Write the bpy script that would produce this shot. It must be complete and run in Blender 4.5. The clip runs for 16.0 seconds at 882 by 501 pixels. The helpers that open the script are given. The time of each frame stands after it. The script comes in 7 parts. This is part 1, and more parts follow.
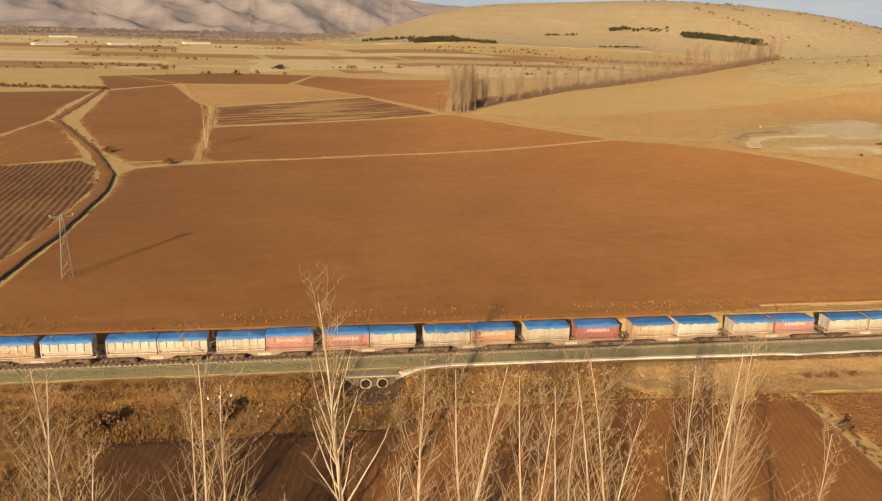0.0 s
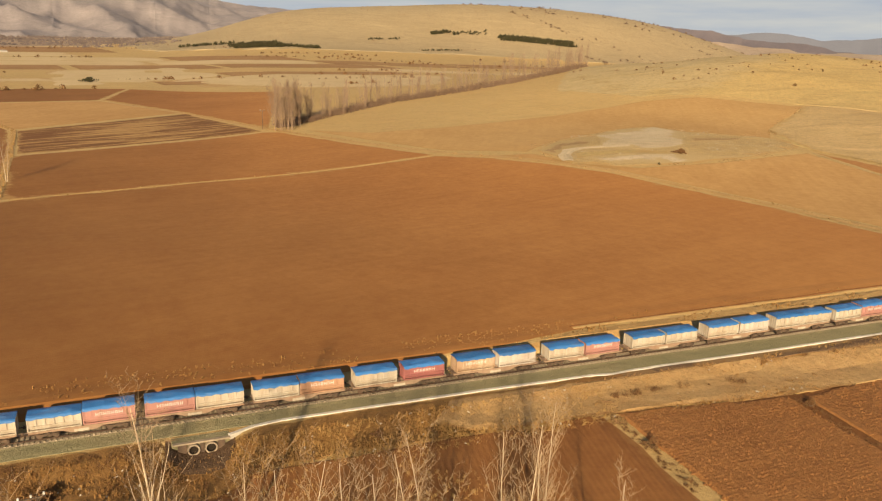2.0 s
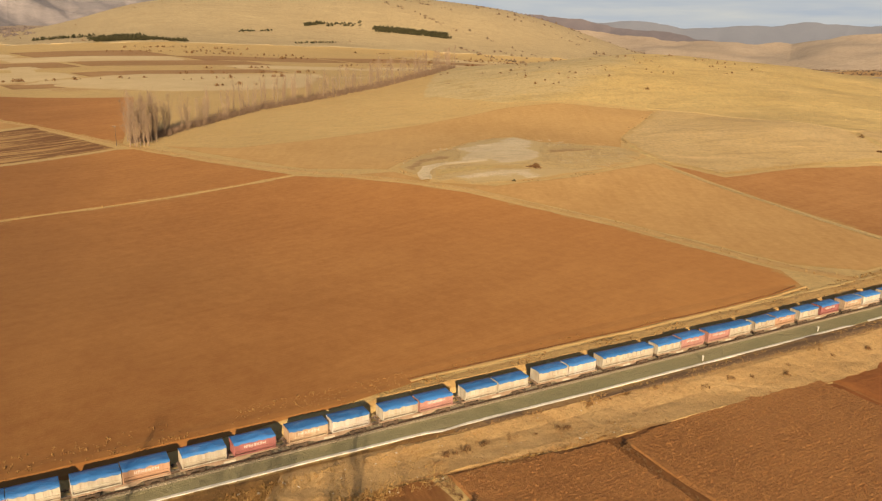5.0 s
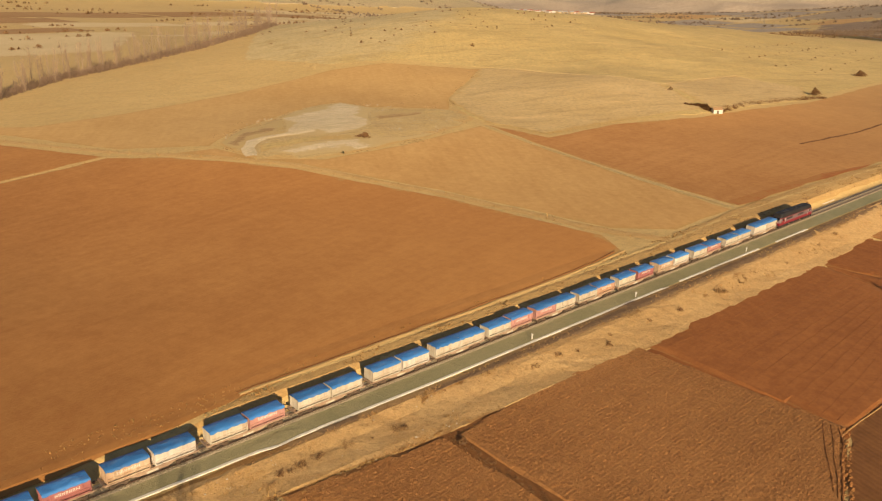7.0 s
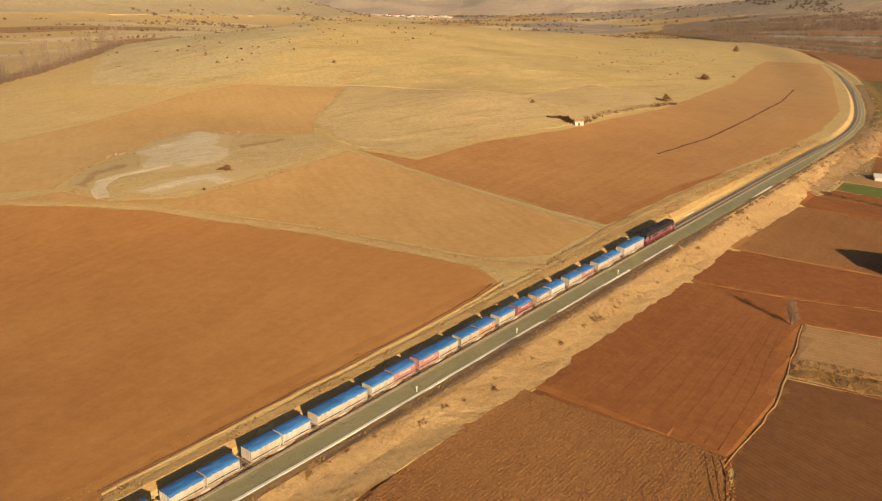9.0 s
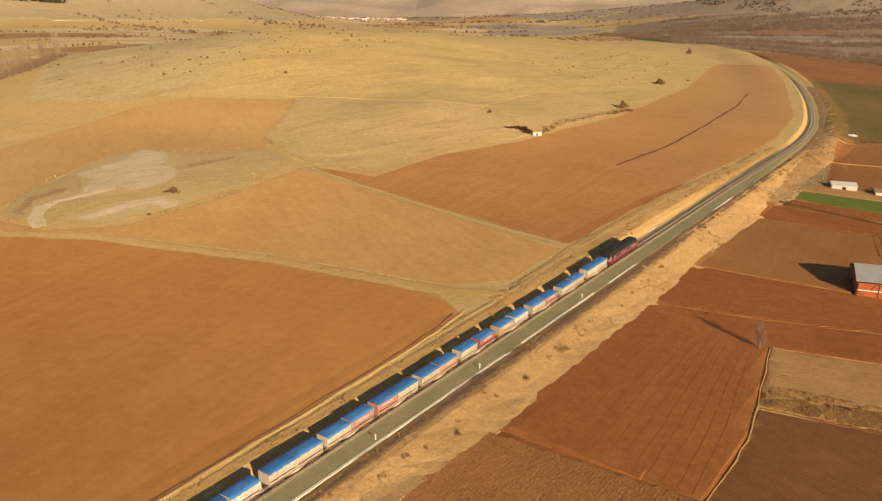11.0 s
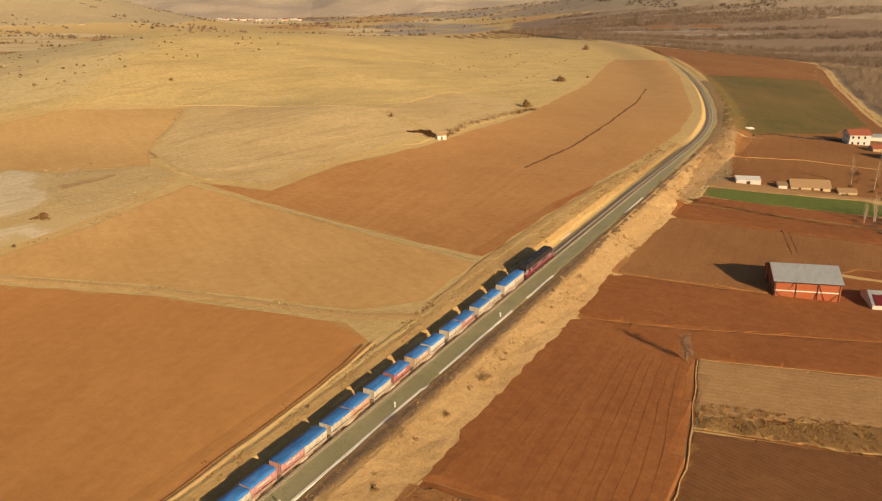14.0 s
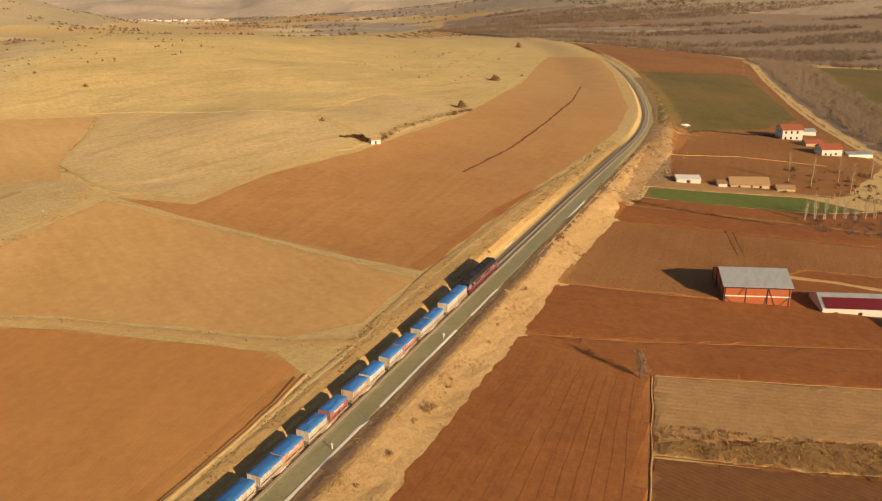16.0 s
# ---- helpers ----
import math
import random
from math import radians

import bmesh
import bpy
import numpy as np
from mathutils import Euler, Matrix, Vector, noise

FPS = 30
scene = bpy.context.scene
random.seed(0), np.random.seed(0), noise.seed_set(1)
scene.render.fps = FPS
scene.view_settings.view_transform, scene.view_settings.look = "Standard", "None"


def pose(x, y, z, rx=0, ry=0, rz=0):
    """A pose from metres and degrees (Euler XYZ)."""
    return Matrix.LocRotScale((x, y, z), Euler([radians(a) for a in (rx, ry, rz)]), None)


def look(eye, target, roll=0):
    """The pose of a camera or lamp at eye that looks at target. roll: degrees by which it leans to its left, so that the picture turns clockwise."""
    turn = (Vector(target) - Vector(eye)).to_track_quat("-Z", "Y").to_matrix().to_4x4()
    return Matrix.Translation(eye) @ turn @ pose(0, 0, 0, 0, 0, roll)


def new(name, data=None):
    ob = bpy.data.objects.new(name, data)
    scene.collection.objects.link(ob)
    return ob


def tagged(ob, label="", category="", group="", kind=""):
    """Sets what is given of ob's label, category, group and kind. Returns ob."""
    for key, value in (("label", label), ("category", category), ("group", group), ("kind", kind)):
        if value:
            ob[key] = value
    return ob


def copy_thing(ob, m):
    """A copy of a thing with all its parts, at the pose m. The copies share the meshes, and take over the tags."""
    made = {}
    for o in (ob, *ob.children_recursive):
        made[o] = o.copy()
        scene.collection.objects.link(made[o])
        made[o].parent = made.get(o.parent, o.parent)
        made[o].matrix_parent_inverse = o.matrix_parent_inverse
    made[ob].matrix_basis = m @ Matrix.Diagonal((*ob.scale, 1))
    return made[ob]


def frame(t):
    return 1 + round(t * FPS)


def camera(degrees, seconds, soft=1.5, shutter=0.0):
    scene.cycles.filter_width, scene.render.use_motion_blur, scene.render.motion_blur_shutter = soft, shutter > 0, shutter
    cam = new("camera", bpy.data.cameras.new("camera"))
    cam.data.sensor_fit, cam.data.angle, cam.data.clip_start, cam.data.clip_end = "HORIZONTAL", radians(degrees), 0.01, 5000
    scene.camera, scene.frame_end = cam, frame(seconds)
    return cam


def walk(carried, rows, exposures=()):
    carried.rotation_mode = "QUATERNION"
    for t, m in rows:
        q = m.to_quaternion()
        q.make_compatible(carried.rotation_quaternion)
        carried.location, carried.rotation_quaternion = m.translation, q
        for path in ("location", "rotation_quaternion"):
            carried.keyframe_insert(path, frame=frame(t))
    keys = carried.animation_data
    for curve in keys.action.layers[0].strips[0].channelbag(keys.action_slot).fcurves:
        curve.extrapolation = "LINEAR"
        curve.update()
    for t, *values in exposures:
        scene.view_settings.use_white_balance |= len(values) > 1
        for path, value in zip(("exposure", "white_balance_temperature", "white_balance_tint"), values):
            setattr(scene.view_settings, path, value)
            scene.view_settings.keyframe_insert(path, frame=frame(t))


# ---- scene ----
cam = camera(57.82, 16.0, soft=1.25)
walk(cam, [
    (0, look((-6.25, -99.24, 42.19), (9.38, -4.26, 15.09), 1.64)),
    (0.5, look((-6.19, -99.21, 43.04), (12.12, -4.69, 15.98), 1.66)),
    (1, look((-6.04, -99.30, 44.69), (18.16, -6.05, 17.86), 1.49)),
    (1.5, look((-5.39, -99.61, 46.98), (24.88, -8.11, 20.33), 1.42)),
    (2, look((-4.47, -99.95, 49.07), (30.68, -10.16, 22.56), 1.31)),
    (2.5, look((-3.35, -100.35, 51.13), (35.89, -12.23, 24.75), 1.22)),
    (3, look((-2.06, -100.93, 53.27), (40.48, -14.33, 26.97), 1.15)),
    (3.5, look((-0.63, -101.48, 55.21), (44.56, -16.21, 28.99), 1.15)),
    (4, look((1.00, -102.06, 57.16), (47.99, -17.76, 30.97), 1.11)),
    (4.2, look((1.65, -102.20, 58.01), (48.91, -18.07, 31.77), 1.12)),
    (6.5, look((8.62, -100.01, 66.19), (60.43, -21.46, 32.36), 1.33)),
    (7, look((10.02, -98.88, 68.05), (72.58, -28.39, 34.63), 1.05)),
    (7.5, look((11.11, -97.23, 69.84), (79.49, -32.24, 36.68), 0.72)),
    (8, look((12.51, -95.75, 71.47), (83.06, -33.08, 38.38), 0.65)),
    (8.5, look((14.10, -94.26, 73.19), (86.58, -33.77, 40.21), 0.54)),
    (10.8, look((23.52, -87.18, 78.68), (99.10, -30.51, 45.87), 0.20)),
    (11, look((24.25, -86.79, 78.65), (100.79, -31.44, 45.83), 0.15)),
    (11.5, look((26.22, -85.45, 78.49), (107.13, -36.66, 45.74), -0.17)),
    (12, look((28.31, -83.59, 78.40), (110.92, -37.72, 45.65), -0.35)),
    (12.5, look((30.71, -82.11, 78.38), (113.34, -36.31, 45.61), -0.37)),
    (13, look((33.17, -80.63, 78.38), (115.81, -34.89, 45.56), -0.36)),
    (13.5, look((35.75, -79.11, 78.30), (118.40, -33.41, 45.42), -0.36)),
    (14, look((38.52, -77.54, 78.25), (121.18, -31.91, 45.31), -0.39)),
    (14.5, look((41.53, -76.14, 78.19), (124.68, -31.45, 45.20), -0.42)),
    (15, look((44.49, -74.65, 78.07), (128.78, -32.17, 45.03), -0.53)),
    (15.5, look((47.59, -73.08, 77.98), (133.10, -33.17, 44.87), -0.62)),
    (16, look((50.88, -71.28, 77.92), (136.90, -32.57, 44.74), -0.67)),
], exposures=[(0, 0.52, 7300, 11), (16, 0.52, 7300, 11)])

# ---- world and sun ----
SUN_ELEVATION, SUN_TURN = 18.5, 26.0     # shadows fall to the north, leaning east
world = bpy.data.worlds.new("world")
scene.world = world
world.use_nodes = True
sky = world.node_tree.nodes.new("ShaderNodeTexSky")
sky.sky_type, sky.sun_disc = "NISHITA", False
sky.sun_elevation, sky.sun_rotation = radians(SUN_ELEVATION), radians(180 + SUN_TURN)
sky.altitude = 500
sky.air_density, sky.dust_density, sky.ozone_density = 1.0, 0.3, 2.5
tint = world.node_tree.nodes.new("ShaderNodeMix")
tint.data_type, tint.blend_type = "RGBA", "MULTIPLY"
tint.inputs[0].default_value, tint.inputs[7].default_value = 1.0, (1.14, 0.92, 0.80, 1)
world.node_tree.links.new(sky.outputs[0], tint.inputs[6])
world.node_tree.links.new(tint.outputs[2], world.node_tree.nodes["Background"].inputs[0])
world.node_tree.nodes["Background"].inputs[1].default_value = 0.082
sun = new("sun", bpy.data.lights.new("sun", "SUN"))
sun.data.energy, sun.data.angle, sun.data.color = 4.75, radians(0.6), (1.0, 0.83, 0.60)
away = Vector((math.sin(radians(SUN_TURN)), math.cos(radians(SUN_TURN)), -math.tan(radians(SUN_ELEVATION))))
sun.matrix_world = look((0, 0, 400), Vector((0, 0, 400)) + away)

# ---- materials ----
class Nodes:
    """Short hand for building one node material."""
    def __init__(self, name, rough=0.9, metal=0.0):
        self.mat = bpy.data.materials.new(name)
        self.mat.use_nodes = True
        self.tree = self.mat.node_tree
        self.bsdf = self.tree.nodes["Principled BSDF"]
        self.bsdf.inputs["Roughness"].default_value = rough
        self.bsdf.inputs["Metallic"].default_value = metal
        self.bsdf.inputs["Specular IOR Level"].default_value = 0.25

    def add(self, kind, **values):
        n = self.tree.nodes.new(kind)
        for k, v in values.items():
            if k in n.inputs:
                n.inputs[k].default_value = v
        return n

    def link(self, a, b):
        self.tree.links.new(a, b)

    def place(self, turn=0.0, stretch=(1, 1, 1)):
        g = self.add("ShaderNodeNewGeometry")
        m = self.add("ShaderNodeMapping")
        m.vector_type = "TEXTURE"
        m.inputs["Rotation"].default_value = (0, 0, radians(turn))
        m.inputs["Scale"].default_value = tuple(1.0 / s for s in stretch)
        self.link(g.outputs["Position"], m.inputs["Vector"])
        return m.outputs[0]

    def noise(self, where, scale, detail=4.0, rough=0.55, twist=0.0):
        n = self.add("ShaderNodeTexNoise", Scale=scale, Detail=detail, Roughness=rough, Distortion=twist)
        self.link(where, n.inputs["Vector"])
        return n.outputs["Fac"]

    def span(self, value, low, high, to_low=0.0, to_high=1.0):
        n = self.add("ShaderNodeMapRange")
        for i, v in zip((1, 2, 3, 4), (low, high, to_low, to_high)):
            n.inputs[i].default_value = v
        self.link(value, n.inputs[0])
        return n.outputs[0]

    def mix(self, fac, a, b, blend="MIX"):
        n = self.tree.nodes.new("ShaderNodeMix")
        n.data_type, n.blend_type = "RGBA", blend
        for slot, v in ((0, fac), (6, a), (7, b)):
            if isinstance(v, (int, float)):
                n.inputs[slot].default_value = v
            elif isinstance(v, tuple):
                n.inputs[slot].default_value = (*v, 1)
            else:
                self.link(v, n.inputs[slot])
        return n.outputs[2]

    def math(self, op, a, b=0.0):
        n = self.tree.nodes.new("ShaderNodeMath")
        n.operation = op
        for slot, v in ((0, a), (1, b)):
            if isinstance(v, (int, float)):
                n.inputs[slot].default_value = v
            else:
                self.link(v, n.inputs[slot])
        return n.outputs[0]

    def ragged(self, colour, edge, where, scale=0.35, start=0.72):
        """Lets the neighbouring turf break into the rim of a field."""
        rim = self.add("ShaderNodeAttribute")
        rim.attribute_name = "fringe"
        tear = self.math("ADD", rim.outputs["Fac"], self.math("MULTIPLY", self.math("SUBTRACT", self.noise(where, scale, 7, 0.78), 0.5), 2.0))
        return self.mix(self.span(tear, start, start + 0.3, 0.0, 0.9), colour, edge)

    def done(self, colour, bump=None, strength=0.4, distance=0.1):
        if isinstance(colour, tuple):
            self.bsdf.inputs["Base Color"].default_value = (*colour, 1)
        else:
            self.link(colour, self.bsdf.inputs["Base Color"])
        if bump is not None:
            b = self.add("ShaderNodeBump", Strength=strength, Distance=distance)
            self.link(bump, b.inputs["Height"])
            self.link(b.outputs[0], self.bsdf.inputs["Normal"])
        return self.mat


def shade(c, k):
    return tuple(min(1.0, v * k) for v in c)


def soil(name, dark, light, turn=0.0, row=0.5, rows=0.15, clods=0.3, scrub=None, mottled=0.32, edge=(0.50, 0.29, 0.10), drift=None, far=None):
    """Ploughed earth: broad damp patches, drill rows and clods."""
    n = Nodes(name, 0.95)
    flat, along = n.place(turn), n.place(turn, (0.06, 1, 1))
    broad = n.span(n.noise(flat, 0.012, 3, 0.6), 0.3, 0.7)
    middle = n.span(n.noise(flat, 0.09, 5, 0.65), 0.3, 0.7)
    streak = n.span(n.noise(along, 0.35, 4, 0.6), 0.32, 0.68)
    fine = n.span(n.noise(flat, 1.6, 6, 0.7), 0.3, 0.72)
    w = n.add("ShaderNodeTexWave", Scale=0.314 / row, Distortion=2.5, Detail=2.0)
    w.inputs["Detail Scale"].default_value = 0.4
    w.bands_direction = "Y"
    n.link(flat, w.inputs["Vector"])
    fac = n.math("ADD", n.math("MULTIPLY", broad, 0.42), n.math("MULTIPLY", middle, 0.22))
    fac = n.math("ADD", fac, n.math("MULTIPLY", streak, 0.18))
    mottle = n.span(n.noise(flat, 0.42, 5, 0.7), 0.35, 0.65)
    fac = n.math("ADD", fac, n.math("MULTIPLY", n.math("SUBTRACT", mottle, 0.5), mottled))
    fac = n.math("ADD", fac, n.math("MULTIPLY", n.math("SUBTRACT", w.outputs["Fac"], 0.5), rows))
    fac = n.math("ADD", fac, n.math("MULTIPLY", n.math("SUBTRACT", fine, 0.5), clods))
    col = n.mix(n.span(fac, 0.1, 0.8), dark, light)
    if scrub:
        bands = n.place(turn, (0.10, 1, 1))
        col = n.mix(n.span(n.noise(bands, 0.21, 6, 0.66, 0.5), 0.43, 0.52, 0.0, 0.95), col, scrub)
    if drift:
        # colour darkened towards one end of the field, paler towards the other
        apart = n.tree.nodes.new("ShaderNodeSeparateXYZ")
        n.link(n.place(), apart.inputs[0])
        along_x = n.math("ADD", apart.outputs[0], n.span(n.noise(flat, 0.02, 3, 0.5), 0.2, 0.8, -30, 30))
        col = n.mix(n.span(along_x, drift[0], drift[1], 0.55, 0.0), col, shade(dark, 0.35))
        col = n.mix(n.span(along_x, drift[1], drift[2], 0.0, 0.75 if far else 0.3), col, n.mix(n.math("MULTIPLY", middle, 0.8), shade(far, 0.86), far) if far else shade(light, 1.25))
    col = n.ragged(col, edge, flat)
    high = n.math("ADD", n.math("MULTIPLY", w.outputs["Fac"], rows), n.math("MULTIPLY", fine, clods))
    return n.done(col, high, 0.55, 0.25)


def grass(name, dry, olive, bare, weeds=0.5, scale=1.0, streak=0.0, edge=(0.56, 0.36, 0.14), torn=0.72, crown=None):
    """Dry winter turf with darker weeds and bare earth showing through."""
    n = Nodes(name, 0.95)
    flat = n.place()
    broad = n.span(n.noise(flat, 0.013 * scale, 4, 0.6, 0.4), 0.36, 0.64)
    patch = n.span(n.noise(flat, 0.07 * scale, 5, 0.7, 0.8), 0.40, 0.66)
    tuft = n.span(n.noise(flat, 0.55 * scale, 5, 0.75), 0.44, 0.68)
    fine = n.noise(flat, 2.4, 5, 0.75)
    col = n.mix(broad, dry, olive)
    col = n.mix(n.math("MULTIPLY", patch, 0.7), col, bare)
    if crown:
        part_of = n.add("ShaderNodeAttribute")
        part_of.attribute_name = "crown"
        worn = n.math("ADD", part_of.outputs["Fac"], n.span(n.noise(flat, 0.03, 6, 0.75), 0.3, 0.7, -0.45, 0.45))
        col = n.mix(n.span(worn, 0.25, 0.75, 0.0, 0.95), col, n.mix(patch, crown, shade(crown, 0.88)))
    clumps = n.span(n.noise(flat, 0.19 * scale, 7, 0.8, 0.5), 0.50, 0.72)
    col = n.mix(n.math("MULTIPLY", clumps, 0.55 * weeds), col, shade(olive, 0.62))
    bald = n.span(n.noise(flat, 0.13 * scale, 6, 0.78, 0.9), 0.54, 0.72)
    col = n.mix(n.math("MULTIPLY", bald, 0.6 * weeds), col, shade(dry, 1.16))
    if streak:
        runs = n.span(n.noise(n.place(-14, (0.22, 1, 1)), 0.16 * scale, 6, 0.72, 0.6), 0.50, 0.66)
        col = n.mix(n.math("MULTIPLY", runs, streak), col, shade(bare, 0.66))
        pale = n.span(n.noise(n.place(-20, (0.18, 1, 1)), 0.09 * scale, 5, 0.7, 0.5), 0.56, 0.70)
        col = n.mix(n.math("MULTIPLY", pale, streak), col, shade(dry, 1.22))
    col = n.mix(n.math("MULTIPLY", tuft, weeds), col, shade(olive, 0.45))
    col = n.mix(n.span(fine, 0.3, 0.7, 0.0, 0.5), col, shade(dry, 1.3))
    col = n.ragged(col, edge, flat, 0.3, torn)
    return n.done(col, n.math("ADD", n.math("MULTIPLY", tuft, 0.7), fine), 0.5, 0.3)


def paint(name, colour, dirt=(0.10, 0.07, 0.05), amount=0.4, rough=0.55, metal=0.0, scale=1.0):
    """Painted or weathered surface with streaks and grime that differ from piece to piece."""
    n = Nodes(name, rough, metal)
    flat, hang = n.place(), n.place(0, (1, 1, 0.12))
    info = n.add("ShaderNodeObjectInfo")
    grime = n.span(n.noise(hang, 1.3 * scale, 6, 0.7), 0.42, 0.75)
    stain = n.span(n.noise(flat, 0.5 * scale, 5, 0.65), 0.45, 0.75)
    col = n.mix(n.span(info.outputs["Random"], 0, 1, 0.0, 0.35), colour, shade(colour, 0.72))
    col = n.mix(n.math("MULTIPLY", grime, amount), col, dirt)
    col = n.mix(n.math("MULTIPLY", stain, amount * 0.6), col, shade(dirt, 1.6))
    return n.done(col, n.noise(flat, 6 * scale, 4), 0.15, 0.02)


def bark(name, a, b):
    n = Nodes(name, 0.9)
    where = n.place(0, (1, 1, 0.25))
    info = n.add("ShaderNodeObjectInfo")
    v = n.span(n.noise(where, 3.0, 5, 0.7), 0.35, 0.65)
    col = n.mix(v, a, b)
    col = n.mix(n.span(info.outputs["Random"], 0, 1, 0, 0.35), col, shade(a, 0.7))
    return n.done(col, v, 0.4, 0.03)


def leafage(name, a, b, vary=0.6):
    n = Nodes(name, 0.95)
    g = n.add("ShaderNodeNewGeometry")
    v = n.noise(n.place(), 0.5, 4, 0.7)
    col = n.mix(n.span(v, 0.35, 0.65), a, b)
    col = n.mix(n.span(g.outputs["Random Per Island"], 0, 1, 0, vary), col, shade(a, 0.6))
    return n.done(col)


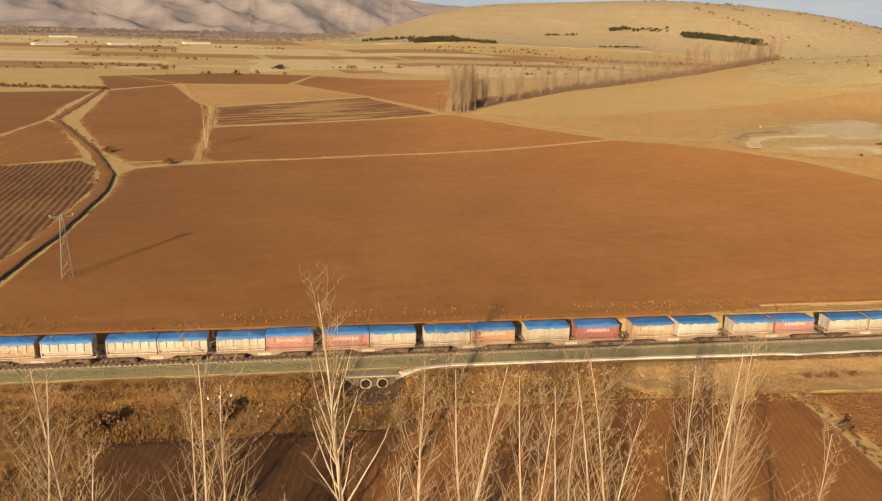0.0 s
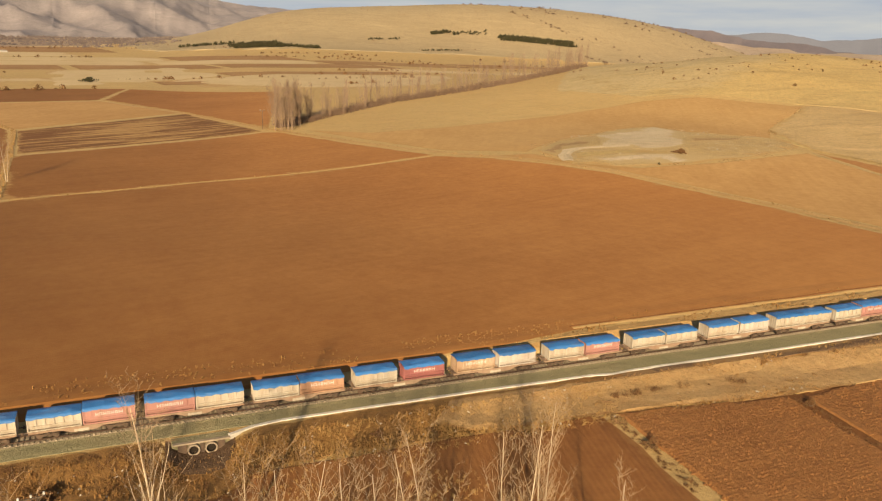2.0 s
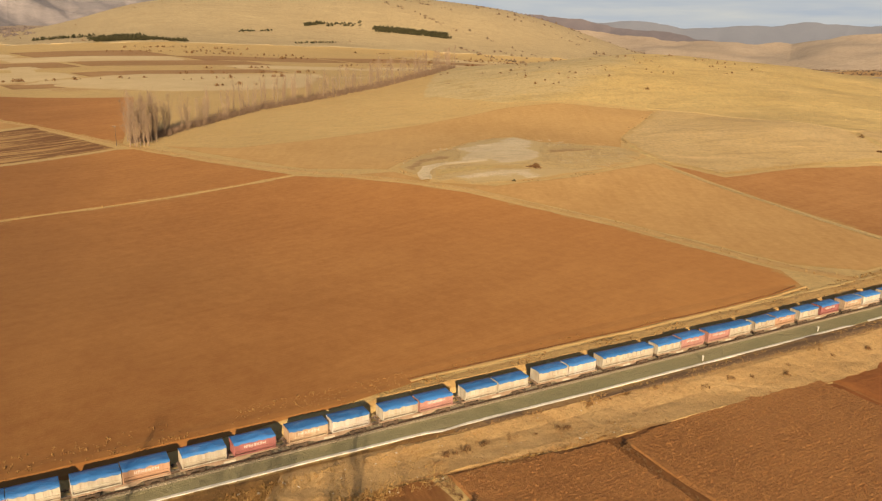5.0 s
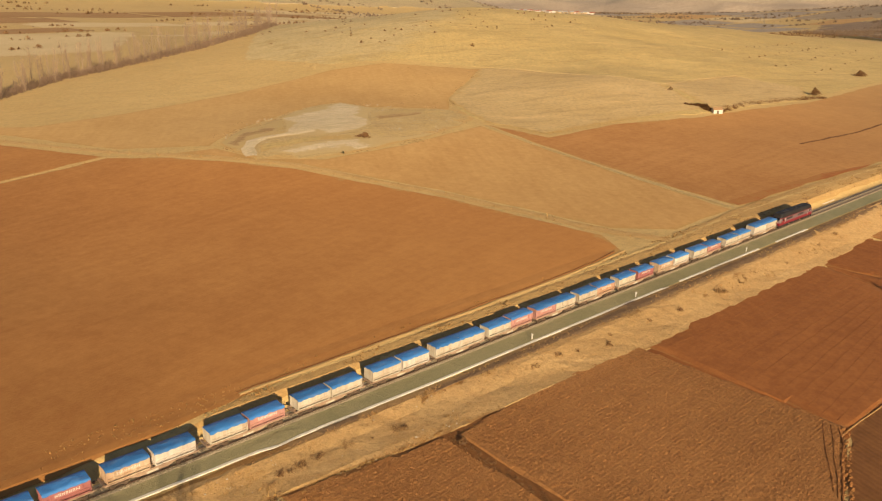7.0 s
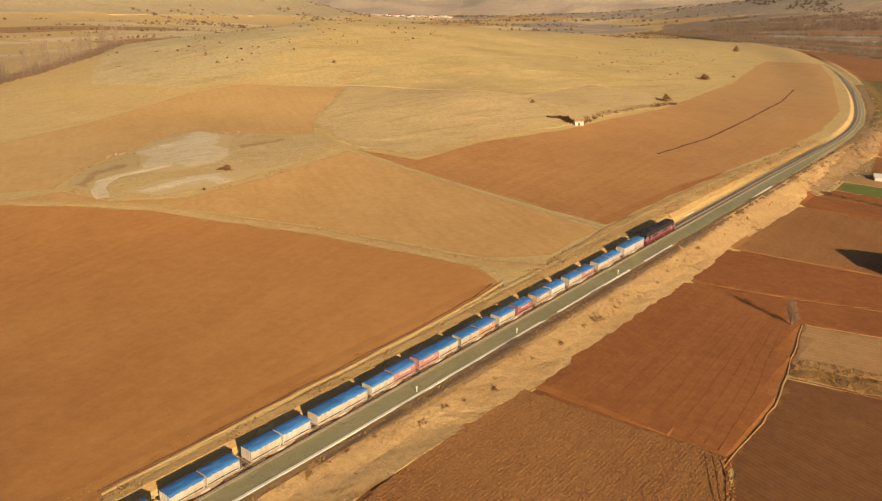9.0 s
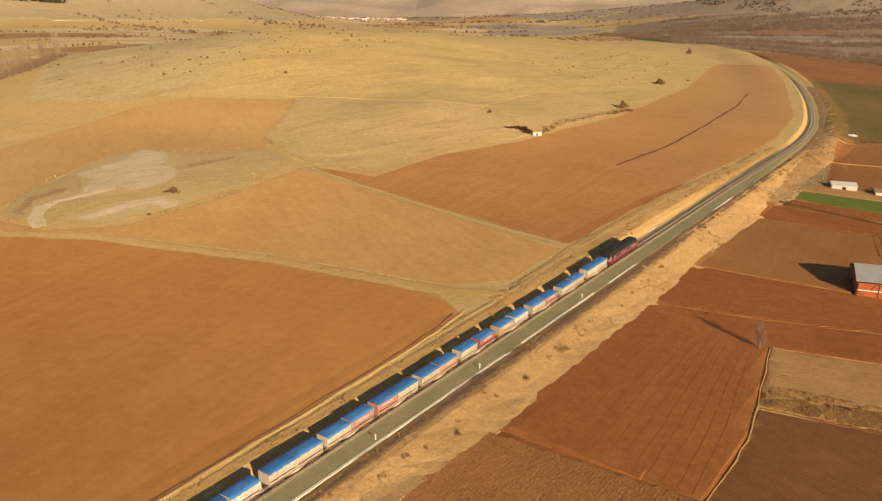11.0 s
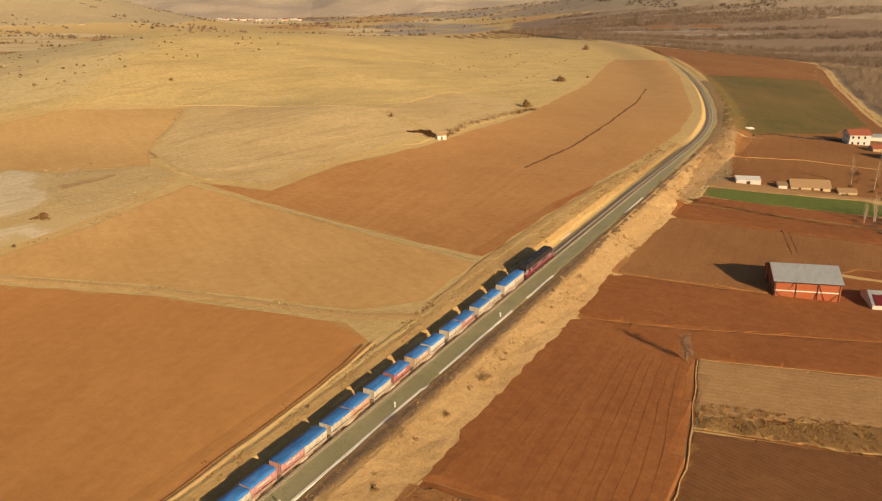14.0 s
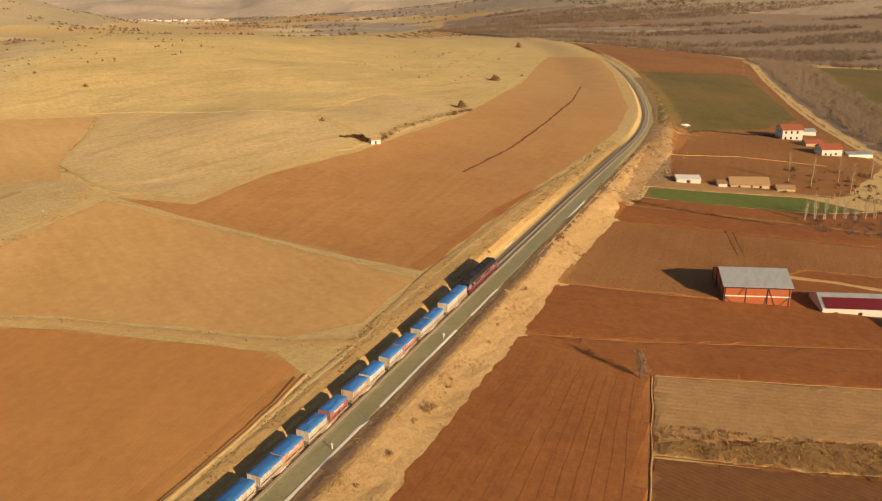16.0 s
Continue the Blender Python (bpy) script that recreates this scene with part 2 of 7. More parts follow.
M = dict(
    turf=grass("dry_turf", (0.60, 0.41, 0.17), (0.52, 0.345, 0.138), (0.53, 0.33, 0.125), 0.45, 1.0, 0.35),
    pasture=grass("steppe_pasture", (0.60, 0.425, 0.175), (0.46, 0.325, 0.125), (0.55, 0.355, 0.135), 0.62, 0.9, 0.8, crown=(0.57, 0.44, 0.24)),
    steppe=grass("pale_hill_turf", (0.475, 0.36, 0.20), (0.395, 0.295, 0.162), (0.425, 0.31, 0.168), 0.8, 0.5, 0.7, (0.42, 0.31, 0.17)),
    spoil=grass("dull_spoil_bank", (0.37, 0.235, 0.112), (0.28, 0.17, 0.078), (0.29, 0.165, 0.068), 0.55, 2.0, 0.85, (0.38, 0.235, 0.10)),
    grazing=grass("pinkish_grazing", (0.61, 0.425, 0.20), (0.52, 0.35, 0.15), (0.55, 0.355, 0.14), 0.62, 1.1, 0.85, (0.55, 0.35, 0.13), 0.6),
    tan_bank=grass("tan_bank_earth", (0.55, 0.345, 0.135), (0.46, 0.27, 0.10), (0.43, 0.24, 0.085), 0.5, 1.8, 0.8, (0.50, 0.30, 0.11), 0.55),
    verge=grass("weedy_verge", (0.33, 0.18, 0.058), (0.23, 0.115, 0.038), (0.21, 0.096, 0.032), 0.55, 1.6, 0.4),
    sandy=grass("sandy_bank", (0.53, 0.34, 0.152), (0.45, 0.275, 0.11), (0.40, 0.22, 0.082), 0.6, 1.8, 0.85, (0.36, 0.19, 0.068)),
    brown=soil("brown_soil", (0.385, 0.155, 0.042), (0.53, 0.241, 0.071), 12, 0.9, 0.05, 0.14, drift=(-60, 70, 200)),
    ochre=soil("ochre_soil", (0.49, 0.262, 0.088), (0.64, 0.375, 0.142), 60, 0.6, 0.05, 0.13),
    honey=soil("honey_soil", (0.50, 0.283, 0.099), (0.63, 0.385, 0.150), 60, 0.6, 0.05, 0.13),
    sienna=soil("sienna_soil", (0.265, 0.108, 0.031), (0.37, 0.164, 0.051), 80, 0.7, 0.06, 0.18),
    umber=soil("umber_soil", (0.155, 0.061, 0.019), (0.25, 0.106, 0.034), 75, 1.1, 0.2, 0.3, edge=(0.30, 0.14, 0.047)),
    # dark soil made darker still to hold the poplars' shade
    shaded_plot=soil("shade_dark_plot", (0.075, 0.032, 0.012), (0.13, 0.058, 0.021), 80, 0.8, 0.15, 0.3, edge=(0.20, 0.10, 0.034)),
    smooth=soil("smooth_ploughland", (0.225, 0.088, 0.027), (0.33, 0.142, 0.045), 80, 0.8, 0.12, 0.25, edge=(0.34, 0.16, 0.054)),
    red=soil("red_soil", (0.225, 0.073, 0.019), (0.330, 0.117, 0.032), 106, 1.3, 0.10, 0.30, None, 0.45, edge=(0.30, 0.14, 0.047)),
    drilled=soil("drilled_red_soil", (0.25, 0.085, 0.023), (0.36, 0.132, 0.038), 5, 1.1, 0.06, 0.30, None, 0.45, edge=(0.30, 0.14, 0.047)),
    russet=soil("russet_soil", (0.225, 0.087, 0.024), (0.325, 0.142, 0.043), 5, 0.8, 0.06, 0.16, edge=(0.38, 0.21, 0.08)),
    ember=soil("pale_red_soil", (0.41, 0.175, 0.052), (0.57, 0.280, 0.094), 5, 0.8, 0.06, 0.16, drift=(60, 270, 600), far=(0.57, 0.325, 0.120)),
    crimson=soil("raw_red_earth", (0.35, 0.112, 0.030), (0.47, 0.175, 0.05), 5, 0.8, 0.05, 0.2, edge=(0.42, 0.19, 0.058)),
    clods=soil("cloddy_ploughland", (0.235, 0.097, 0.030), (0.385, 0.175, 0.059), 3, 0.6, 0.10, 0.75, None, 0.05, edge=(0.34, 0.16, 0.054)),
    rows=soil("ridged_ploughland", (0.125, 0.051, 0.017), (0.33, 0.16, 0.058), 97, 1.7, 0.6, 0.4),
    stripes=soil("half_ploughed_stubble", (0.46, 0.25, 0.085), (0.54, 0.32, 0.12), 22, 3.0, 0.1, 0.2, (0.20, 0.083, 0.028)),
    stubble=soil("pale_stubble", (0.345, 0.182, 0.070), (0.465, 0.262, 0.108), 106, 1.6, 0.18, 0.6, edge=(0.30, 0.15, 0.052)),
    straw=soil("straw_field", (0.59, 0.42, 0.205), (0.73, 0.55, 0.295), 8, 1.5, 0.08, 0.15),
    green=soil("young_wheat", (0.095, 0.125, 0.020), (0.155, 0.170, 0.036), 3, 1.2, 0.08, 0.2, edge=(0.25, 0.15, 0.05)),
    olive=soil("olive_wheat", (0.105, 0.088, 0.020), (0.235, 0.130, 0.037), 20, 1.5, 0.06, 0.2, edge=(0.30, 0.18, 0.065)),
    dirt=soil("beaten_track", (0.48, 0.285, 0.105), (0.62, 0.395, 0.165), 0, 1.0, 0.03, 0.3),
    chalk=grass("chalky_scar", (0.70, 0.555, 0.35), (0.62, 0.47, 0.27), (0.59, 0.43, 0.22), 0.6, 2.4, 0.9, (0.57, 0.40, 0.18), 0.22),
    scar=grass("stony_scrub", (0.57, 0.39, 0.165), (0.48, 0.31, 0.122), (0.60, 0.44, 0.23), 0.7, 2.2, 0.9, (0.58, 0.36, 0.135), 0.5),
    gravel=grass("greenish_gravel", (0.275, 0.24, 0.128), (0.218, 0.20, 0.105), (0.325, 0.272, 0.153), 0.22, 1.5),
    ballast=grass("stone_ballast", (0.46, 0.37, 0.25), (0.38, 0.30, 0.20), (0.50, 0.40, 0.275), 0.25, 3.0),
    wood_floor=grass("woodland_floor", (0.30, 0.20, 0.125), (0.235, 0.155, 0.10), (0.33, 0.215, 0.13), 0.5, 0.4, 0.6),
    # mountains: haze over the bare slopes is painted in as pale mauve-grey
    mountain=grass("haze_tinted_slope", (0.315, 0.272, 0.258), (0.25, 0.22, 0.215), (0.215, 0.188, 0.188), 0.4, 0.2, 0.6),
    # skyline ridge: the mauve of distance haze is mixed into its base colour
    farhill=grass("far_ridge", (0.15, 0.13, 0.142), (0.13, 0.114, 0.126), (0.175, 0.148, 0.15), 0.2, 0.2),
    rise=grass("valley_side", (0.42, 0.325, 0.235), (0.31, 0.24, 0.175), (0.35, 0.26, 0.185), 0.5, 0.16, 0.6),
    heath=grass("mauve_foot_plain", (0.43, 0.315, 0.21), (0.34, 0.245, 0.165), (0.37, 0.265, 0.18), 0.55, 0.16, 0.7),
    # the blue is distance haze, painted into the ridge's base colour
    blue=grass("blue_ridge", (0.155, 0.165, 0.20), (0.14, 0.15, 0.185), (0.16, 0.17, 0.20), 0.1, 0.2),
    hillside=grass("brown_valley_slope", (0.44, 0.32, 0.20), (0.34, 0.245, 0.155), (0.27, 0.19, 0.125), 0.6, 0.3, 0.8),
    bare=grass("brown_bare_ground", (0.46, 0.285, 0.125), (0.38, 0.225, 0.095), (0.41, 0.235, 0.095), 0.6, 2.4, 0.8, (0.56, 0.39, 0.17), 0.15),
    mud=grass("dark_mud", (0.12, 0.072, 0.04), (0.085, 0.052, 0.03), (0.15, 0.085, 0.045), 0.4, 4.0, 0.0, (0.22, 0.12, 0.05)),
    # dark gully earth, with the hollow's shade included in the colour
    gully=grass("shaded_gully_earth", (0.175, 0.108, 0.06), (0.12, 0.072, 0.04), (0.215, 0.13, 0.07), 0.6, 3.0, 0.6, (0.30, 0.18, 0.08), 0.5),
    # near-black that paints the shade inside the culvert pipes
    bore_black=grass("painted_bore_black", (0.035, 0.025, 0.016), (0.025, 0.018, 0.012), (0.04, 0.028, 0.018), 0.3, 4.0),
    groove=soil("shallow_groove", (0.205, 0.074, 0.021), (0.285, 0.106, 0.031), 0, 1.0, 0.03, 0.3),
    rut=soil("dark_rut", (0.165, 0.059, 0.017), (0.235, 0.092, 0.028), 0, 1.0, 0.03, 0.3),
    concrete=paint("pale_concrete", (0.80, 0.74, 0.62), (0.35, 0.27, 0.17), 0.35, 0.85),
    rail=paint("worn_rail_steel", (0.16, 0.11, 0.08), (0.10, 0.05, 0.03), 0.6, 0.45, 0.7),
    sleeper=paint("concrete_sleeper", (0.42, 0.34, 0.24), (0.14, 0.09, 0.05), 0.5, 0.9),
    tarp=None,
)
def tarpaulin(name, colour):
    n = Nodes(name, 0.42)
    flat = n.place(0, (1, 2.2, 1))
    info = n.add("ShaderNodeObjectInfo")
    fold = n.noise(flat, 0.9, 5, 0.6, 0.8)
    dust = n.span(n.noise(flat, 0.35, 4, 0.7), 0.5, 0.8)
    col = n.mix(n.span(info.outputs["Random"], 0, 1), colour, shade(colour, 0.72))
    col = n.mix(n.math("MULTIPLY", dust, 0.28), col, (0.34, 0.30, 0.26))
    return n.done(col, fold, 0.7, 0.25)


def corrugated(name, colour, rust, step=0.25):
    n = Nodes(name, 0.5, 0.35)
    flat = n.place()
    w = n.add("ShaderNodeTexWave", Scale=0.314 / step)
    w.bands_direction = "Y"
    n.link(flat, w.inputs["Vector"])
    col = n.mix(n.span(n.noise(n.place(0, (0.3, 1, 1)), 0.6, 5, 0.7), 0.45, 0.8, 0, 0.7), colour, rust)
    return n.done(col, w.outputs["Fac"], 0.5, 0.05)


M.update(
    tarp=tarpaulin("blue_tarpaulin", (0.045, 0.20, 0.50)),
    white=paint("white_paint", (0.72, 0.68, 0.60), (0.35, 0.27, 0.18), 0.3),
    cream=paint("cream_container", (0.54, 0.485, 0.385), (0.25, 0.16, 0.09), 0.65),
    pale=paint("white_container", (0.61, 0.555, 0.48), (0.30, 0.20, 0.12), 0.65),
    pink=paint("faded_pink_container", (0.46, 0.235, 0.20), (0.28, 0.15, 0.10), 0.55),
    redbox=paint("red_container", (0.36, 0.135, 0.125), (0.24, 0.11, 0.08), 0.5),
    rusty=paint("rust_stained_container", (0.54, 0.42, 0.29), (0.26, 0.11, 0.045), 0.85),
    salmon=paint("salmon_container", (0.50, 0.30, 0.19), (0.27, 0.14, 0.08), 0.55),
    chassis=paint("wagon_frame_rust", (0.36, 0.25, 0.17), (0.17, 0.095, 0.055), 0.55),
    under=paint("oily_running_gear", (0.10, 0.072, 0.052), (0.22, 0.14, 0.09), 0.5, 0.7, 0.3),
    lettering=paint("white_lettering", (0.72, 0.66, 0.58), (0.4, 0.25, 0.18), 0.4),
    loco_grey=paint("locomotive_grey", (0.19, 0.135, 0.135), (0.09, 0.06, 0.05), 0.45, 0.4),
    loco_red=paint("locomotive_red", (0.21, 0.014, 0.024), (0.10, 0.025, 0.025), 0.35, 0.35),
    loco_roof=paint("sooty_roof", (0.020, 0.018, 0.018), (0.045, 0.035, 0.03), 0.5, 0.6),
    loco_dark=paint("dark_grille", (0.03, 0.028, 0.03), (0.06, 0.05, 0.045), 0.4, 0.5),
    brick=paint("hollow_brick", (0.37, 0.092, 0.034), (0.27, 0.12, 0.06), 0.4, 0.9),
    plaster=paint("white_plaster", (0.62, 0.56, 0.48), (0.42, 0.32, 0.22), 0.3, 0.9),
    tan=paint("tan_plaster", (0.50, 0.38, 0.22), (0.3, 0.19, 0.1), 0.5, 0.9),
    tiles=paint("clay_tiles", (0.36, 0.10, 0.05), (0.16, 0.06, 0.035), 0.5, 0.9),
    old_tiles=paint("weathered_tiles", (0.40, 0.24, 0.12), (0.2, 0.12, 0.06), 0.5, 0.9),
    sheet_roof=corrugated("grey_sheet_roof", (0.42, 0.42, 0.40), (0.30, 0.27, 0.23)),
    red_roof=corrugated("dark_red_sheet_roof", (0.20, 0.022, 0.028), (0.14, 0.04, 0.03)),
    pole_wood=bark("creosoted_pole", (0.10, 0.07, 0.045), (0.17, 0.12, 0.08)),
    steel=paint("galvanised_lattice", (0.28, 0.25, 0.21), (0.16, 0.10, 0.06), 0.5, 0.5, 0.5),
    poplar=bark("pale_poplar_bark", (0.47, 0.365, 0.245), (0.62, 0.50, 0.355)),
    twig=bark("bare_twigs", (0.33, 0.225, 0.13), (0.43, 0.31, 0.19)),
    grey_twig=bark("grey_bare_wood", (0.19, 0.125, 0.08), (0.28, 0.19, 0.125)),
    bush=leafage("dry_brown_bush", (0.17, 0.083, 0.033), (0.27, 0.145, 0.06)),
    dark_bush=leafage("dark_evergreen", (0.052, 0.050, 0.022), (0.088, 0.074, 0.035)),
    weed=leafage("dead_weeds", (0.40, 0.225, 0.075), (0.29, 0.145, 0.05)),
    undergrowth=leafage("dead_undergrowth", (0.33, 0.175, 0.062), (0.21, 0.105, 0.038)),
    sand_tuft=leafage("dry_tufts", (0.47, 0.29, 0.105), (0.37, 0.21, 0.075)),
    wood_mass=leafage("winter_woodland", (0.18, 0.12, 0.078), (0.26, 0.18, 0.118), 0.45),
    grove_twig=bark("pinkish_bare_wood", (0.26, 0.175, 0.115), (0.37, 0.265, 0.18)),
    bank_weed=leafage("brown_bank_weeds", (0.48, 0.28, 0.115), (0.36, 0.20, 0.08), 0.4),
    bank_shrub=leafage("dull_bank_shrubs", (0.27, 0.15, 0.062), (0.36, 0.215, 0.095), 0.4),
    grove_brush=leafage("pinkish_brush", (0.20, 0.125, 0.08), (0.29, 0.195, 0.13), 0.45),
    slope_scrub=leafage("dull_slope_scrub", (0.12, 0.09, 0.065), (0.17, 0.125, 0.09), 0.4),
    foot_wood=leafage("mauve_winter_wood", (0.22, 0.17, 0.15), (0.28, 0.225, 0.20), 0.3),
    pale_brush=leafage("pale_river_brush", (0.26, 0.18, 0.115), (0.33, 0.235, 0.152), 0.35),
    earth=leafage("turned_earth", (0.24, 0.10, 0.032), (0.34, 0.155, 0.053)),
    # earth colour lowered for shade: plot clods and the gully by the hut
    dark_earth=leafage("shade_dark_earth", (0.10, 0.045, 0.017), (0.165, 0.078, 0.03)),
    stone=leafage("pale_stone", (0.58, 0.50, 0.38), (0.48, 0.38, 0.26)),
    glass=None,
)
n = Nodes("dark_window_glass", 0.12)
n.bsdf.inputs["Specular IOR Level"].default_value = 0.5
M["glass"] = n.done((0.015, 0.017, 0.02))
n = Nodes("low_sky", 1.0)
streaks = n.noise(n.place(0, (0.0004, 0.0004, 0.004)), 3.0, 4, 0.6)
glow = n.mix(n.span(streaks, 0.35, 0.7), (0.35, 0.42, 0.52), (0.47, 0.51, 0.54))
n.link(glow, n.bsdf.inputs["Emission Color"])
n.bsdf.inputs["Emission Strength"].default_value = 0.8
M["haze_sky"] = n.done((0.0, 0.0, 0.0))
# ---- building helpers ----
def part(name, bm, material, parent=None, label="", smooth=False):
    """One mesh object from a bmesh, or from a (vertices, faces) pair, under a thing or a part."""
    me = bpy.data.meshes.new(name)
    if isinstance(bm, tuple):
        me.from_pydata(bm[0], [], bm[1])
    else:
        bm.to_mesh(me)
        bm.free()
    if smooth:
        me.shade_smooth()
    me.materials.append(material)
    ob = new(name, me)
    if parent is not None:
        ob.parent = parent
    if label:
        ob["label"] = label
    return ob


def box(bm, x0, x1, y0, y1, z0, z1, bevel=0.0):
    r = bmesh.ops.create_cube(bm, size=1.0)["verts"]
    for v in r:
        v.co = Vector(((x0 + x1) / 2 + v.co.x * (x1 - x0), (y0 + y1) / 2 + v.co.y * (y1 - y0), (z0 + z1) / 2 + v.co.z * (z1 - z0)))
    if bevel:
        edges = {e for v in r for e in v.link_edges}
        bmesh.ops.bevel(bm, geom=list(edges), offset=bevel, segments=1, affect="EDGES")
    return bm


def boxes(*spans, bevel=0.0):
    bm = bmesh.new()
    for s in spans:
        box(bm, *s, bevel=bevel)
    return bm


def rod(bm, a, b, r0, r1=None, n=8):
    """A tapered round bar from a to b."""
    a, b = Vector(a), Vector(b)
    m = Matrix.Translation((a + b) / 2) @ (b - a).to_track_quat("Z", "Y").to_matrix().to_4x4()
    bmesh.ops.create_cone(bm, cap_ends=True, segments=n, radius1=r0, radius2=r0 if r1 is None else r1, depth=(b - a).length, matrix=m)
    return bm


def rods(*list_of, n=6):
    bm = bmesh.new()
    for a, b, r in list_of:
        rod(bm, a, b, r, n=n)
    return bm


def prism(bm, outline, x0, x1):
    """A solid with the given outline in (y, z), from x0 to x1."""
    ring0 = [bm.verts.new((x0, y, z)) for y, z in outline]
    ring1 = [bm.verts.new((x1, y, z)) for y, z in outline]
    k = len(outline)
    bm.faces.new(ring0[::-1])
    bm.faces.new(ring1)
    for i in range(k):
        bm.faces.new((ring0[i], ring0[(i + 1) % k], ring1[(i + 1) % k], ring1[i]))
    bmesh.ops.recalc_face_normals(bm, faces=bm.faces)
    return bm


def empty(name, m=None, **tags):
    ob = new(name)
    if m is not None:
        ob.matrix_basis = m
    return tagged(ob, **tags)


# ---- the lie of the land ----
def bump(x, y, cx, cy, sx, sy, high, power=2.0):
    u, v = (x - cx) / sx, (y - cy) / sy
    return high * np.exp(-0.5 * (u * u + v * v) ** (power / 2))


def ease(a, b, v):
    q = np.clip((v - a) / (b - a), 0, 1)
    return q * q * (3 - 2 * q)


def rail_y(x):
    bend = 0.00098*np.clip(x-425,0,110)**2+0.2156*np.clip(x-535,0,900)+0.00035*np.clip(x-535,0,370)**2
    return bend+0.259*np.clip(x-905,0,530)+0.003*np.clip(x-950,0,90)**2+0.54*np.clip(x-1040,0,395)
def rail_z(x):
    return -0.011*np.clip(x-330,0,1500)
def land(x,y):
    yy=y-rail_y(x); zz=rail_z(x)
    south=-1.6-0.05*np.clip(-yy-15,0,400)-0.016*np.clip(x-60,0,2000)
    north=-1.8+ease(20,150,x)*3.2*(1-ease(270,440,x))+zz*0.9+3.1*(1-ease(20,150,x))*(1-ease(12,170,yy))+1.7*ease(380,470,x)*(1-ease(900,1100,x))*(1-ease(25,90,yy))
    wide=14+0.6*np.clip(x-450,0,3000)
    bench=1-ease(380,470,x)*(1-ease(900,1150,x))*ease(60,15,yy)*(1-ease(-3,-22,yy))
    z=north+(south-north)*ease(wide,-wide,yy)*bench
    z=z+bump(x,y,430,365,150,125,33)+bump(x,y,720,400,190,130,20)+bump(x,y,185,160,55,40,4)+bump(x,y,378,150,45,35,5)
    z=z+bump(x,y,1080,1960,520,350,140,3.0)+bump(x,y,370,1900,150,270,48)
    fold=ease(112,160,yy)*ease(1000,650,y)*ease(262,330,x)*ease(1060,900,x)
    z=z+fold*(1.1*lumps(x,y,31,1.0)+0.45*lumps(x+0.4*y,y,11,2.0)+0.2*lumps(x,y-0.3*x,5.5,0.4))
    z=z-0.0435*np.clip(x-600,0,2100)*ease(150,900,y)+bump(x,y,2900,-100,650,900,190)
    return z
def height(x,y):
    yy=y-rail_y(x); z=land(x,y)
    z=z-1.3*np.exp(-((x-0.8)/4.2)**4)*ease(-5.2,-5.8,y)*ease(-24,-14,y)
    z=z+0.6*np.exp(-((yy-6.2)/3.2)**2)*ease(-120,-60,x)*ease(440,380,x)
    bed=rail_z(x)-0.55
    # formation: level bed, falling away to the land on both sides
    w=ease(-11-7*ease(85,130,x),-6.3,yy)*ease(5.4-0.7*ease(360,440,x),2.9-0.1*ease(360,440,x),yy)*ease(1250,1150,x)
    w=w*(1-np.exp(-((x-0.8)/4.2)**4)*ease(-5.2,-5.8,y))
    return z+(bed-z)*w


def lumps(x, y, size, seed=0.0):
    """Gentle waves that break up even ground."""
    a = np.sin(x / size + 1.7 * np.sin(y / size * 0.7 + seed)) + np.sin(y / size * 1.3 + 1.3 * np.sin(x / size * 0.6 + seed * 2))
    return a * 0.5


def ticks(*spans):
    """Grid lines from (start, end, step) spans."""
    out = []
    for a, b, s in spans:
        out += list(np.arange(a, b, s))
    return np.array(out + [spans[-1][1]])


def sheet(xs, yys, follow=True):
    """Vertices and faces of a grid over the land; its cross lines keep to the railway."""
    gx, gy = np.meshgrid(xs, yys)
    if follow:
        gy = gy + rail_y(gx)
    gz = height(gx, gy)
    n, k = len(xs), len(yys)
    verts = np.stack([gx.ravel(), gy.ravel(), gz.ravel()], -1).tolist()
    faces = [(j * n + i, j * n + i + 1, (j + 1) * n + i + 1, (j + 1) * n + i) for j in range(k - 1) for i in range(n - 1)]
    return verts, faces


def wobble(corners, amount, step, closed=True):
    """Breaks straight edges into short uneven ones."""
    out, n = [], len(corners)
    for i in range(n if closed else n - 1):
        a, b = Vector(corners[i]), Vector(corners[(i + 1) % n])
        k = max(1, int((b - a).length / step))
        side = Vector((-(b - a).y, (b - a).x)).normalized()
        for j in range(k):
            p = a.lerp(b, j / k)
            if 0 < j:
                p = p + side * (noise.noise(Vector((p.x * 0.11, p.y * 0.11, 3.0))) * amount * 1.6 + random.uniform(-0.35, 0.35) * amount)
            out.append((p.x, p.y))
    if not closed:
        out.append(tuple(corners[-1]))
    return out


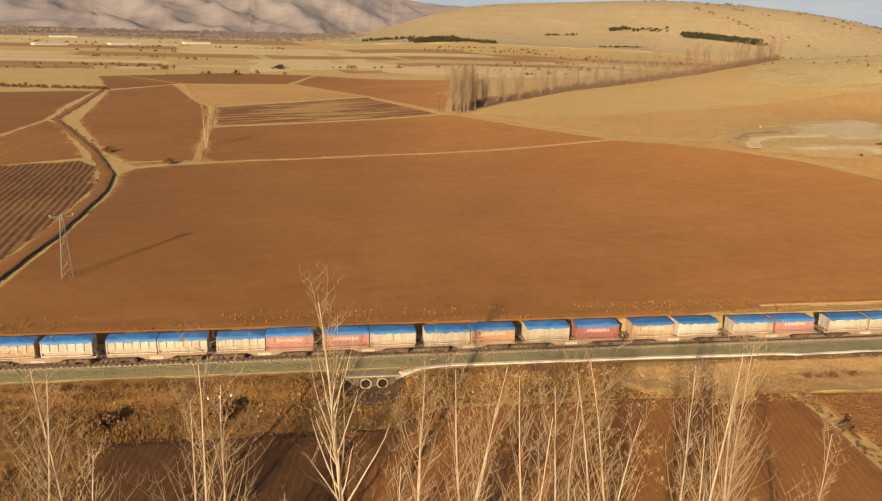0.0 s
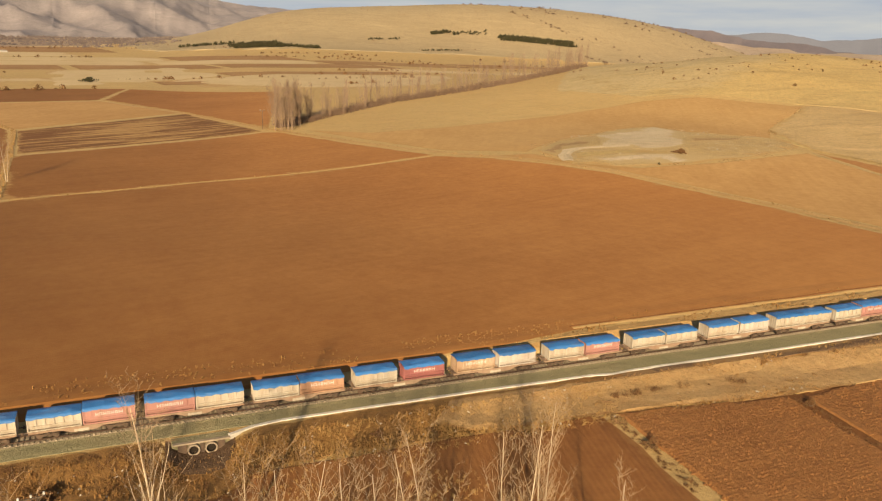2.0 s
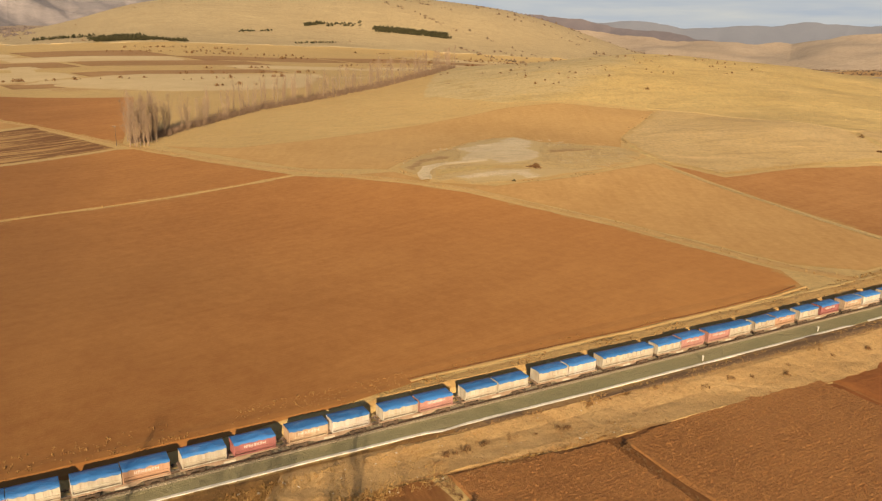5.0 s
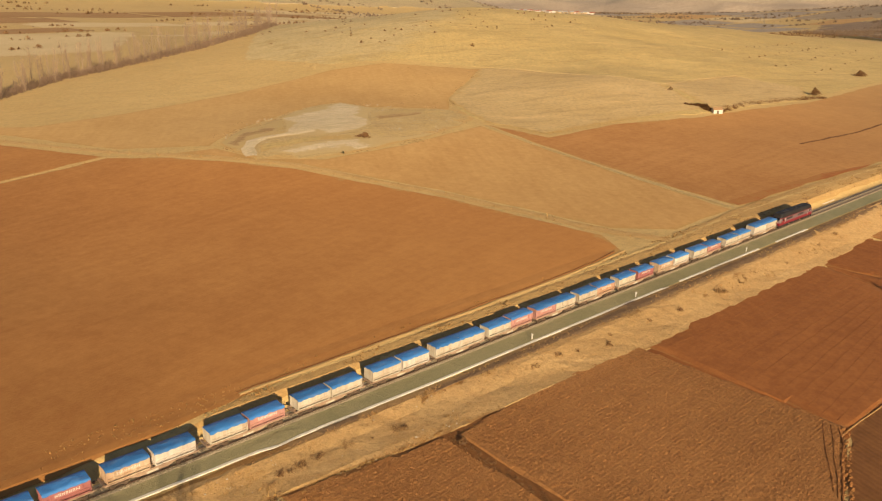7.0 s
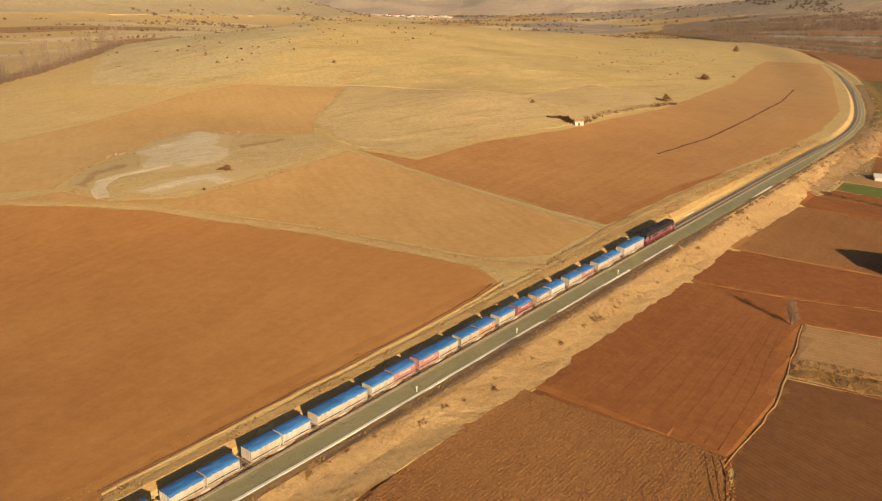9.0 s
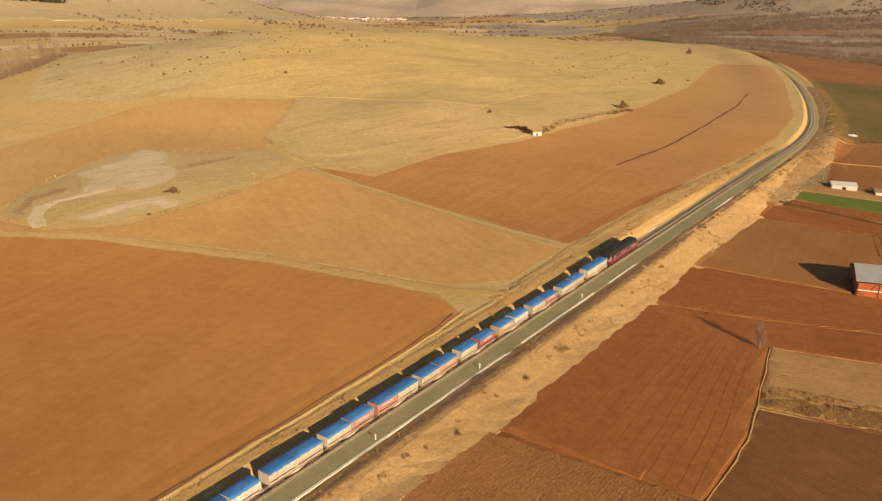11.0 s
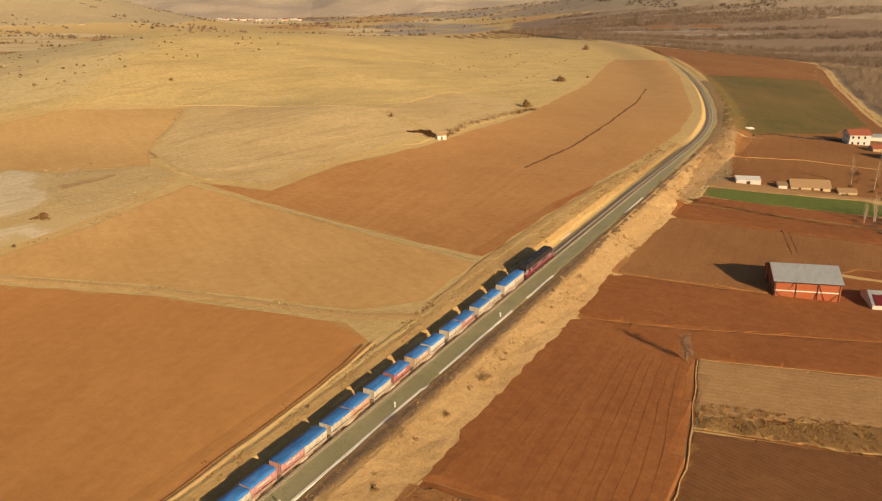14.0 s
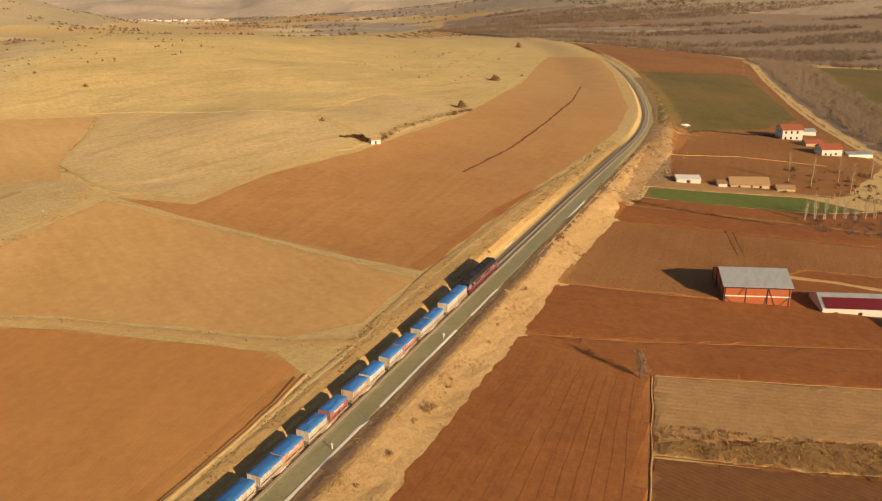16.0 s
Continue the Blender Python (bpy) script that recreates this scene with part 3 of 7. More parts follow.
def drape(name, corners, material, label, lift=0.12, cell=9.0, rough=0.6, relief=0.0, category="field", tuck=None):
    """A field: one piece of ground cover cut to its outline and laid over the land."""
    bm = bmesh.new()
    ring = wobble(corners, rough, max(4.0, cell * 0.7))
    bm.faces.new([bm.verts.new((x, y, 0)) for x, y in ring])
    xs, ys = [p[0] for p in ring], [p[1] for p in ring]
    for axis, lo, hi in ((0, min(xs), max(xs)), (1, min(ys), max(ys))):
        q = math.ceil(lo / cell) * cell
        while q < hi:
            co, no = ((q, 0, 0), (1, 0, 0)) if axis == 0 else ((0, q, 0), (0, 1, 0))
            bmesh.ops.bisect_plane(bm, geom=bm.verts[:] + bm.edges[:] + bm.faces[:], dist=0.001, plane_co=co, plane_no=no)
            q += cell
    co = np.array([v.co[:] for v in bm.verts])
    z = height(co[:, 0], co[:, 1]) + lift
    if tuck is None:
        tuck = max(0.0, lift - 0.03)      # the rim lies close to the ground
    for v, h in zip(bm.verts, z):
        v.co.z = h + (random.random() * relief if relief else 0.0) - (tuck if v.is_boundary else 0.0)
    bmesh.ops.recalc_face_normals(bm, faces=bm.faces)
    if bm.faces and sum(f.normal.z for f in bm.faces) < 0:
        bmesh.ops.reverse_faces(bm, faces=bm.faces)
    rim = [1.0 if v.is_boundary else 0.0 for v in bm.verts]
    ob = part(name, bm, material)
    ob.data.attributes.new("fringe", "FLOAT", "POINT").data.foreach_set("value", rim)
    return tagged(ob, label, category, kind="structure")


def ribbon(name, line, width, material, label, lift=0.2, rough=0.35, category="path"):
    """A track of uneven width along a line over the land."""
    line = wobble(line, rough, 4.0, closed=False)
    verts, faces = [], []
    for i, (x, y) in enumerate(line):
        a, b = Vector(line[max(0, i - 1)]), Vector(line[min(len(line) - 1, i + 1)])
        side = Vector((-(b - a).y, (b - a).x)).normalized()
        w = width * random.uniform(0.38, 0.62)
        for k in (-1, -0.33, 0.33, 1):
            px, py = x + side.x * w * k, y + side.y * w * k
            verts.append((px, py, float(height(px, py)) + (lift if abs(k) < 0.9 else lift * 0.55)))
        if i:
            o = 4 * (i - 1)
            faces += [(o + j, o + j + 1, o + j + 5, o + j + 4) for j in range(3)]
    faces = [f[::-1] for f in faces]
    return tagged(part(name, (verts, faces), material), label, category, kind="structure")

# ---- ground ----
ground = part("ground", sheet(
    ticks((-3600, -1200, 200), (-1200, -200, 40), (-200, -70, 10), (-70, -9, 5), (-9, 12, 1), (12, 640, 5), (640, 1200, 8), (1200, 2400, 60), (2400, 4800, 200)),
    ticks((-2400, -600, 150), (-600, -120, 25), (-120, -16, 4), (-16, -7, 0.8), (-7, -4, 0.3), (-4, 12, 0.8), (12, 60, 4), (60, 460, 7), (460, 1200, 25), (1200, 2600, 60), (2600, 4800, 200))),
    M["turf"], smooth=True)
tagged(ground, "dry ochre winter grassland rolling to the hills", "ground", kind="structure")


def ridge_line(name, path, foot, material, label, seed, steps, rise, fold=0.5, grain=620.0):
    """A range of hills along a path (x, y, crest height): spurs and gullies between foot and crest."""
    verts, faces = [], []
    for i in range(steps + 1):
        q = i / steps * (len(path) - 1)
        k = min(int(q), len(path) - 2)
        e = q - k
        e = e * e * (3 - 2 * e)
        x, y, top = (path[k][j] + (path[k + 1][j] - path[k][j]) * e for j in range(3))
        out = Vector((x, y)).normalized()
        for j in range(rise + 1):
            d = j / rise
            px, py = x - out.x * foot * (1 - d), y - out.y * foot * (1 - d)
            spur = noise.ridged_multi_fractal(Vector((px / grain, py / grain, seed)), 0.9, 2.1, 5, 1.0, 2.0) - 1.0
            z = -130 + (top + 130) * (d ** 1.5) * (1 + fold * spur * (1.05 - d)) + 14 * noise.fractal(Vector((px / 160, py / 160, seed)), 0.9, 2.0, 4) * d
            verts.append((px, py, z))
        if i:
            o = (rise + 1) * (i - 1)
            faces += [(o + j, o + j + rise + 1, o + j + rise + 2, o + j + 1) for j in range(rise)]
    return tagged(part(name, (verts, faces), material, smooth=True), label, "mountains", kind="structure")


ridge_line("mountain_range", [(-2900, 2500, 300), (-1900, 3500, 330), (-1000, 3950, 300), (-300, 4150, 275), (150, 4250, 250), (420, 4330, 175), (700, 4350, 150), (1100, 4300, 140), (1600, 4120, 110), (2200, 3800, 60)],
           1900, M["mountain"], "bare mountain range with folded slopes, haze tint in its grey colour", 1.3, 300, 70, 0.55, 380.0)
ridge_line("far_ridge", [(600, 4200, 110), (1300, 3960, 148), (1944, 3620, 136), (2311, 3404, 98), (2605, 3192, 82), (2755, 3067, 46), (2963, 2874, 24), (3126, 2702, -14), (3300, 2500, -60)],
           520, M["farhill"], "low heath ridge on the skyline, haze tint in its dull colour", 5.1, 150, 24, 0.45, 500.0)
ridge_line("valley_rise", [(900, 3500, 40), (1500, 3300, 62), (2100, 3050, 45), (2500, 2800, 18), (2800, 2560, -10), (3200, 2350, -5), (3600, 1950, 75), (3950, 1300, 100), (4100, 600, 110), (4150, -200, 150), (4100, -900, 170)],
           1000, M["rise"], "pale tan farmland rising beyond the valley", 2.7, 150, 30, 0.6, 420.0)
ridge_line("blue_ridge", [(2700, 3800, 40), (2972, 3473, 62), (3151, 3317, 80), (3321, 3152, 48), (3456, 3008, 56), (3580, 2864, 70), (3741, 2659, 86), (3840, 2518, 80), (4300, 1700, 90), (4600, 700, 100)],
           300, M["blue"], "ridge far behind the valley, distance haze painted as blue", 8.8, 120, 10, 0.2, 500.0)

verts, faces = [], []
for i in range(61):
    a = radians(-62 + 3.0 * i)
    for z in (-250, 150, 500, 1100):
        verts.append((4870 * math.sin(a) + 20, 4870 * math.cos(a) - 85, z))
    if i:
        faces += [(4 * i - 4 + j, 4 * i + j, 4 * i + j + 1, 4 * i - 3 + j) for j in range(3)]
tagged(part("sky_backdrop", (verts, faces), M["haze_sky"], smooth=True), "pale blue-grey winter sky low over the hills", "sky", kind="structure")

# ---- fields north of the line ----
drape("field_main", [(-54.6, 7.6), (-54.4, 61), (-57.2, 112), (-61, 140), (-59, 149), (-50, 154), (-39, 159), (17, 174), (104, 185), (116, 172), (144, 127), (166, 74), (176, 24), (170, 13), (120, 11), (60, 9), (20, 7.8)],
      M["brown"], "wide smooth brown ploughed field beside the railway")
margin = drape("field_margin", [(-56, 4.4), (20, 4.7), (50, 6.2), (64, 8.4), (110, 9.4), (140, 9.9), (168, 12), (163, 22), (110, 18), (-58, 18)], M["brown"], "trampled edge of the ploughed field", 0.17, 1.6, 0.5, tuck=0.03)
for v in margin.data.vertices:
    v.co.z -= 0.035 * max(0.0, v.co.y - 12.5)      # dips under the field
margin.data.attributes.remove(margin.data.attributes["fringe"])
drape("field_beside_path", [(-41.6, 161), (-48, 248), (55, 290), (62, 287), (104, 188), (17, 175.8)], M["brown"], "brown ploughed field with a grassy edge")
drape("field_striped", [(-55, 331), (-47, 254), (55, 295), (26, 391)], M["stripes"], "half ploughed field with dark broken stripes")
drape("field_pale", [(-58, 337), (-66, 362), (-94, 486), (-22, 490), (23, 398)], M["ochre"], "pale ochre stubble field")
drape("field_fallow", [(-60, 153), (-44.2, 163), (-50, 250), (-60, 335), (-70, 362), (-100, 478), (-129, 424), (-106, 267), (-77, 186)], M["sienna"], "brown fallow field between grassy tracks")
drape("field_ridged", [(-110, 150), (-78, 164), (-70.6, 152), (-62.8, 116), (-59.6, 70), (-59, 14), (-120, 12), (-170, 60)], M["rows"], "dark ploughed field with pale ridges")
drape("field_west", [(-121, 214), (-100, 154), (-79, 170), (-110, 255), (-119, 268)], M["sienna"], "dull brown field beside a ditch")
drape("field_far_west", [(-122, 218), (-121, 272), (-130, 340), (-136, 420), (-200, 400), (-260, 300)], M["brown"], "brown field beyond the ditch")
drape("field_upper", [(-19, 500), (28, 398), (60, 305), (76, 384), (100, 520), (-3, 600)], M["brown"], "brown field beyond the farm track")
drape("field_upper_west", [(-132, 430), (-97, 490), (-24, 497), (-5, 604), (-80, 612), (-166, 552)], M["brown"], "brown field beyond the field lane")
drape("field_slope", [(122, 172), (149, 130), (171, 78), (183, 26), (196, 14), (226, 15), (235, 76), (240, 137), (192, 128), (158, 129), (140, 144), (136, 166)],
      M["ochre"], "ochre ploughed slope below a stony scar")
drape("field_hollow", [(112, 194), (136, 171), (155, 187), (194, 206), (221, 192), (249, 167), (266, 186), (326, 227), (286, 264), (257, 270), (190, 260), (134, 256), (100, 260), (76, 285)],
      M["honey"], "ochre ploughed field curving round a stony scar")
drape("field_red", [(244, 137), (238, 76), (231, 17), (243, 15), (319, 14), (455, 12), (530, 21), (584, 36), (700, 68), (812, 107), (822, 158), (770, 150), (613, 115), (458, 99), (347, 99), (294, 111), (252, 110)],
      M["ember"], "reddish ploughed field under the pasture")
hill = drape("pasture_knoll", [(254, 168), (270, 187), (330, 229), (302, 262), (262, 280), (235, 330), (262, 372), (330, 470), (420, 540), (650, 600), (900, 520), (1010, 400), (985, 270), (830, 165), (613, 119), (460, 103), (350, 103), (296, 115), (254, 114), (245, 140)],
      M["pasture"], "grazed steppe hill with pale dry turf", 0.25, 8, 1.5, 0.0, "pasture")
# greyer turf gains on the crown and the northern side of the knoll
at = np.array([v.co[:2] for v in hill.data.vertices])
edge_y = np.interp(at[:, 0], [240, 300, 352, 405, 452, 500, 540, 640], [258, 264, 288, 318, 372, 450, 520, 640])
hill.data.attributes.new("crown", "FLOAT", "POINT").data.foreach_set("value", ease(-12, 48, at[:, 1] - edge_y).astype(np.float32))
drape("rough_grazing", [(262, 182), (328, 227), (372, 170), (386, 150), (362, 108), (300, 113.5), (255, 114.5), (246, 140)], M["grazing"], "rough pinkish grazing with tussocks", 0.45, 8, 1.2, 0.0, "pasture", tuck=0.12)
drape("upper_grazing", [(389, 148), (440, 158), (483, 160), (500, 124), (460, 104), (366, 104)], M["grazing"], "pale grazing above the ploughland", 0.45, 8, 1.2, 0.0, "pasture", tuck=0.12)
ribbon("sheep_path", [(330, 230), (372, 171), (387, 149), (440, 159), (484, 161), (500, 122)], 1.6, M["grazing"], "pale sheep path across the pasture", 0.46)
drape("far_hill_turf", [(40, 1500), (330, 1400), (640, 1400), (1000, 1370), (1450, 1400), (1750, 1600), (1950, 2000), (1700, 2500), (900, 2650), (300, 2500), (30, 2300), (-30, 1900)], M["steppe"], "pale dry turf of the broad far hill", 1.6, 30, 12.0, 0.0, "pasture", 3.0)
drape("stony_scar", [(140, 171), (151, 183), (179, 198), (207, 210), (220, 208), (222, 187), (249, 168), (253, 157), (244, 146), (209, 133), (182, 129), (168, 130), (152, 133), (141, 146), (139, 164)],
      M["scar"], "stony scrub left unploughed", 0.22, 9, 2.2, 0.0, "scrub")
drape("chalk_floor", [(179, 193), (192, 203), (205, 204), (218, 206), (221, 185), (206, 169), (201, 160), (188, 153), (179, 154), (170, 158), (163, 164), (172, 177)], M["chalk"], "pale chalky quarry floor", 0.36, 12, 2.6, 0.0, "quarry", tuck=0.12)
drape("bare_patch", [(141, 171), (157, 185), (176, 188), (170, 176), (157, 168), (149, 166), (143, 156), (140, 162)], M["bare"], "pinkish brown bare ground in the scar", 0.40, 11, 2.0, 0.0, "scrub", tuck=0.12)
drape("bare_patch", [(213, 177), (225, 175), (236, 169), (228, 161), (207, 164)], M["bare"], "brown scrubby ground beside the chalk", 0.40, 11, 2.0, 0.0, "scrub", tuck=0.12)
drape("dry_grass", [(150, 159), (167, 156), (183, 149), (181, 145), (161, 151), (151, 151), (145, 149)], M["pasture"], "dry yellow grass in the scar", 0.38, 11, 1.5, 0.0, "grass", tuck=0.12)
drape("stony_rim", [(147, 149), (163, 150), (180, 144), (199, 136), (216, 136), (182, 131), (169, 132), (154, 136)], M["chalk"], "pale stony rim of the scar", 0.40, 11, 2.0, 0.0, "scrub", tuck=0.12)
ribbon("quarry_track", [(140, 147), (144, 157), (150, 164), (156, 166), (164, 165), (176, 164)], 5, M["chalk"], "pale curved cart track", 0.50)
drape("red_fringe", [(231, 15.5), (262, 14.2), (300, 13.8), (325, 13.7), (305, 16.2), (280, 18), (255, 19.5), (233, 20)], M["crimson"], "strip of raw red earth above the cutting", 0.24, 14, 1.2, tuck=0.04)
rng = random.Random(11)
for a, b in ((640, 760), (770, 920), (930, 1120), (1130, 1400), (1420, 1750), (1770, 2200), (2220, 2800)):
    x = 620.0 + a * 0.25 + rng.uniform(0, 60)
    while x < 3100:
        w = rng.uniform(90, 260) * (0.6 + a / 1800)
        lean = -0.5 * (b - a)
        if max(float(land(x + w * q, r)) for q in (0, 0.5, 1) for r in (a, b)) < 6 and rng.random() < 0.8:
            key = rng.choice(("straw", "rise", "rise", "turf", "ochre"))
            label = {"straw": "pale straw field in the broad valley", "ochre": "ochre field in the broad valley", "russet": "reddish field in the broad valley",
                     "rise": "tan fallow field in the broad valley", "heath": "mauve-brown field in the broad valley",
                     "stubble": "pale stubble field in the broad valley", "turf": "grassy fallow field in the broad valley"}[key]
            drape("field_valley_plain", [(x, a), (x + w, a + rng.uniform(-9, 9)), (x + w - lean, b), (x - lean, b + rng.uniform(-9, 9))], M[key], label, 0.6, 60, 4.0)
        x += w + rng.uniform(5, 30)
drape("field_bleached", [(-82, 879), (55, 952), (92, 757), (-27, 650), (-63, 640)], M["straw"], "pale bleached field on the plain", 0.4, 30, 4.0)
drape("field_bleached", [(21, 707), (144, 771), (332, 729), (215, 470), (120, 560)], M["straw"], "pale bleached field behind the grove", 0.4, 30, 4.0)
drape("foot_plain", [(-3200, 1900), (-1200, 1700), (-300, 1720), (-60, 1900), (0, 2300), (280, 2560), (700, 2720), (700, 3500), (-3200, 3500)], M["heath"], "mauve-brown scrubby plain at the mountain's foot", 1.2, 60, 14.0, 0.0, "plain", 3.0)
# patchwork of the plain, row by row
rng = random.Random(5)
for a, b in ((606, 640), (645, 690), (694, 745), (750, 815), (820, 900), (905, 1000), (1006, 1120), (1126, 1270), (1280, 1480), (1490, 1800), (1810, 2300)):
    x = -900.0 - a * 0.4 + rng.uniform(0, 60)
    while x < 900:
        w = rng.uniform(70, 190) * (a / 700)
        lean = 0.18 * (b - a)
        if max(float(land(x + w * q, r)) for q in (0, 0.5, 1) for r in (a, b)) < 4 and rng.random() < 0.82 and not (-190 < x + w / 2 < 90 and a < 610):
            key = rng.choice(("straw", "straw", "ochre", "straw", "stubble", "stubble", "turf"))
            label = {"straw": "pale straw field on the plain", "ochre": "ochre field on the plain",                      "stubble": "pale stubble field on the plain", "turf": "grassy fallow field on the plain"}[key]
            drape("field_plain", [(x, a), (x + w, a + rng.uniform(-6, 6)), (x + w - lean, b), (x - lean, b + rng.uniform(-6, 6))], M[key], label, 0.35, 40, 2.0)
        x += w + rng.uniform(3, 14)
ribbon("farm_track", [(-20, 497), (26, 396), (62, 294), (109, 190), (147, 129), (169, 75), (180, 24), (187, 10)], 3.4, M["dirt"], "pale farm track between ploughed fields")
ribbon("field_lane", [(-66, 160), (-43, 163), (-49, 248), (-57, 333), (-68, 362), (-96, 488), (-150, 560)], 2.6, M["dirt"], "pale grassy lane between fields")
ribbon("field_margin", [(-39, 160), (17, 174.9), (104, 186.5)], 0.5, M["dirt"], "thin grassy strip between fields")
ribbon("ditch_bank", [(-57, 16), (-57.4, 66), (-58.4, 86), (-60.4, 114), (-64, 136), (-70, 156), (-79.4, 184), (-107, 250), (-117, 272), (-124, 340), (-134, 428)], 3.4, M["sienna"], "brown bank of a field ditch", 0.3)
ribbon("ditch_bed", [(-55.8, 30), (-55.8, 66), (-57, 86), (-58.9, 114), (-62.3, 136), (-68.6, 156), (-79, 184), (-112, 262)], 0.8, M["mud"], "dark bed of a field ditch", 0.42, 0.3)
ribbon("field_boundary", [(242, 137), (236, 76), (228, 15)], 1.6, M["scar"], "thin stony strip between two fields")
ribbon("dark_furrow", [(338, 48), (393, 48), (466, 52), (547, 60), (618, 73)], 1.5, M["umber"], "dark wheel track across the field")
drape("bank_north", [(50, 4.6), (180, 4.4), (430, 4.6), (432, 8.6), (330, 12.8), (231, 14.2), (200, 12.4), (184, 9.8), (140, 9.3), (110, 8.8), (62, 7.6)], M["tan_bank"], "tan earth bank beside the railway", 0.14, 2.0, 0.3, 0.08, "bank", 0.08)
ribbon("plough_ridge", [(62, 8.9), (106, 9.6), (120, 9.7), (140, 10.1), (158, 10.9), (170, 12.2)], 1.1, M["dirt"], "pale ridge of turned sods along the field's edge", 0.34, 0.3)
ribbon("plough_furrow", [(62, 9.8), (106, 10.4), (140, 11.0), (158, 12.0), (168, 13.6)], 0.35, M["umber"], "dark open furrow at the field's edge", 0.30, 0.25)
ribbon("service_path", [(70, 8.6), (110, 9.5), (170, 10), (187, 10), (230, 11.5), (300, 10.5), (420, 9)], 1.5, M["turf"], "pale service path along the railway", 0.2)

# ---- fields south of the line ----
drape("verge_south", [(-90, -4.9), (-4, -4.9), (-3, -6.9), (4.6, -6.9), (9, -5.2), (40, -5.0), (60, -5.6), (100, -6.4), (110, -16), (84, -17), (54, -14), (10, -13.5), (-2, -17), (-2, -60), (-90, -60)], M["verge"], "brown weedy strip with dead stalks", 0.06, 1.5, 0.5, 0.14, "verge")
drape("bank_sandy", [(34, -6.0), (30, -10), (36, -14.2), (55, -14.8), (84, -17.4), (100, -17.6), (136, -19), (216, -18.8), (251, -16.8), (317, -17.8), (345, -15), (395, -11), (440, -8.5), (440, -5.5), (330, -7), (200, -8), (95, -7.8), (60, -6.6)],
      M["sandy"], "sandy eroded bank with dry tufts", 0.24, 2.5, 0.35, 0.2, "bank")
# lies nearly flat; dark colour gives the eroded gully its depth and shade
drape("kerb_gully", [(62, -6.0), (104, -6.2), (330, -6.3), (410, -5.9), (410, -7.4), (330, -8.8), (240, -9.4), (160, -9.4), (104, -8.6), (62, -7.2)], M["gully"], "eroded gully strip beside the kerb, its shade put into the colour", 0.30, 2.0, 0.35, 0.05, "gully", 0.1)
drape("ploughland", [(133, -18.8), (216, -18), (251, -16.4), (318, -17.2), (340, -15.4), (357, -140), (202, -140), (190, -93), (179, -55), (166, -57.2), (137, -58)], M["red"], "red-brown earth under the southern fields", 0.05, 3.0)
drape("ploughland", [(56, -16.5), (107, -17.5), (135, -18.4), (141, -57), (118, -66), (100, -76), (58, -62)], M["umber"], "brown earth under the cloddy fields", 0.05, 3.0)
drape("field_clods", [(85.5, -18.5), (107, -16.5), (135.5, -17.2), (141, -56), (118, -66), (100, -76), (88, -62)], M["clods"], "rough cloddy ploughed field", 0.28, 1.0, 0.25, 0.1)
drape("field_clods_west", [(55.5, -15), (83, -18), (85.5, -60), (58, -62)], M["clods"], "rough cloddy ploughed strip", 0.28, 1.0, 0.4, 0.1)
drape("field_smooth", [(10, -14), (53, -15), (55, -62), (20, -75), (-4, -60), (-4.2, -18)], M["smooth"], "smooth brown field with tree shadows", 0.32, 3.0)
# ploughed plot whose colour includes the tree shadows lying over it
drape("field_dark", [(-30, -18), (-2.5, -18), (-3, -50), (-30, -50)], M["shaded_plot"], "small dark-soiled plot, tree shade added to its colour", 0.42, 2.5, 0.6, 0.1)
drape("field_drilled", [(137, -17.5), (216, -17.2), (209.7, -49.2), (166, -56.5), (141, -56.8)], M["drilled"], "red-brown drilled field with wheel lines", 0.28, 3.5, 0.22)
drape("field_strip", [(216.2, -17.4), (251, -15.2), (262, -58.3), (268, -77), (271, -98), (275, -140), (265, -140), (250, -97), (226, -45)], M["red"], "red-brown strip field beside a barn", 0.28, 3.5, 0.22)
drape("field_rough", [(251.4, -15.3), (284, -16.6), (318, -16.2), (334, -104), (344, -140), (312, -140), (300, -80), (275, -62), (262.6, -58.4)], M["clods"], "rough brown field behind a barn", 0.28, 1.6, 0.25, 0.1)
drape("field_narrow", [(318.4, -16.1), (340, -13.6), (349.5, -73), (357, -140), (344.4, -140)], M["red"], "narrow reddish field", 0.28, 3.5, 0.22)
drape("field_green", [(356, -20.5), (373, -19.5), (378, -40), (391, -78), (383, -100), (370, -84), (361, -52)], M["green"], "strip of fresh green wheat")
drape("valley_floor", [(489, -5), (700, 43), (816, 85), (960, 158), (1050, 228), (1110, 46), (1055, -5), (966, -22), (815, -43), (667, -69), (582, -87), (482, -115), (440, -143), (471, -111), (528, -95)], M["russet"], "brown earth of the valley floor", 0.03, 9, 2.0)
drape("spoil_bank", [(330, -6.6), (400, -5.6), (450, -3.8), (500, 1.1), (550, 10.6), (600, 22.8), (650, 36.2), (700, 52), (700, 43), (575, 9), (489, -12), (462, -16.5), (433, -20.5), (396, -26), (384, -27), (374, -19), (345, -19), (338, -15.2)], M["spoil"], "dull stony bank below the railway bend", 0.20, 2.5, 0.5, 0.10, "bank", 0.14)
drape("field_far_red", [(396, -24.5), (433, -19), (462, -15), (487, -10.5), (516, -51), (528, -95), (471, -111), (400, -92), (394, -60), (388, -27)], M["russet"], "reddish field beside farmhouses", 0.45, 5.0, tuck=0.15)
drape("field_olive", [(489, -3), (575, 11), (700, 45), (760, 63), (840, -24), (700, -52), (597, -72), (549, -55)], M["olive"], "olive green young crop", 0.45, 5.0, tuck=0.15)
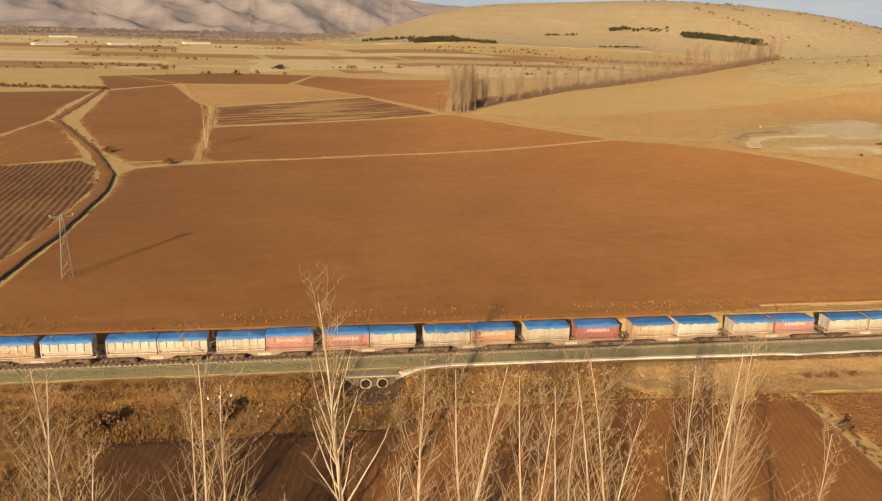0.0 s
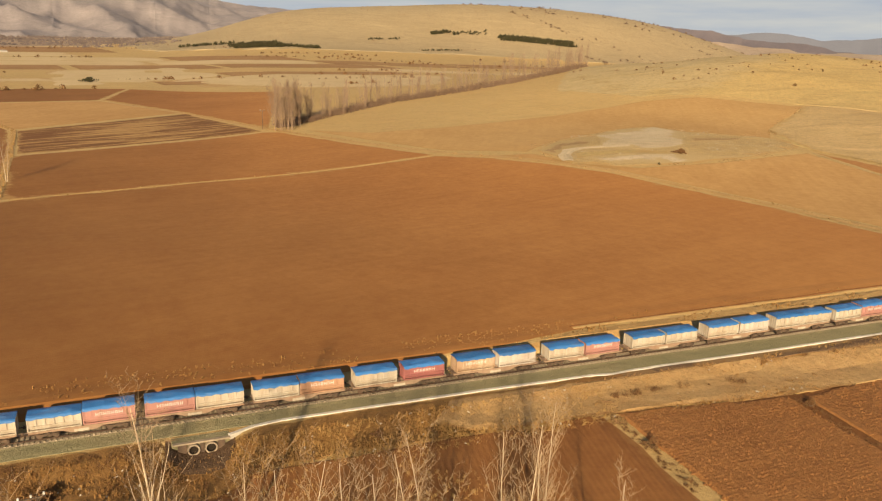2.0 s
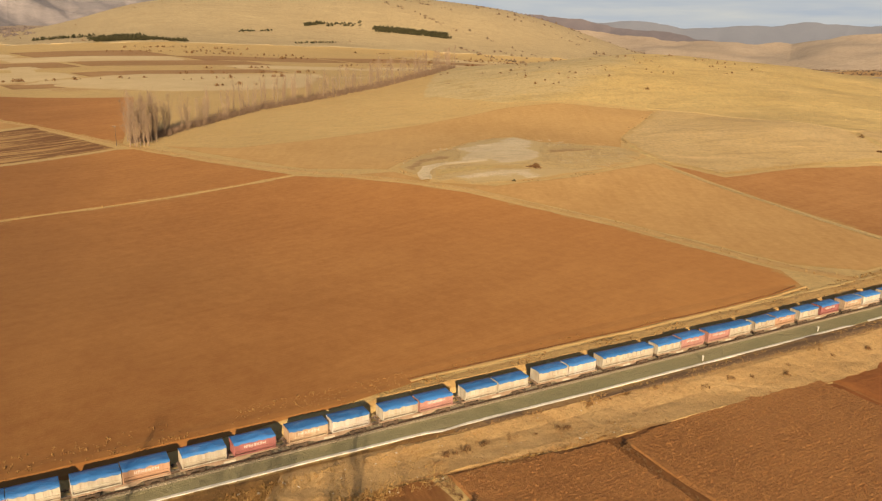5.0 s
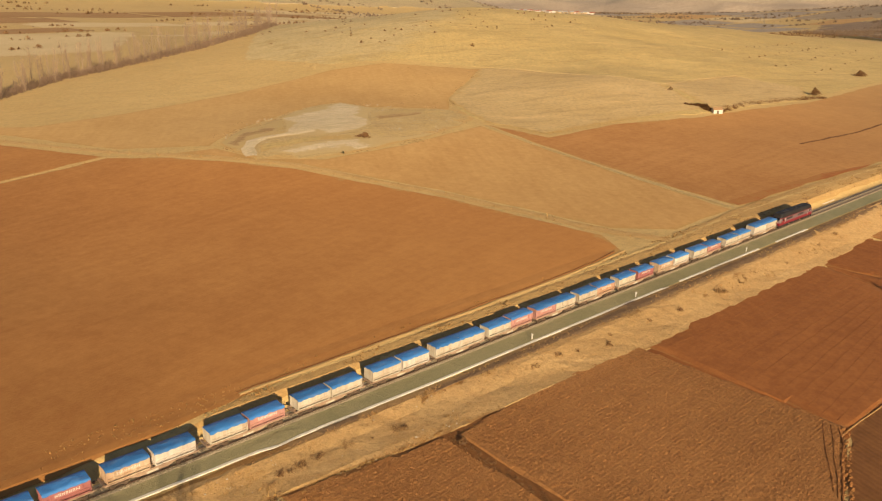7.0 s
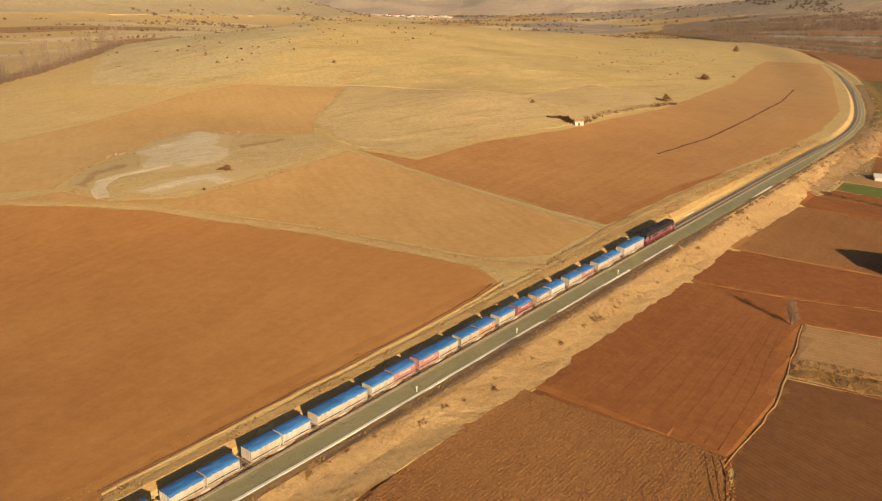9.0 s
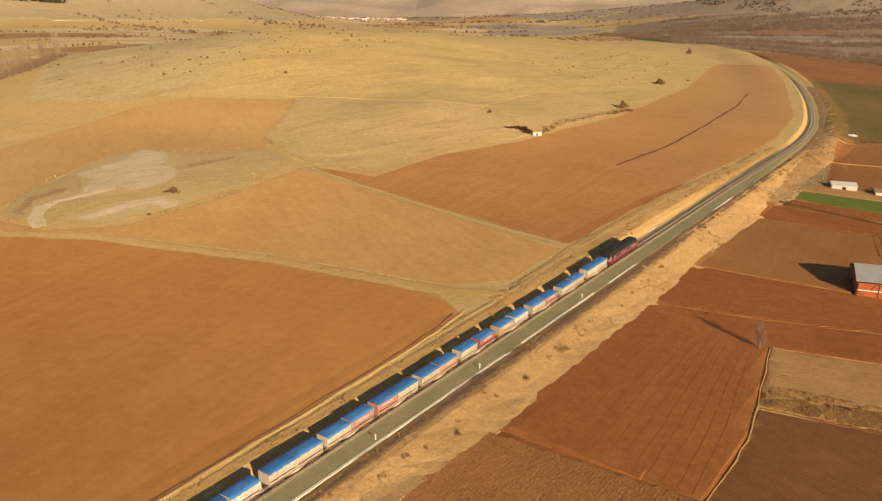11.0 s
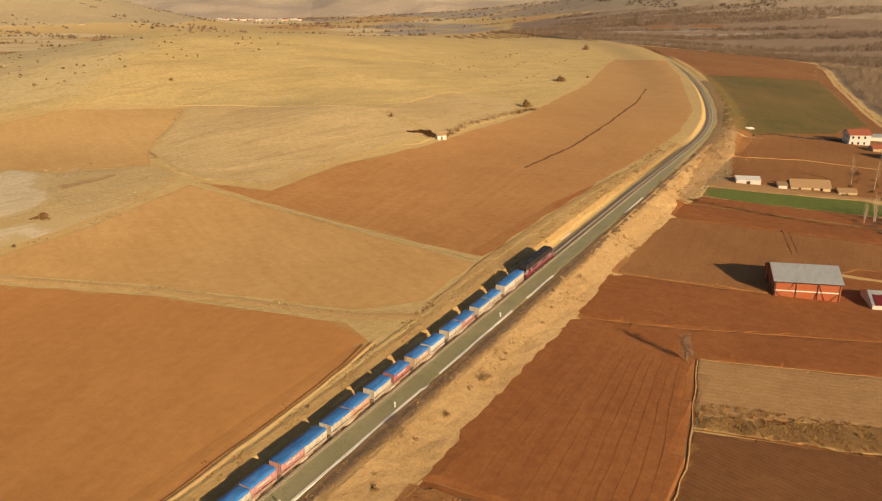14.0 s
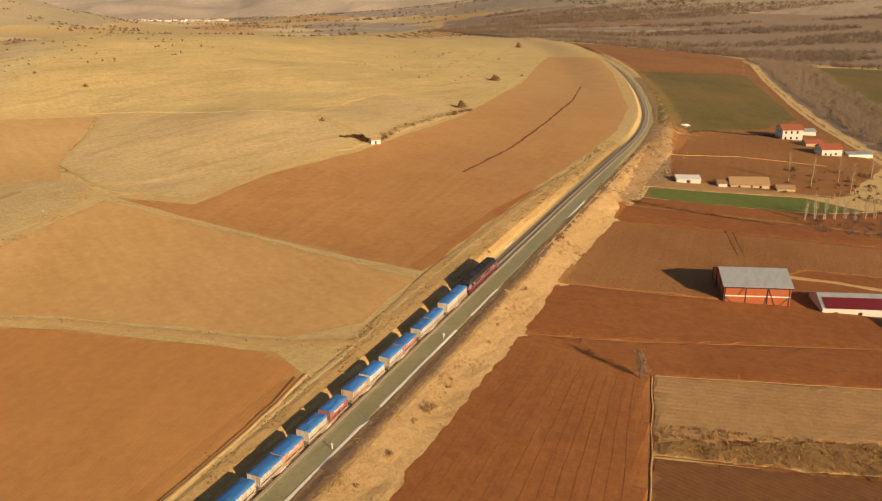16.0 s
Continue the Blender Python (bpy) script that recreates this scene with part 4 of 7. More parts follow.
drape("field_valley", [(764, 64), (845, 95), (960, 160), (1050, 230), (1110, 46), (1055, -5), (843, -22)], M["russet"], "red-brown valley field", 0.45, 5.0, tuck=0.15)
drape("field_headland", [(216.2, -18), (226, -45.4), (250, -97.4), (264.5, -140), (242.4, -140), (227.6, -95), (210.2, -49.6)], M["red"], "red-brown headland behind a lone tree", 0.28, 3.5, 0.22)
drape("field_garden", [(341, -18.0), (355.4, -20.6), (360.8, -52), (369.4, -85), (382, -101), (378, -140), (358, -140), (350.5, -73)], M["red"], "narrow red-brown field beside green wheat", 0.28, 3.5, 0.22)
drape("yard_ground", [(374, -19), (396, -24.5), (388.5, -27), (394.4, -60), (400, -91), (391.6, -77), (378.6, -40)], M["stubble"], "trodden brown ground round the old farm", 0.30, 3.0, 0.4)
drape("rocky_slope", [(1750, -900), (1700, -200), (1790, 320), (2050, 900), (3300, 1100), (3500, -1400)], M["hillside"], "bare brown slope across the valley", 1.5, 50, 12.0, 0.0, "hillside", 4.0)
drape("woodland_floor", [(1085, -15), (1112, 60), (1080, 225), (1200, 330), (1400, 545), (1800, 700), (2000, 420), (1760, -200), (1650, -800), (1100, -800), (1130, -330)], M["wood_floor"], "brown floor of leafless woods", 0.3, 40, 6.0, 0.0, "woodland")
drape("river_bank", [(1045, -8), (966, -26), (815, -46), (667, -73), (582, -92), (482, -120), (440, -150), (440, -280), (620, -210), (700, -110), (830, -90), (1010, -66), (1085, -30)], M["wood_floor"], "brown floor of the river thicket", 0.2, 12, 2.0, 0.0, "woodland")
drape("field_beyond_trees", [(640, -105), (830, -85), (1010, -60), (1080, -120), (1120, -330), (700, -330)], M["olive"], "dull olive field beyond the river trees", 0.3, 30)
drape("field_far_bank", [(900, -340), (1130, -335), (1300, -500), (1100, -700), (800, -600)], M["ochre"], "ochre field across the valley", 0.3, 40)
rng = random.Random(17)
for d in range(1130, 2150, 62):
    q = rng.uniform(-560, -380)
    while q < 420:
        w = rng.uniform(120, 330)
        at = [(41 + 0.88 * a - 0.47 * b, -76 + 0.47 * a + 0.88 * b) for a, b in ((d, q), (d + 12, q + w), (d + 48, q + w - 14), (d + 36, q - 14))]
        if all(x > 1090 and y < float(rail_y(x)) - 45 for x, y in at) and rng.random() < 0.62:
            key = rng.choice(("umber", "stubble", "rise", "hillside", "sienna", "hillside", "rise"))
            drape("field_between_woods", at, M[key], {"umber": "dark ploughed strip between river woods", "stubble": "tan stubble strip between river woods", "sienna": "brown ploughed strip between river woods"}.get(key, "dull grassy strip between river woods"), 0.7, 40, 3.0)
        q += w + rng.uniform(10, 60)
drape("field_stubble", [(210, -50), (227.3, -95), (242, -140), (217, -140), (204, -94), (184.4, -54.6)], M["stubble"], "pale stubble patch", 0.15, 3, 0.5, 0.15)
drape("scrub_strip", [(184, -54.6), (203.6, -94), (216.6, -140), (202, -140), (191, -93), (179, -55)], M["verge"], "weedy strip with dead grass", 0.15, 3, 0.6, 0.4, "scrub")
for k, w in enumerate((0.35, 0.2, 0.22)):
    ribbon("wheel_rut", [(119 + k, -65.2 + 1.1 * k), (130, -60.2 + 1.2 * k), (139.5 - 0.3 * k, -55.6 + 1.2 * k)], w, M["rut"], "dark wheel rut at the field's edge", 0.42, 0.5)
drape("field_lower", [(178.6, -55.4), (190.6, -93), (201.6, -140), (130, -140), (118, -66.2), (141, -56.7), (166, -56.9)], M["umber"], "brown field beside a grassy line", 0.12, 3.5)
ribbon("field_line", [(137, -57), (165, -57), (180, -54.8), (209.6, -49.6)], 0.35, M["stubble"], "thin grassy line between fields")
ribbon("field_line", [(216.2, -17.4), (226, -45.2), (250, -97.2), (264, -140)], 0.35, M["russet"], "thin pale line between fields")
ribbon("field_line", [(210.3, -50), (227.5, -95), (241, -135)], 0.3, M["stubble"], "thin pale line between fields")
ribbon("field_line", [(251.5, -15.5), (262, -58)], 0.35, M["russet"], "thin pale line between fields")
ribbon("field_line", [(284, -17.5), (290, -40), (296, -62)], 0.7, M["stubble"], "thin pale line between fields")
ribbon("field_line", [(341, -14), (350, -73), (357.5, -125)], 2.0, M["verge"], "weedy line between fields")
for k in range(13):
    y0, y1 = -54.5 + 2.75 * k, -47.0 + 2.0 * k
    ribbon("wheel_line", [(142 + k * 0.3, y0), (160, y0 + 1.5 - 0.1 * k), (180, (y0 + y1) / 2 + 0.6), (197, y1 - 0.6 + 0.1 * k), (204 + 0.4 * k, y1 + 0.1)], 0.09, M["groove"], "faint dark wheel line in the drilled field", 0.315, 0.25)
for k in (0.0, 2.2):
    ribbon("wheel_rut", [(301 + k * 0.3, -62 + k), (317, -58.2 + k), (327, -56.2 + k)], 0.4, M["umber"], "dark wheel rut across the rough field", 0.40, 0.3)
ribbon("field_line", [(437, -16), (454.4, -47.4), (458.3, -86.6)], 0.8, M["ember"], "pale line across the reddish field", 0.62)
ribbon("yard_track", [(288, -68), (291, -75), (292.4, -83.4), (293, -92), (296, -130)], 2.4, M["dirt"], "pale farm yard track")
ribbon("valley_lane", [(1045, 0), (966, -20), (815, -40), (667, -66), (582, -84), (482, -112), (440, -140)], 3.4, M["dirt"], "pale lane along the river trees")

# ---- railway ----
ALONG = list(np.arange(-130, 640, 4.0)) + list(np.arange(640, 1180, 6.0))


def rail_frame(x):
    """Place and heading of the line at x."""
    y, slope = float(rail_y(x)), float(rail_y(x + 0.5) - rail_y(x - 0.5))
    return Vector((x, y, float(rail_z(x)))), math.atan(slope)


def strip(outline, xs=ALONG):
    """Vertices and faces of a cross section (offset to the north, height) carried along the line."""
    verts, faces, k = [], [], len(outline)
    for i, x in enumerate(xs):
        p, a = rail_frame(x)
        for o, z in outline:
            verts.append((p.x - math.sin(a) * o, p.y + math.cos(a) * o, p.z + z))
        if i:
            b = k * (i - 1)
            faces += [(b + j, b + k + j, b + k + j + 1, b + j + 1) for j in range(k - 1)]
    return verts, [f[::-1] for f in faces]


verts, faces = strip([(-6.0, -1.1), (-5.45, -0.50), (-3.6, -0.42), (-2.0, -0.37), (-1.4, -0.285)])
for i in range(0, len(verts), 5):
    near = 1.15 * (1 - float(ease(30, 90, verts[i][0]))) + 2.7 * float(ease(330, 440, verts[i][0]))
    tight = float(ease(330, 440, verts[i][0]))
    for j, k in ((0, near), (1, near), (2, 1.5 * tight), (3, 0.25 * tight)):
        x, y, z = verts[i + j]
        verts[i + j] = (x, y + k, z)
tagged(part("gravel_formation", (verts, faces), M["gravel"]),
       "greenish gravel shoulder wide enough for a second line", "railway bed", kind="structure")
tagged(part("ballast_bed", strip([(-1.46, -0.29), (-1.40, -0.27), (1.75, -0.27), (2.5, -0.62)]), M["ballast"]),
       "dark stone ballast under the track", "ballast", kind="structure")
track = empty("railway_track", label="single railway track on pale concrete sleepers", category="railway track", kind="structure")
for side in (-0.7525, 0.7525):
    part("rail", strip([(side - 0.07, -0.17), (side - 0.03, -0.14), (side - 0.036, 0.0), (side + 0.036, 0.0), (side + 0.03, -0.14), (side + 0.07, -0.17)]), M["rail"], track, "rusty steel rail")


def sleeper_mesh():
    bm = boxes((-0.13, 0.13, -1.28, 1.28, -0.32, -0.165))
    for v in bm.verts:
        if v.co.z > -0.2:
            v.co.x *= 0.78
            v.co.z -= 0.03 if abs(v.co.y) < 0.5 else 0.0
    me = bpy.data.meshes.new("sleeper")
    bm.to_mesh(me)
    bm.free()
    me.materials.append(M["sleeper"])
    return me


SLEEPER = sleeper_mesh()
for i in range(300):
    p, a = rail_frame(-45 + i * 0.62)
    ob = new("sleeper", SLEEPER)
    ob.matrix_basis = Matrix.Translation(p) @ Matrix.Rotation(a + random.uniform(-0.01, 0.01), 4, "Z")
    ob.parent = track
verts, faces = [], []
for x in list(np.arange(-120, -45.3, 0.62)) + list(np.arange(141, 640, 0.62)):
    p, a = rail_frame(x)
    m = Matrix.Translation(p) @ Matrix.Rotation(a, 4, "Z")
    o = len(verts)
    verts += [m @ Vector((i * 0.12, j * 1.28, k)) for k in (-0.32, -0.165) for i, j in ((-1, -1), (1, -1), (1, 1), (-1, 1))]
    faces += [(o + 4, o + 5, o + 6, o + 7), (o, o + 1, o + 5, o + 4), (o + 1, o + 2, o + 6, o + 5), (o + 2, o + 3, o + 7, o + 6), (o + 3, o, o + 4, o + 7)]
tagged(part("sleeper_run", ([tuple(v) for v in verts], faces), M["sleeper"], track), "far run of concrete sleepers", kind="stuff")

# the white kerb of the side channel, in lengths, with the breaks that show
channel = empty("drain_channel", label="white concrete drain kerb along the gravel shoulder", category="drain", kind="structure")
CHANNEL = [(4.2, -6.2), (7.5, -4.8), (11, -4.25), (40, -4.45), (58, -4.85), (61, -5.5), (65, -5.1), (90, -5.45), (160, -5.55), (163, -6.3)]


def kerb(points, width=0.55, high=0.42, base=-1.0):
    for (x0, y0), (x1, y1) in zip(points, points[1:]):
        length = math.hypot(x1 - x0, y1 - y0)
        k = max(1, round(length / 3.0))
        for i in range(k):
            a, b = Vector((x0, y0)).lerp(Vector((x1, y1)), i / k), Vector((x0, y0)).lerp(Vector((x1, y1)), (i + 1) / k)
            d = (b - a).length / 2 - 0.01
            p, turn = rail_frame((a.x + b.x) / 2)
            q = (a + b) / 2
            ob = part("kerb_stone", boxes((-d, d, -width / 2, width / 2, base, -1.0 + 0.62 + random.uniform(-0.03, 0.03)), bevel=0.03), M["concrete"], channel)
            ob.matrix_basis = Matrix.Translation((q.x, q.y + p.y, p.z)) @ Matrix.Rotation(turn + math.atan2(b.y - a.y, b.x - a.x), 4, "Z")


kerb(CHANNEL)
kerb([(168, -5.5), (186, -5.5), (205, -5.5)])
kerb([(214, -5.6), (232, -5.6)])
kerb([(262, 3.6), (270, 3.5)])
kerb([(300, -5.6), (322, -5.6)])

culvert = empty("culvert", pose(0.6, -6.6, -1.5), label="concrete culvert head with two round pipes", category="culvert", kind="structure")
bm = boxes((-3.2, 3.7, -0.1, 0.4, 0.78, 1.0), bevel=0.04)
part("headwall_cap", bm, M["sleeper"], culvert)
for cx in (-0.75, 1.35):
    bm = bmesh.new()
    n = 20
    for y, r in ((-0.35, 0.75), (-0.35, 0.58), (0.28, 0.58)):
        for i in range(n):
            bm.verts.new((cx + r * math.cos(i * 2 * math.pi / n), y, r * math.sin(i * 2 * math.pi / n) + 0.05))
    for i in range(n):
        bm.verts.new((cx + 0.75 * math.cos(i * 2 * math.pi / n), 0.6, 0.75 * math.sin(i * 2 * math.pi / n) + 0.05))
    bm.verts.ensure_lookup_table()
    for a, b in ((0, 1), (1, 2), (3, 0)):
        for i in range(n):
            j = (i + 1) % n
            bm.faces.new([bm.verts[q] for q in (a * n + i, a * n + j, b * n + j, b * n + i)])
    part("pipe", bm, M["sleeper"], culvert)
    # black liner and plug added so the pipe mouth reads as a dark hole
    bore = bmesh.new()
    bmesh.ops.create_cone(bore, cap_ends=False, segments=n, radius1=0.56, radius2=0.56, depth=0.5, matrix=Matrix.Translation((cx, 0.0, 0.05)) @ Matrix.Rotation(radians(90), 4, "X"))
    box(bore, cx - 0.52, cx + 0.52, 0.18, 0.26, -0.5, 0.6)
    part("pipe_lining", bore, M["bore_black"], culvert, "black surface painted for the shade inside the pipe")
part("backfill", boxes((-3.3, 3.7, 0.32, 1.8, -0.8, 0.98), bevel=0.05), M["gravel"], culvert, "gravel fill behind the headwall")
part("headwall", boxes((-2.6, -1.55, 0.0, 0.3, -0.8, 0.75), (0.05, 0.55, 0.0, 0.3, -0.8, 0.75), (2.15, 3.0, 0.0, 0.3, -0.8, 0.75)), M["under"], culvert)


drape("culvert_pool", [(-3.4, -5.3), (5.0, -5.3), (4.8, -8.5), (3.0, -11), (-1.8, -11), (-3.6, -8.5)], M["mud"], "dark hollow below the culvert", 0.27, 1.0, 0.2, 0.1, "hollow")


def marker_post(x):
    thing = empty("marker_post", pose(x, -4.6, -0.45), label="small white railway marker post", category="post", group="marker posts")
    part("post", boxes((-0.09, 0.09, -0.09, 0.09, -0.1, 1.0), bevel=0.02), M["white"], thing)
    part("plate", boxes((-0.05, 0.05, -0.22, 0.22, 0.75, 1.12), bevel=0.015), M["white"], thing)


for x in (118, 152, 200):
    marker_post(x)

# ---- train ----
RUN = dict(wheel=0.46)


def wheelset(parent, x, z=0.46):
    bm = bmesh.new()
    for y in (-0.75, 0.75):
        rod(bm, (x, y - 0.065, z), (x, y + 0.065, z), RUN["wheel"], n=18)
    rod(bm, (x, -0.75, z), (x, 0.75, z), 0.09, n=8)
    return part("wheelset", bm, M["under"], parent)


def bogie(parent, x, gap=1.8):
    bm = bmesh.new()
    for y in (-1.02, 1.02):
        prism(bm, [(y - 0.07, 0.38), (y + 0.07, 0.38), (y + 0.07, 0.66), (y - 0.07, 0.66)], x - gap / 2 - 0.3, x + gap / 2 + 0.3)
        for s in (-1, 1):
            box(bm, x + s * gap / 2 - 0.17, x + s * gap / 2 + 0.17, y - 0.13, y + 0.13, 0.33, 0.72)
        box(bm, x - 0.3, x + 0.3, y - 0.12, y + 0.12, 0.45, 0.82)
    box(bm, x - 0.25, x + 0.25, -1.0, 1.0, 0.5, 0.84)
    b = part("bogie", bm, M["under"], parent)
    for s in (-1, 1):
        wheelset(b, x + s * gap / 2)
    return b


def flat_wagon(length):
    """A container flat wagon, its middle at the origin, rail top at zero."""
    h = length / 2 - 0.62
    thing = empty("flat_wagon", label="rust-stained container flat wagon on the rails", category="rail wagon", group="wagons of the train")
    bm = boxes((-h, h, -1.22, -1.04, 0.92, 1.16), (-h, h, 1.04, 1.22, 0.92, 1.16), (-h, -h + 0.25, -1.04, 1.04, 0.9, 1.16), (h - 0.25, h, -1.04, 1.04, 0.9, 1.16),
               (-h, h, -0.22, 0.22, 0.86, 1.12))
    for i in range(7):
        x = -h + 0.9 + i * (2 * h - 1.8) / 6
        box(bm, x - 0.09, x + 0.09, -1.04, 1.04, 0.94, 1.13)
    part("underframe", bm, M["chassis"], thing)
    for y in (-1.13, 1.13):
        bm = bmesh.new()
        s = h - 3.6
        for sg in (-1, 1):
            v = [bm.verts.new(c) for c in ((-s, y - 0.05 * sg, 0.92), (s, y - 0.05 * sg, 0.92), (s - 1.1, y - 0.05 * sg, 0.52), (-s + 1.1, y - 0.05 * sg, 0.52))]
            bm.faces.new(v if sg > 0 else v[::-1])
        part("sole_bar", bm, M["chassis"], thing)
    part("side_box", boxes((-1.0, 0.7, -1.24, -0.8, 0.5, 0.86), bevel=0.02), M["cream"], thing, "pale equipment box")
    part("brake_tank", rods(((-0.8, 0.45, 0.68), (1.0, 0.45, 0.68), 0.19), n=10), M["under"], thing)
    for x in (-h + 2.1, h - 2.1):
        bogie(thing, x)
    for sx in (-1, 1):
        for y in (-0.875, 0.875):
            bm = bmesh.new()
            rod(bm, (sx * h, y, 1.02), (sx * (h + 0.5), y, 1.02), 0.09, n=8)
            rod(bm, (sx * (h + 0.5), y, 1.02), (sx * (h + 0.6), y, 1.02), 0.23, n=12)
            part("buffer", bm, M["under"], thing)
    for sx in (-1, 1):
        part("end_platform", boxes((sx * h - 0.1, sx * h + 0.1, -1.1, 1.1, 1.16, 1.22)), M["chassis"], thing)
    part("handbrake", rods(((h - 0.06, -0.85, 1.2), (h - 0.06, -0.85, 2.0), 0.03), ((h - 0.06, -0.4, 1.2), (h - 0.06, -0.4, 2.0), 0.03), ((h - 0.06, -0.85, 2.0), (h - 0.06, -0.4, 2.0), 0.03)), M["chassis"], thing)
    return thing


def bulk_container(key, high, label, mark=0):
    """An open-top ribbed box under a blue tarpaulin; floor at zero, middle at the origin."""
    L, Wd = 3.03, 1.25
    thing = empty("bulk_container", label=label, category="container", group="containers of the train")
    mat = M[key]
    # the walls lean out a little and the foot is tucked in
    part("body", prism(bmesh.new(), [(-Wd + 0.34, 0.12), (Wd - 0.34, 0.12), (Wd - 0.13, 0.62), (Wd - 0.13, high), (-Wd + 0.13, high), (-Wd + 0.13, 0.62)], -L + 0.06, L - 0.06), mat, thing)
    part("foot_frame", boxes((-L, L, -Wd, -Wd + 0.14, 0.0, 0.15), (-L, L, Wd - 0.14, Wd, 0.0, 0.15), (-L, -L + 0.14, -Wd, Wd, 0.0, 0.15), (L - 0.14, L, -Wd, Wd, 0.0, 0.15)), mat, thing)
    part("top_rail", boxes((-L, L, -Wd, -Wd + 0.11, high - 0.14, high), (-L, L, Wd - 0.11, Wd, high - 0.14, high), (-L, -L + 0.11, -Wd, Wd, high - 0.14, high), (L - 0.11, L, -Wd, Wd, high - 0.14, high)), mat, thing)
    for sx in (-1, 1):
        for sy in (-1, 1):
            part("corner_post", boxes((min(sx * L, sx * (L - 0.15)), max(sx * L, sx * (L - 0.15)), min(sy * Wd, sy * (Wd - 0.15)), max(sy * Wd, sy * (Wd - 0.15)), 0.0, high)), mat, thing)
    for sy in (-1, 1):
        y0, y1 = sorted((sy * (Wd - 0.135), sy * Wd))
        for i in range(1, 6):
            x = -L + i * 2 * L / 6
            part("rib", boxes((x - 0.06, x + 0.06, y0, y1, 0.55, high - 0.14)), mat, thing)
        part("waist_rail", boxes((-L + 0.1, L - 0.1, y0 + 0.01, y1 + (0.012 if sy > 0 else -0.012) * sy, 0.62, 0.72)), mat, thing)
    for i in range(1, 5):
        y = -Wd + i * 2 * Wd / 5
        for sx in (-1, 1):
            x0, x1 = sorted((sx * (L - 0.06), sx * L))
            part("end_rib", boxes((x0, x1, y - 0.05, y + 0.05, 0.15, high - 0.14)), mat, thing)
    # sheet: heaped along the middle, hanging unevenly over the long sides
    nx, ny = 22, 10
    verts, faces = [], []
    for i in range(nx + 1):
        for j in range(ny + 1):
            u, v = i / nx * 2 - 1, j / ny * 2 - 1
            x, y = u * (L + 0.02), v * (Wd + 0.03)
            wave = noise.noise(Vector((x * 0.9 + mark * 7.1, y * 1.1, high * 3)))
            sag = noise.noise(Vector((x * 2.1, y * 2.0, mark * 3.3)))
            z = high + 0.06 + 0.20 * (1 - v * v) * (1 - u ** 4) + 0.12 * wave * (1 - v ** 4) + 0.035 * sag
            if abs(v) > 0.99:
                y = math.copysign(Wd + 0.05, v)
                z = high - 0.24 - 0.20 * noise.noise(Vector((x * 1.3, mark * 5.0 + v, 2.0))) - 0.05 * math.cos(x * 5.2)
            elif abs(v) > 0.79:
                y = math.copysign(Wd + 0.035, v)
                z = high + 0.05
            verts.append((x, y, z))
    for i in range(nx):
        for j in range(ny):
            o = i * (ny + 1) + j
            faces.append((o, o + ny + 1, o + ny + 2, o + 1))
    part("tarpaulin", (verts, faces), M["tarp"], thing, "creased blue tarpaulin tied over the top", smooth=True)
    # faded name on the long sides: plain strokes, and a round device
    if key in ("pink", "redbox", "rusty", "salmon"):
        for sy in (-1, 1):
            x = -1.55
            y0, y1 = sorted((sy * (Wd + 0.002), sy * (Wd + 0.012)))
            for k, w in enumerate((0.34, 0.30, 0.34, 0.28, 0.34, 0.30, 0.46)):
                top = 1.44 if k % 2 else 1.26
                bm = bmesh.new()
                ring = [(x, 1.02), (x + 0.09, 1.02), (x + 0.09, top - 0.09), (x + w - 0.09, top - 0.09), (x + w - 0.09, 1.02), (x + w, 1.02), (x + w, 1.44), (x + w - 0.09, 1.44), (x + w - 0.09, top), (x + 0.09, top), (x + 0.09, 1.44), (x, 1.44)]
                if k % 2:
                    ring = ring[:6] + [(x + w, 1.44), (x, 1.44)]
                a0, a1 = [bm.verts.new((px, y0, pz)) for px, pz in ring], [bm.verts.new((px, y1, pz)) for px, pz in ring]
                bm.faces.new(a0), bm.faces.new(a1[::-1])
                for q in range(len(ring)):
                    r = (q + 1) % len(ring)
                    bm.faces.new((a0[q], a0[r], a1[r], a1[q]))
                bmesh.ops.recalc_face_normals(bm, faces=bm.faces)
                part("marking", bm, M["lettering"], thing, "faded white painted stroke")
                x += w + 0.13
    return thing


LOOK = {"cream": "cream ribbed bulk container under a blue tarpaulin", "pale": "off-white ribbed bulk container under a blue tarpaulin",
        "pink": "faded pink bulk container under a blue tarpaulin", "redbox": "red bulk container with white strokes and blue tarpaulin",
        "rusty": "rust-streaked cream bulk container under a blue tarpaulin", "salmon": "salmon bulk container with white strokes and blue tarpaulin"}
# wagon by wagon behind the locomotive: length, gap between its boxes, rear box, front box
FORMATION = [(14.2, 0.05, ("pale", 2.20), ("cream", 2.20)), (14.9, 0.35, ("cream", 1.82), ("cream", 1.82)), (14.9, 0.35, ("cream", 1.85), ("pink", 1.85)),
             (14.9, 0.65, ("rusty", 1.95), ("pale", 1.95)), (15.0, 1.0, ("cream", 1.95), ("redbox", 1.95)), (13.6, 0.1, ("cream", 1.85), ("salmon", 1.95)),
             (13.4, 0.1, ("pink", 2.00), ("cream", 1.95)), (13.4, 0.1, ("cream", 1.85), ("pink", 2.05)), (13.4, 0.1, ("cream", 1.95), ("cream", 1.90)),
             (14.6, 0.4, ("cream", 1.95), ("pale", 1.95))]
FORMATION += FORMATION[1:9] + FORMATION[3:7]
LOCO_FRONT, LOCO_LENGTH = 244.0, 21.0
rear = LOCO_FRONT - LOCO_LENGTH
made_wagons, made_boxes = {}, {}
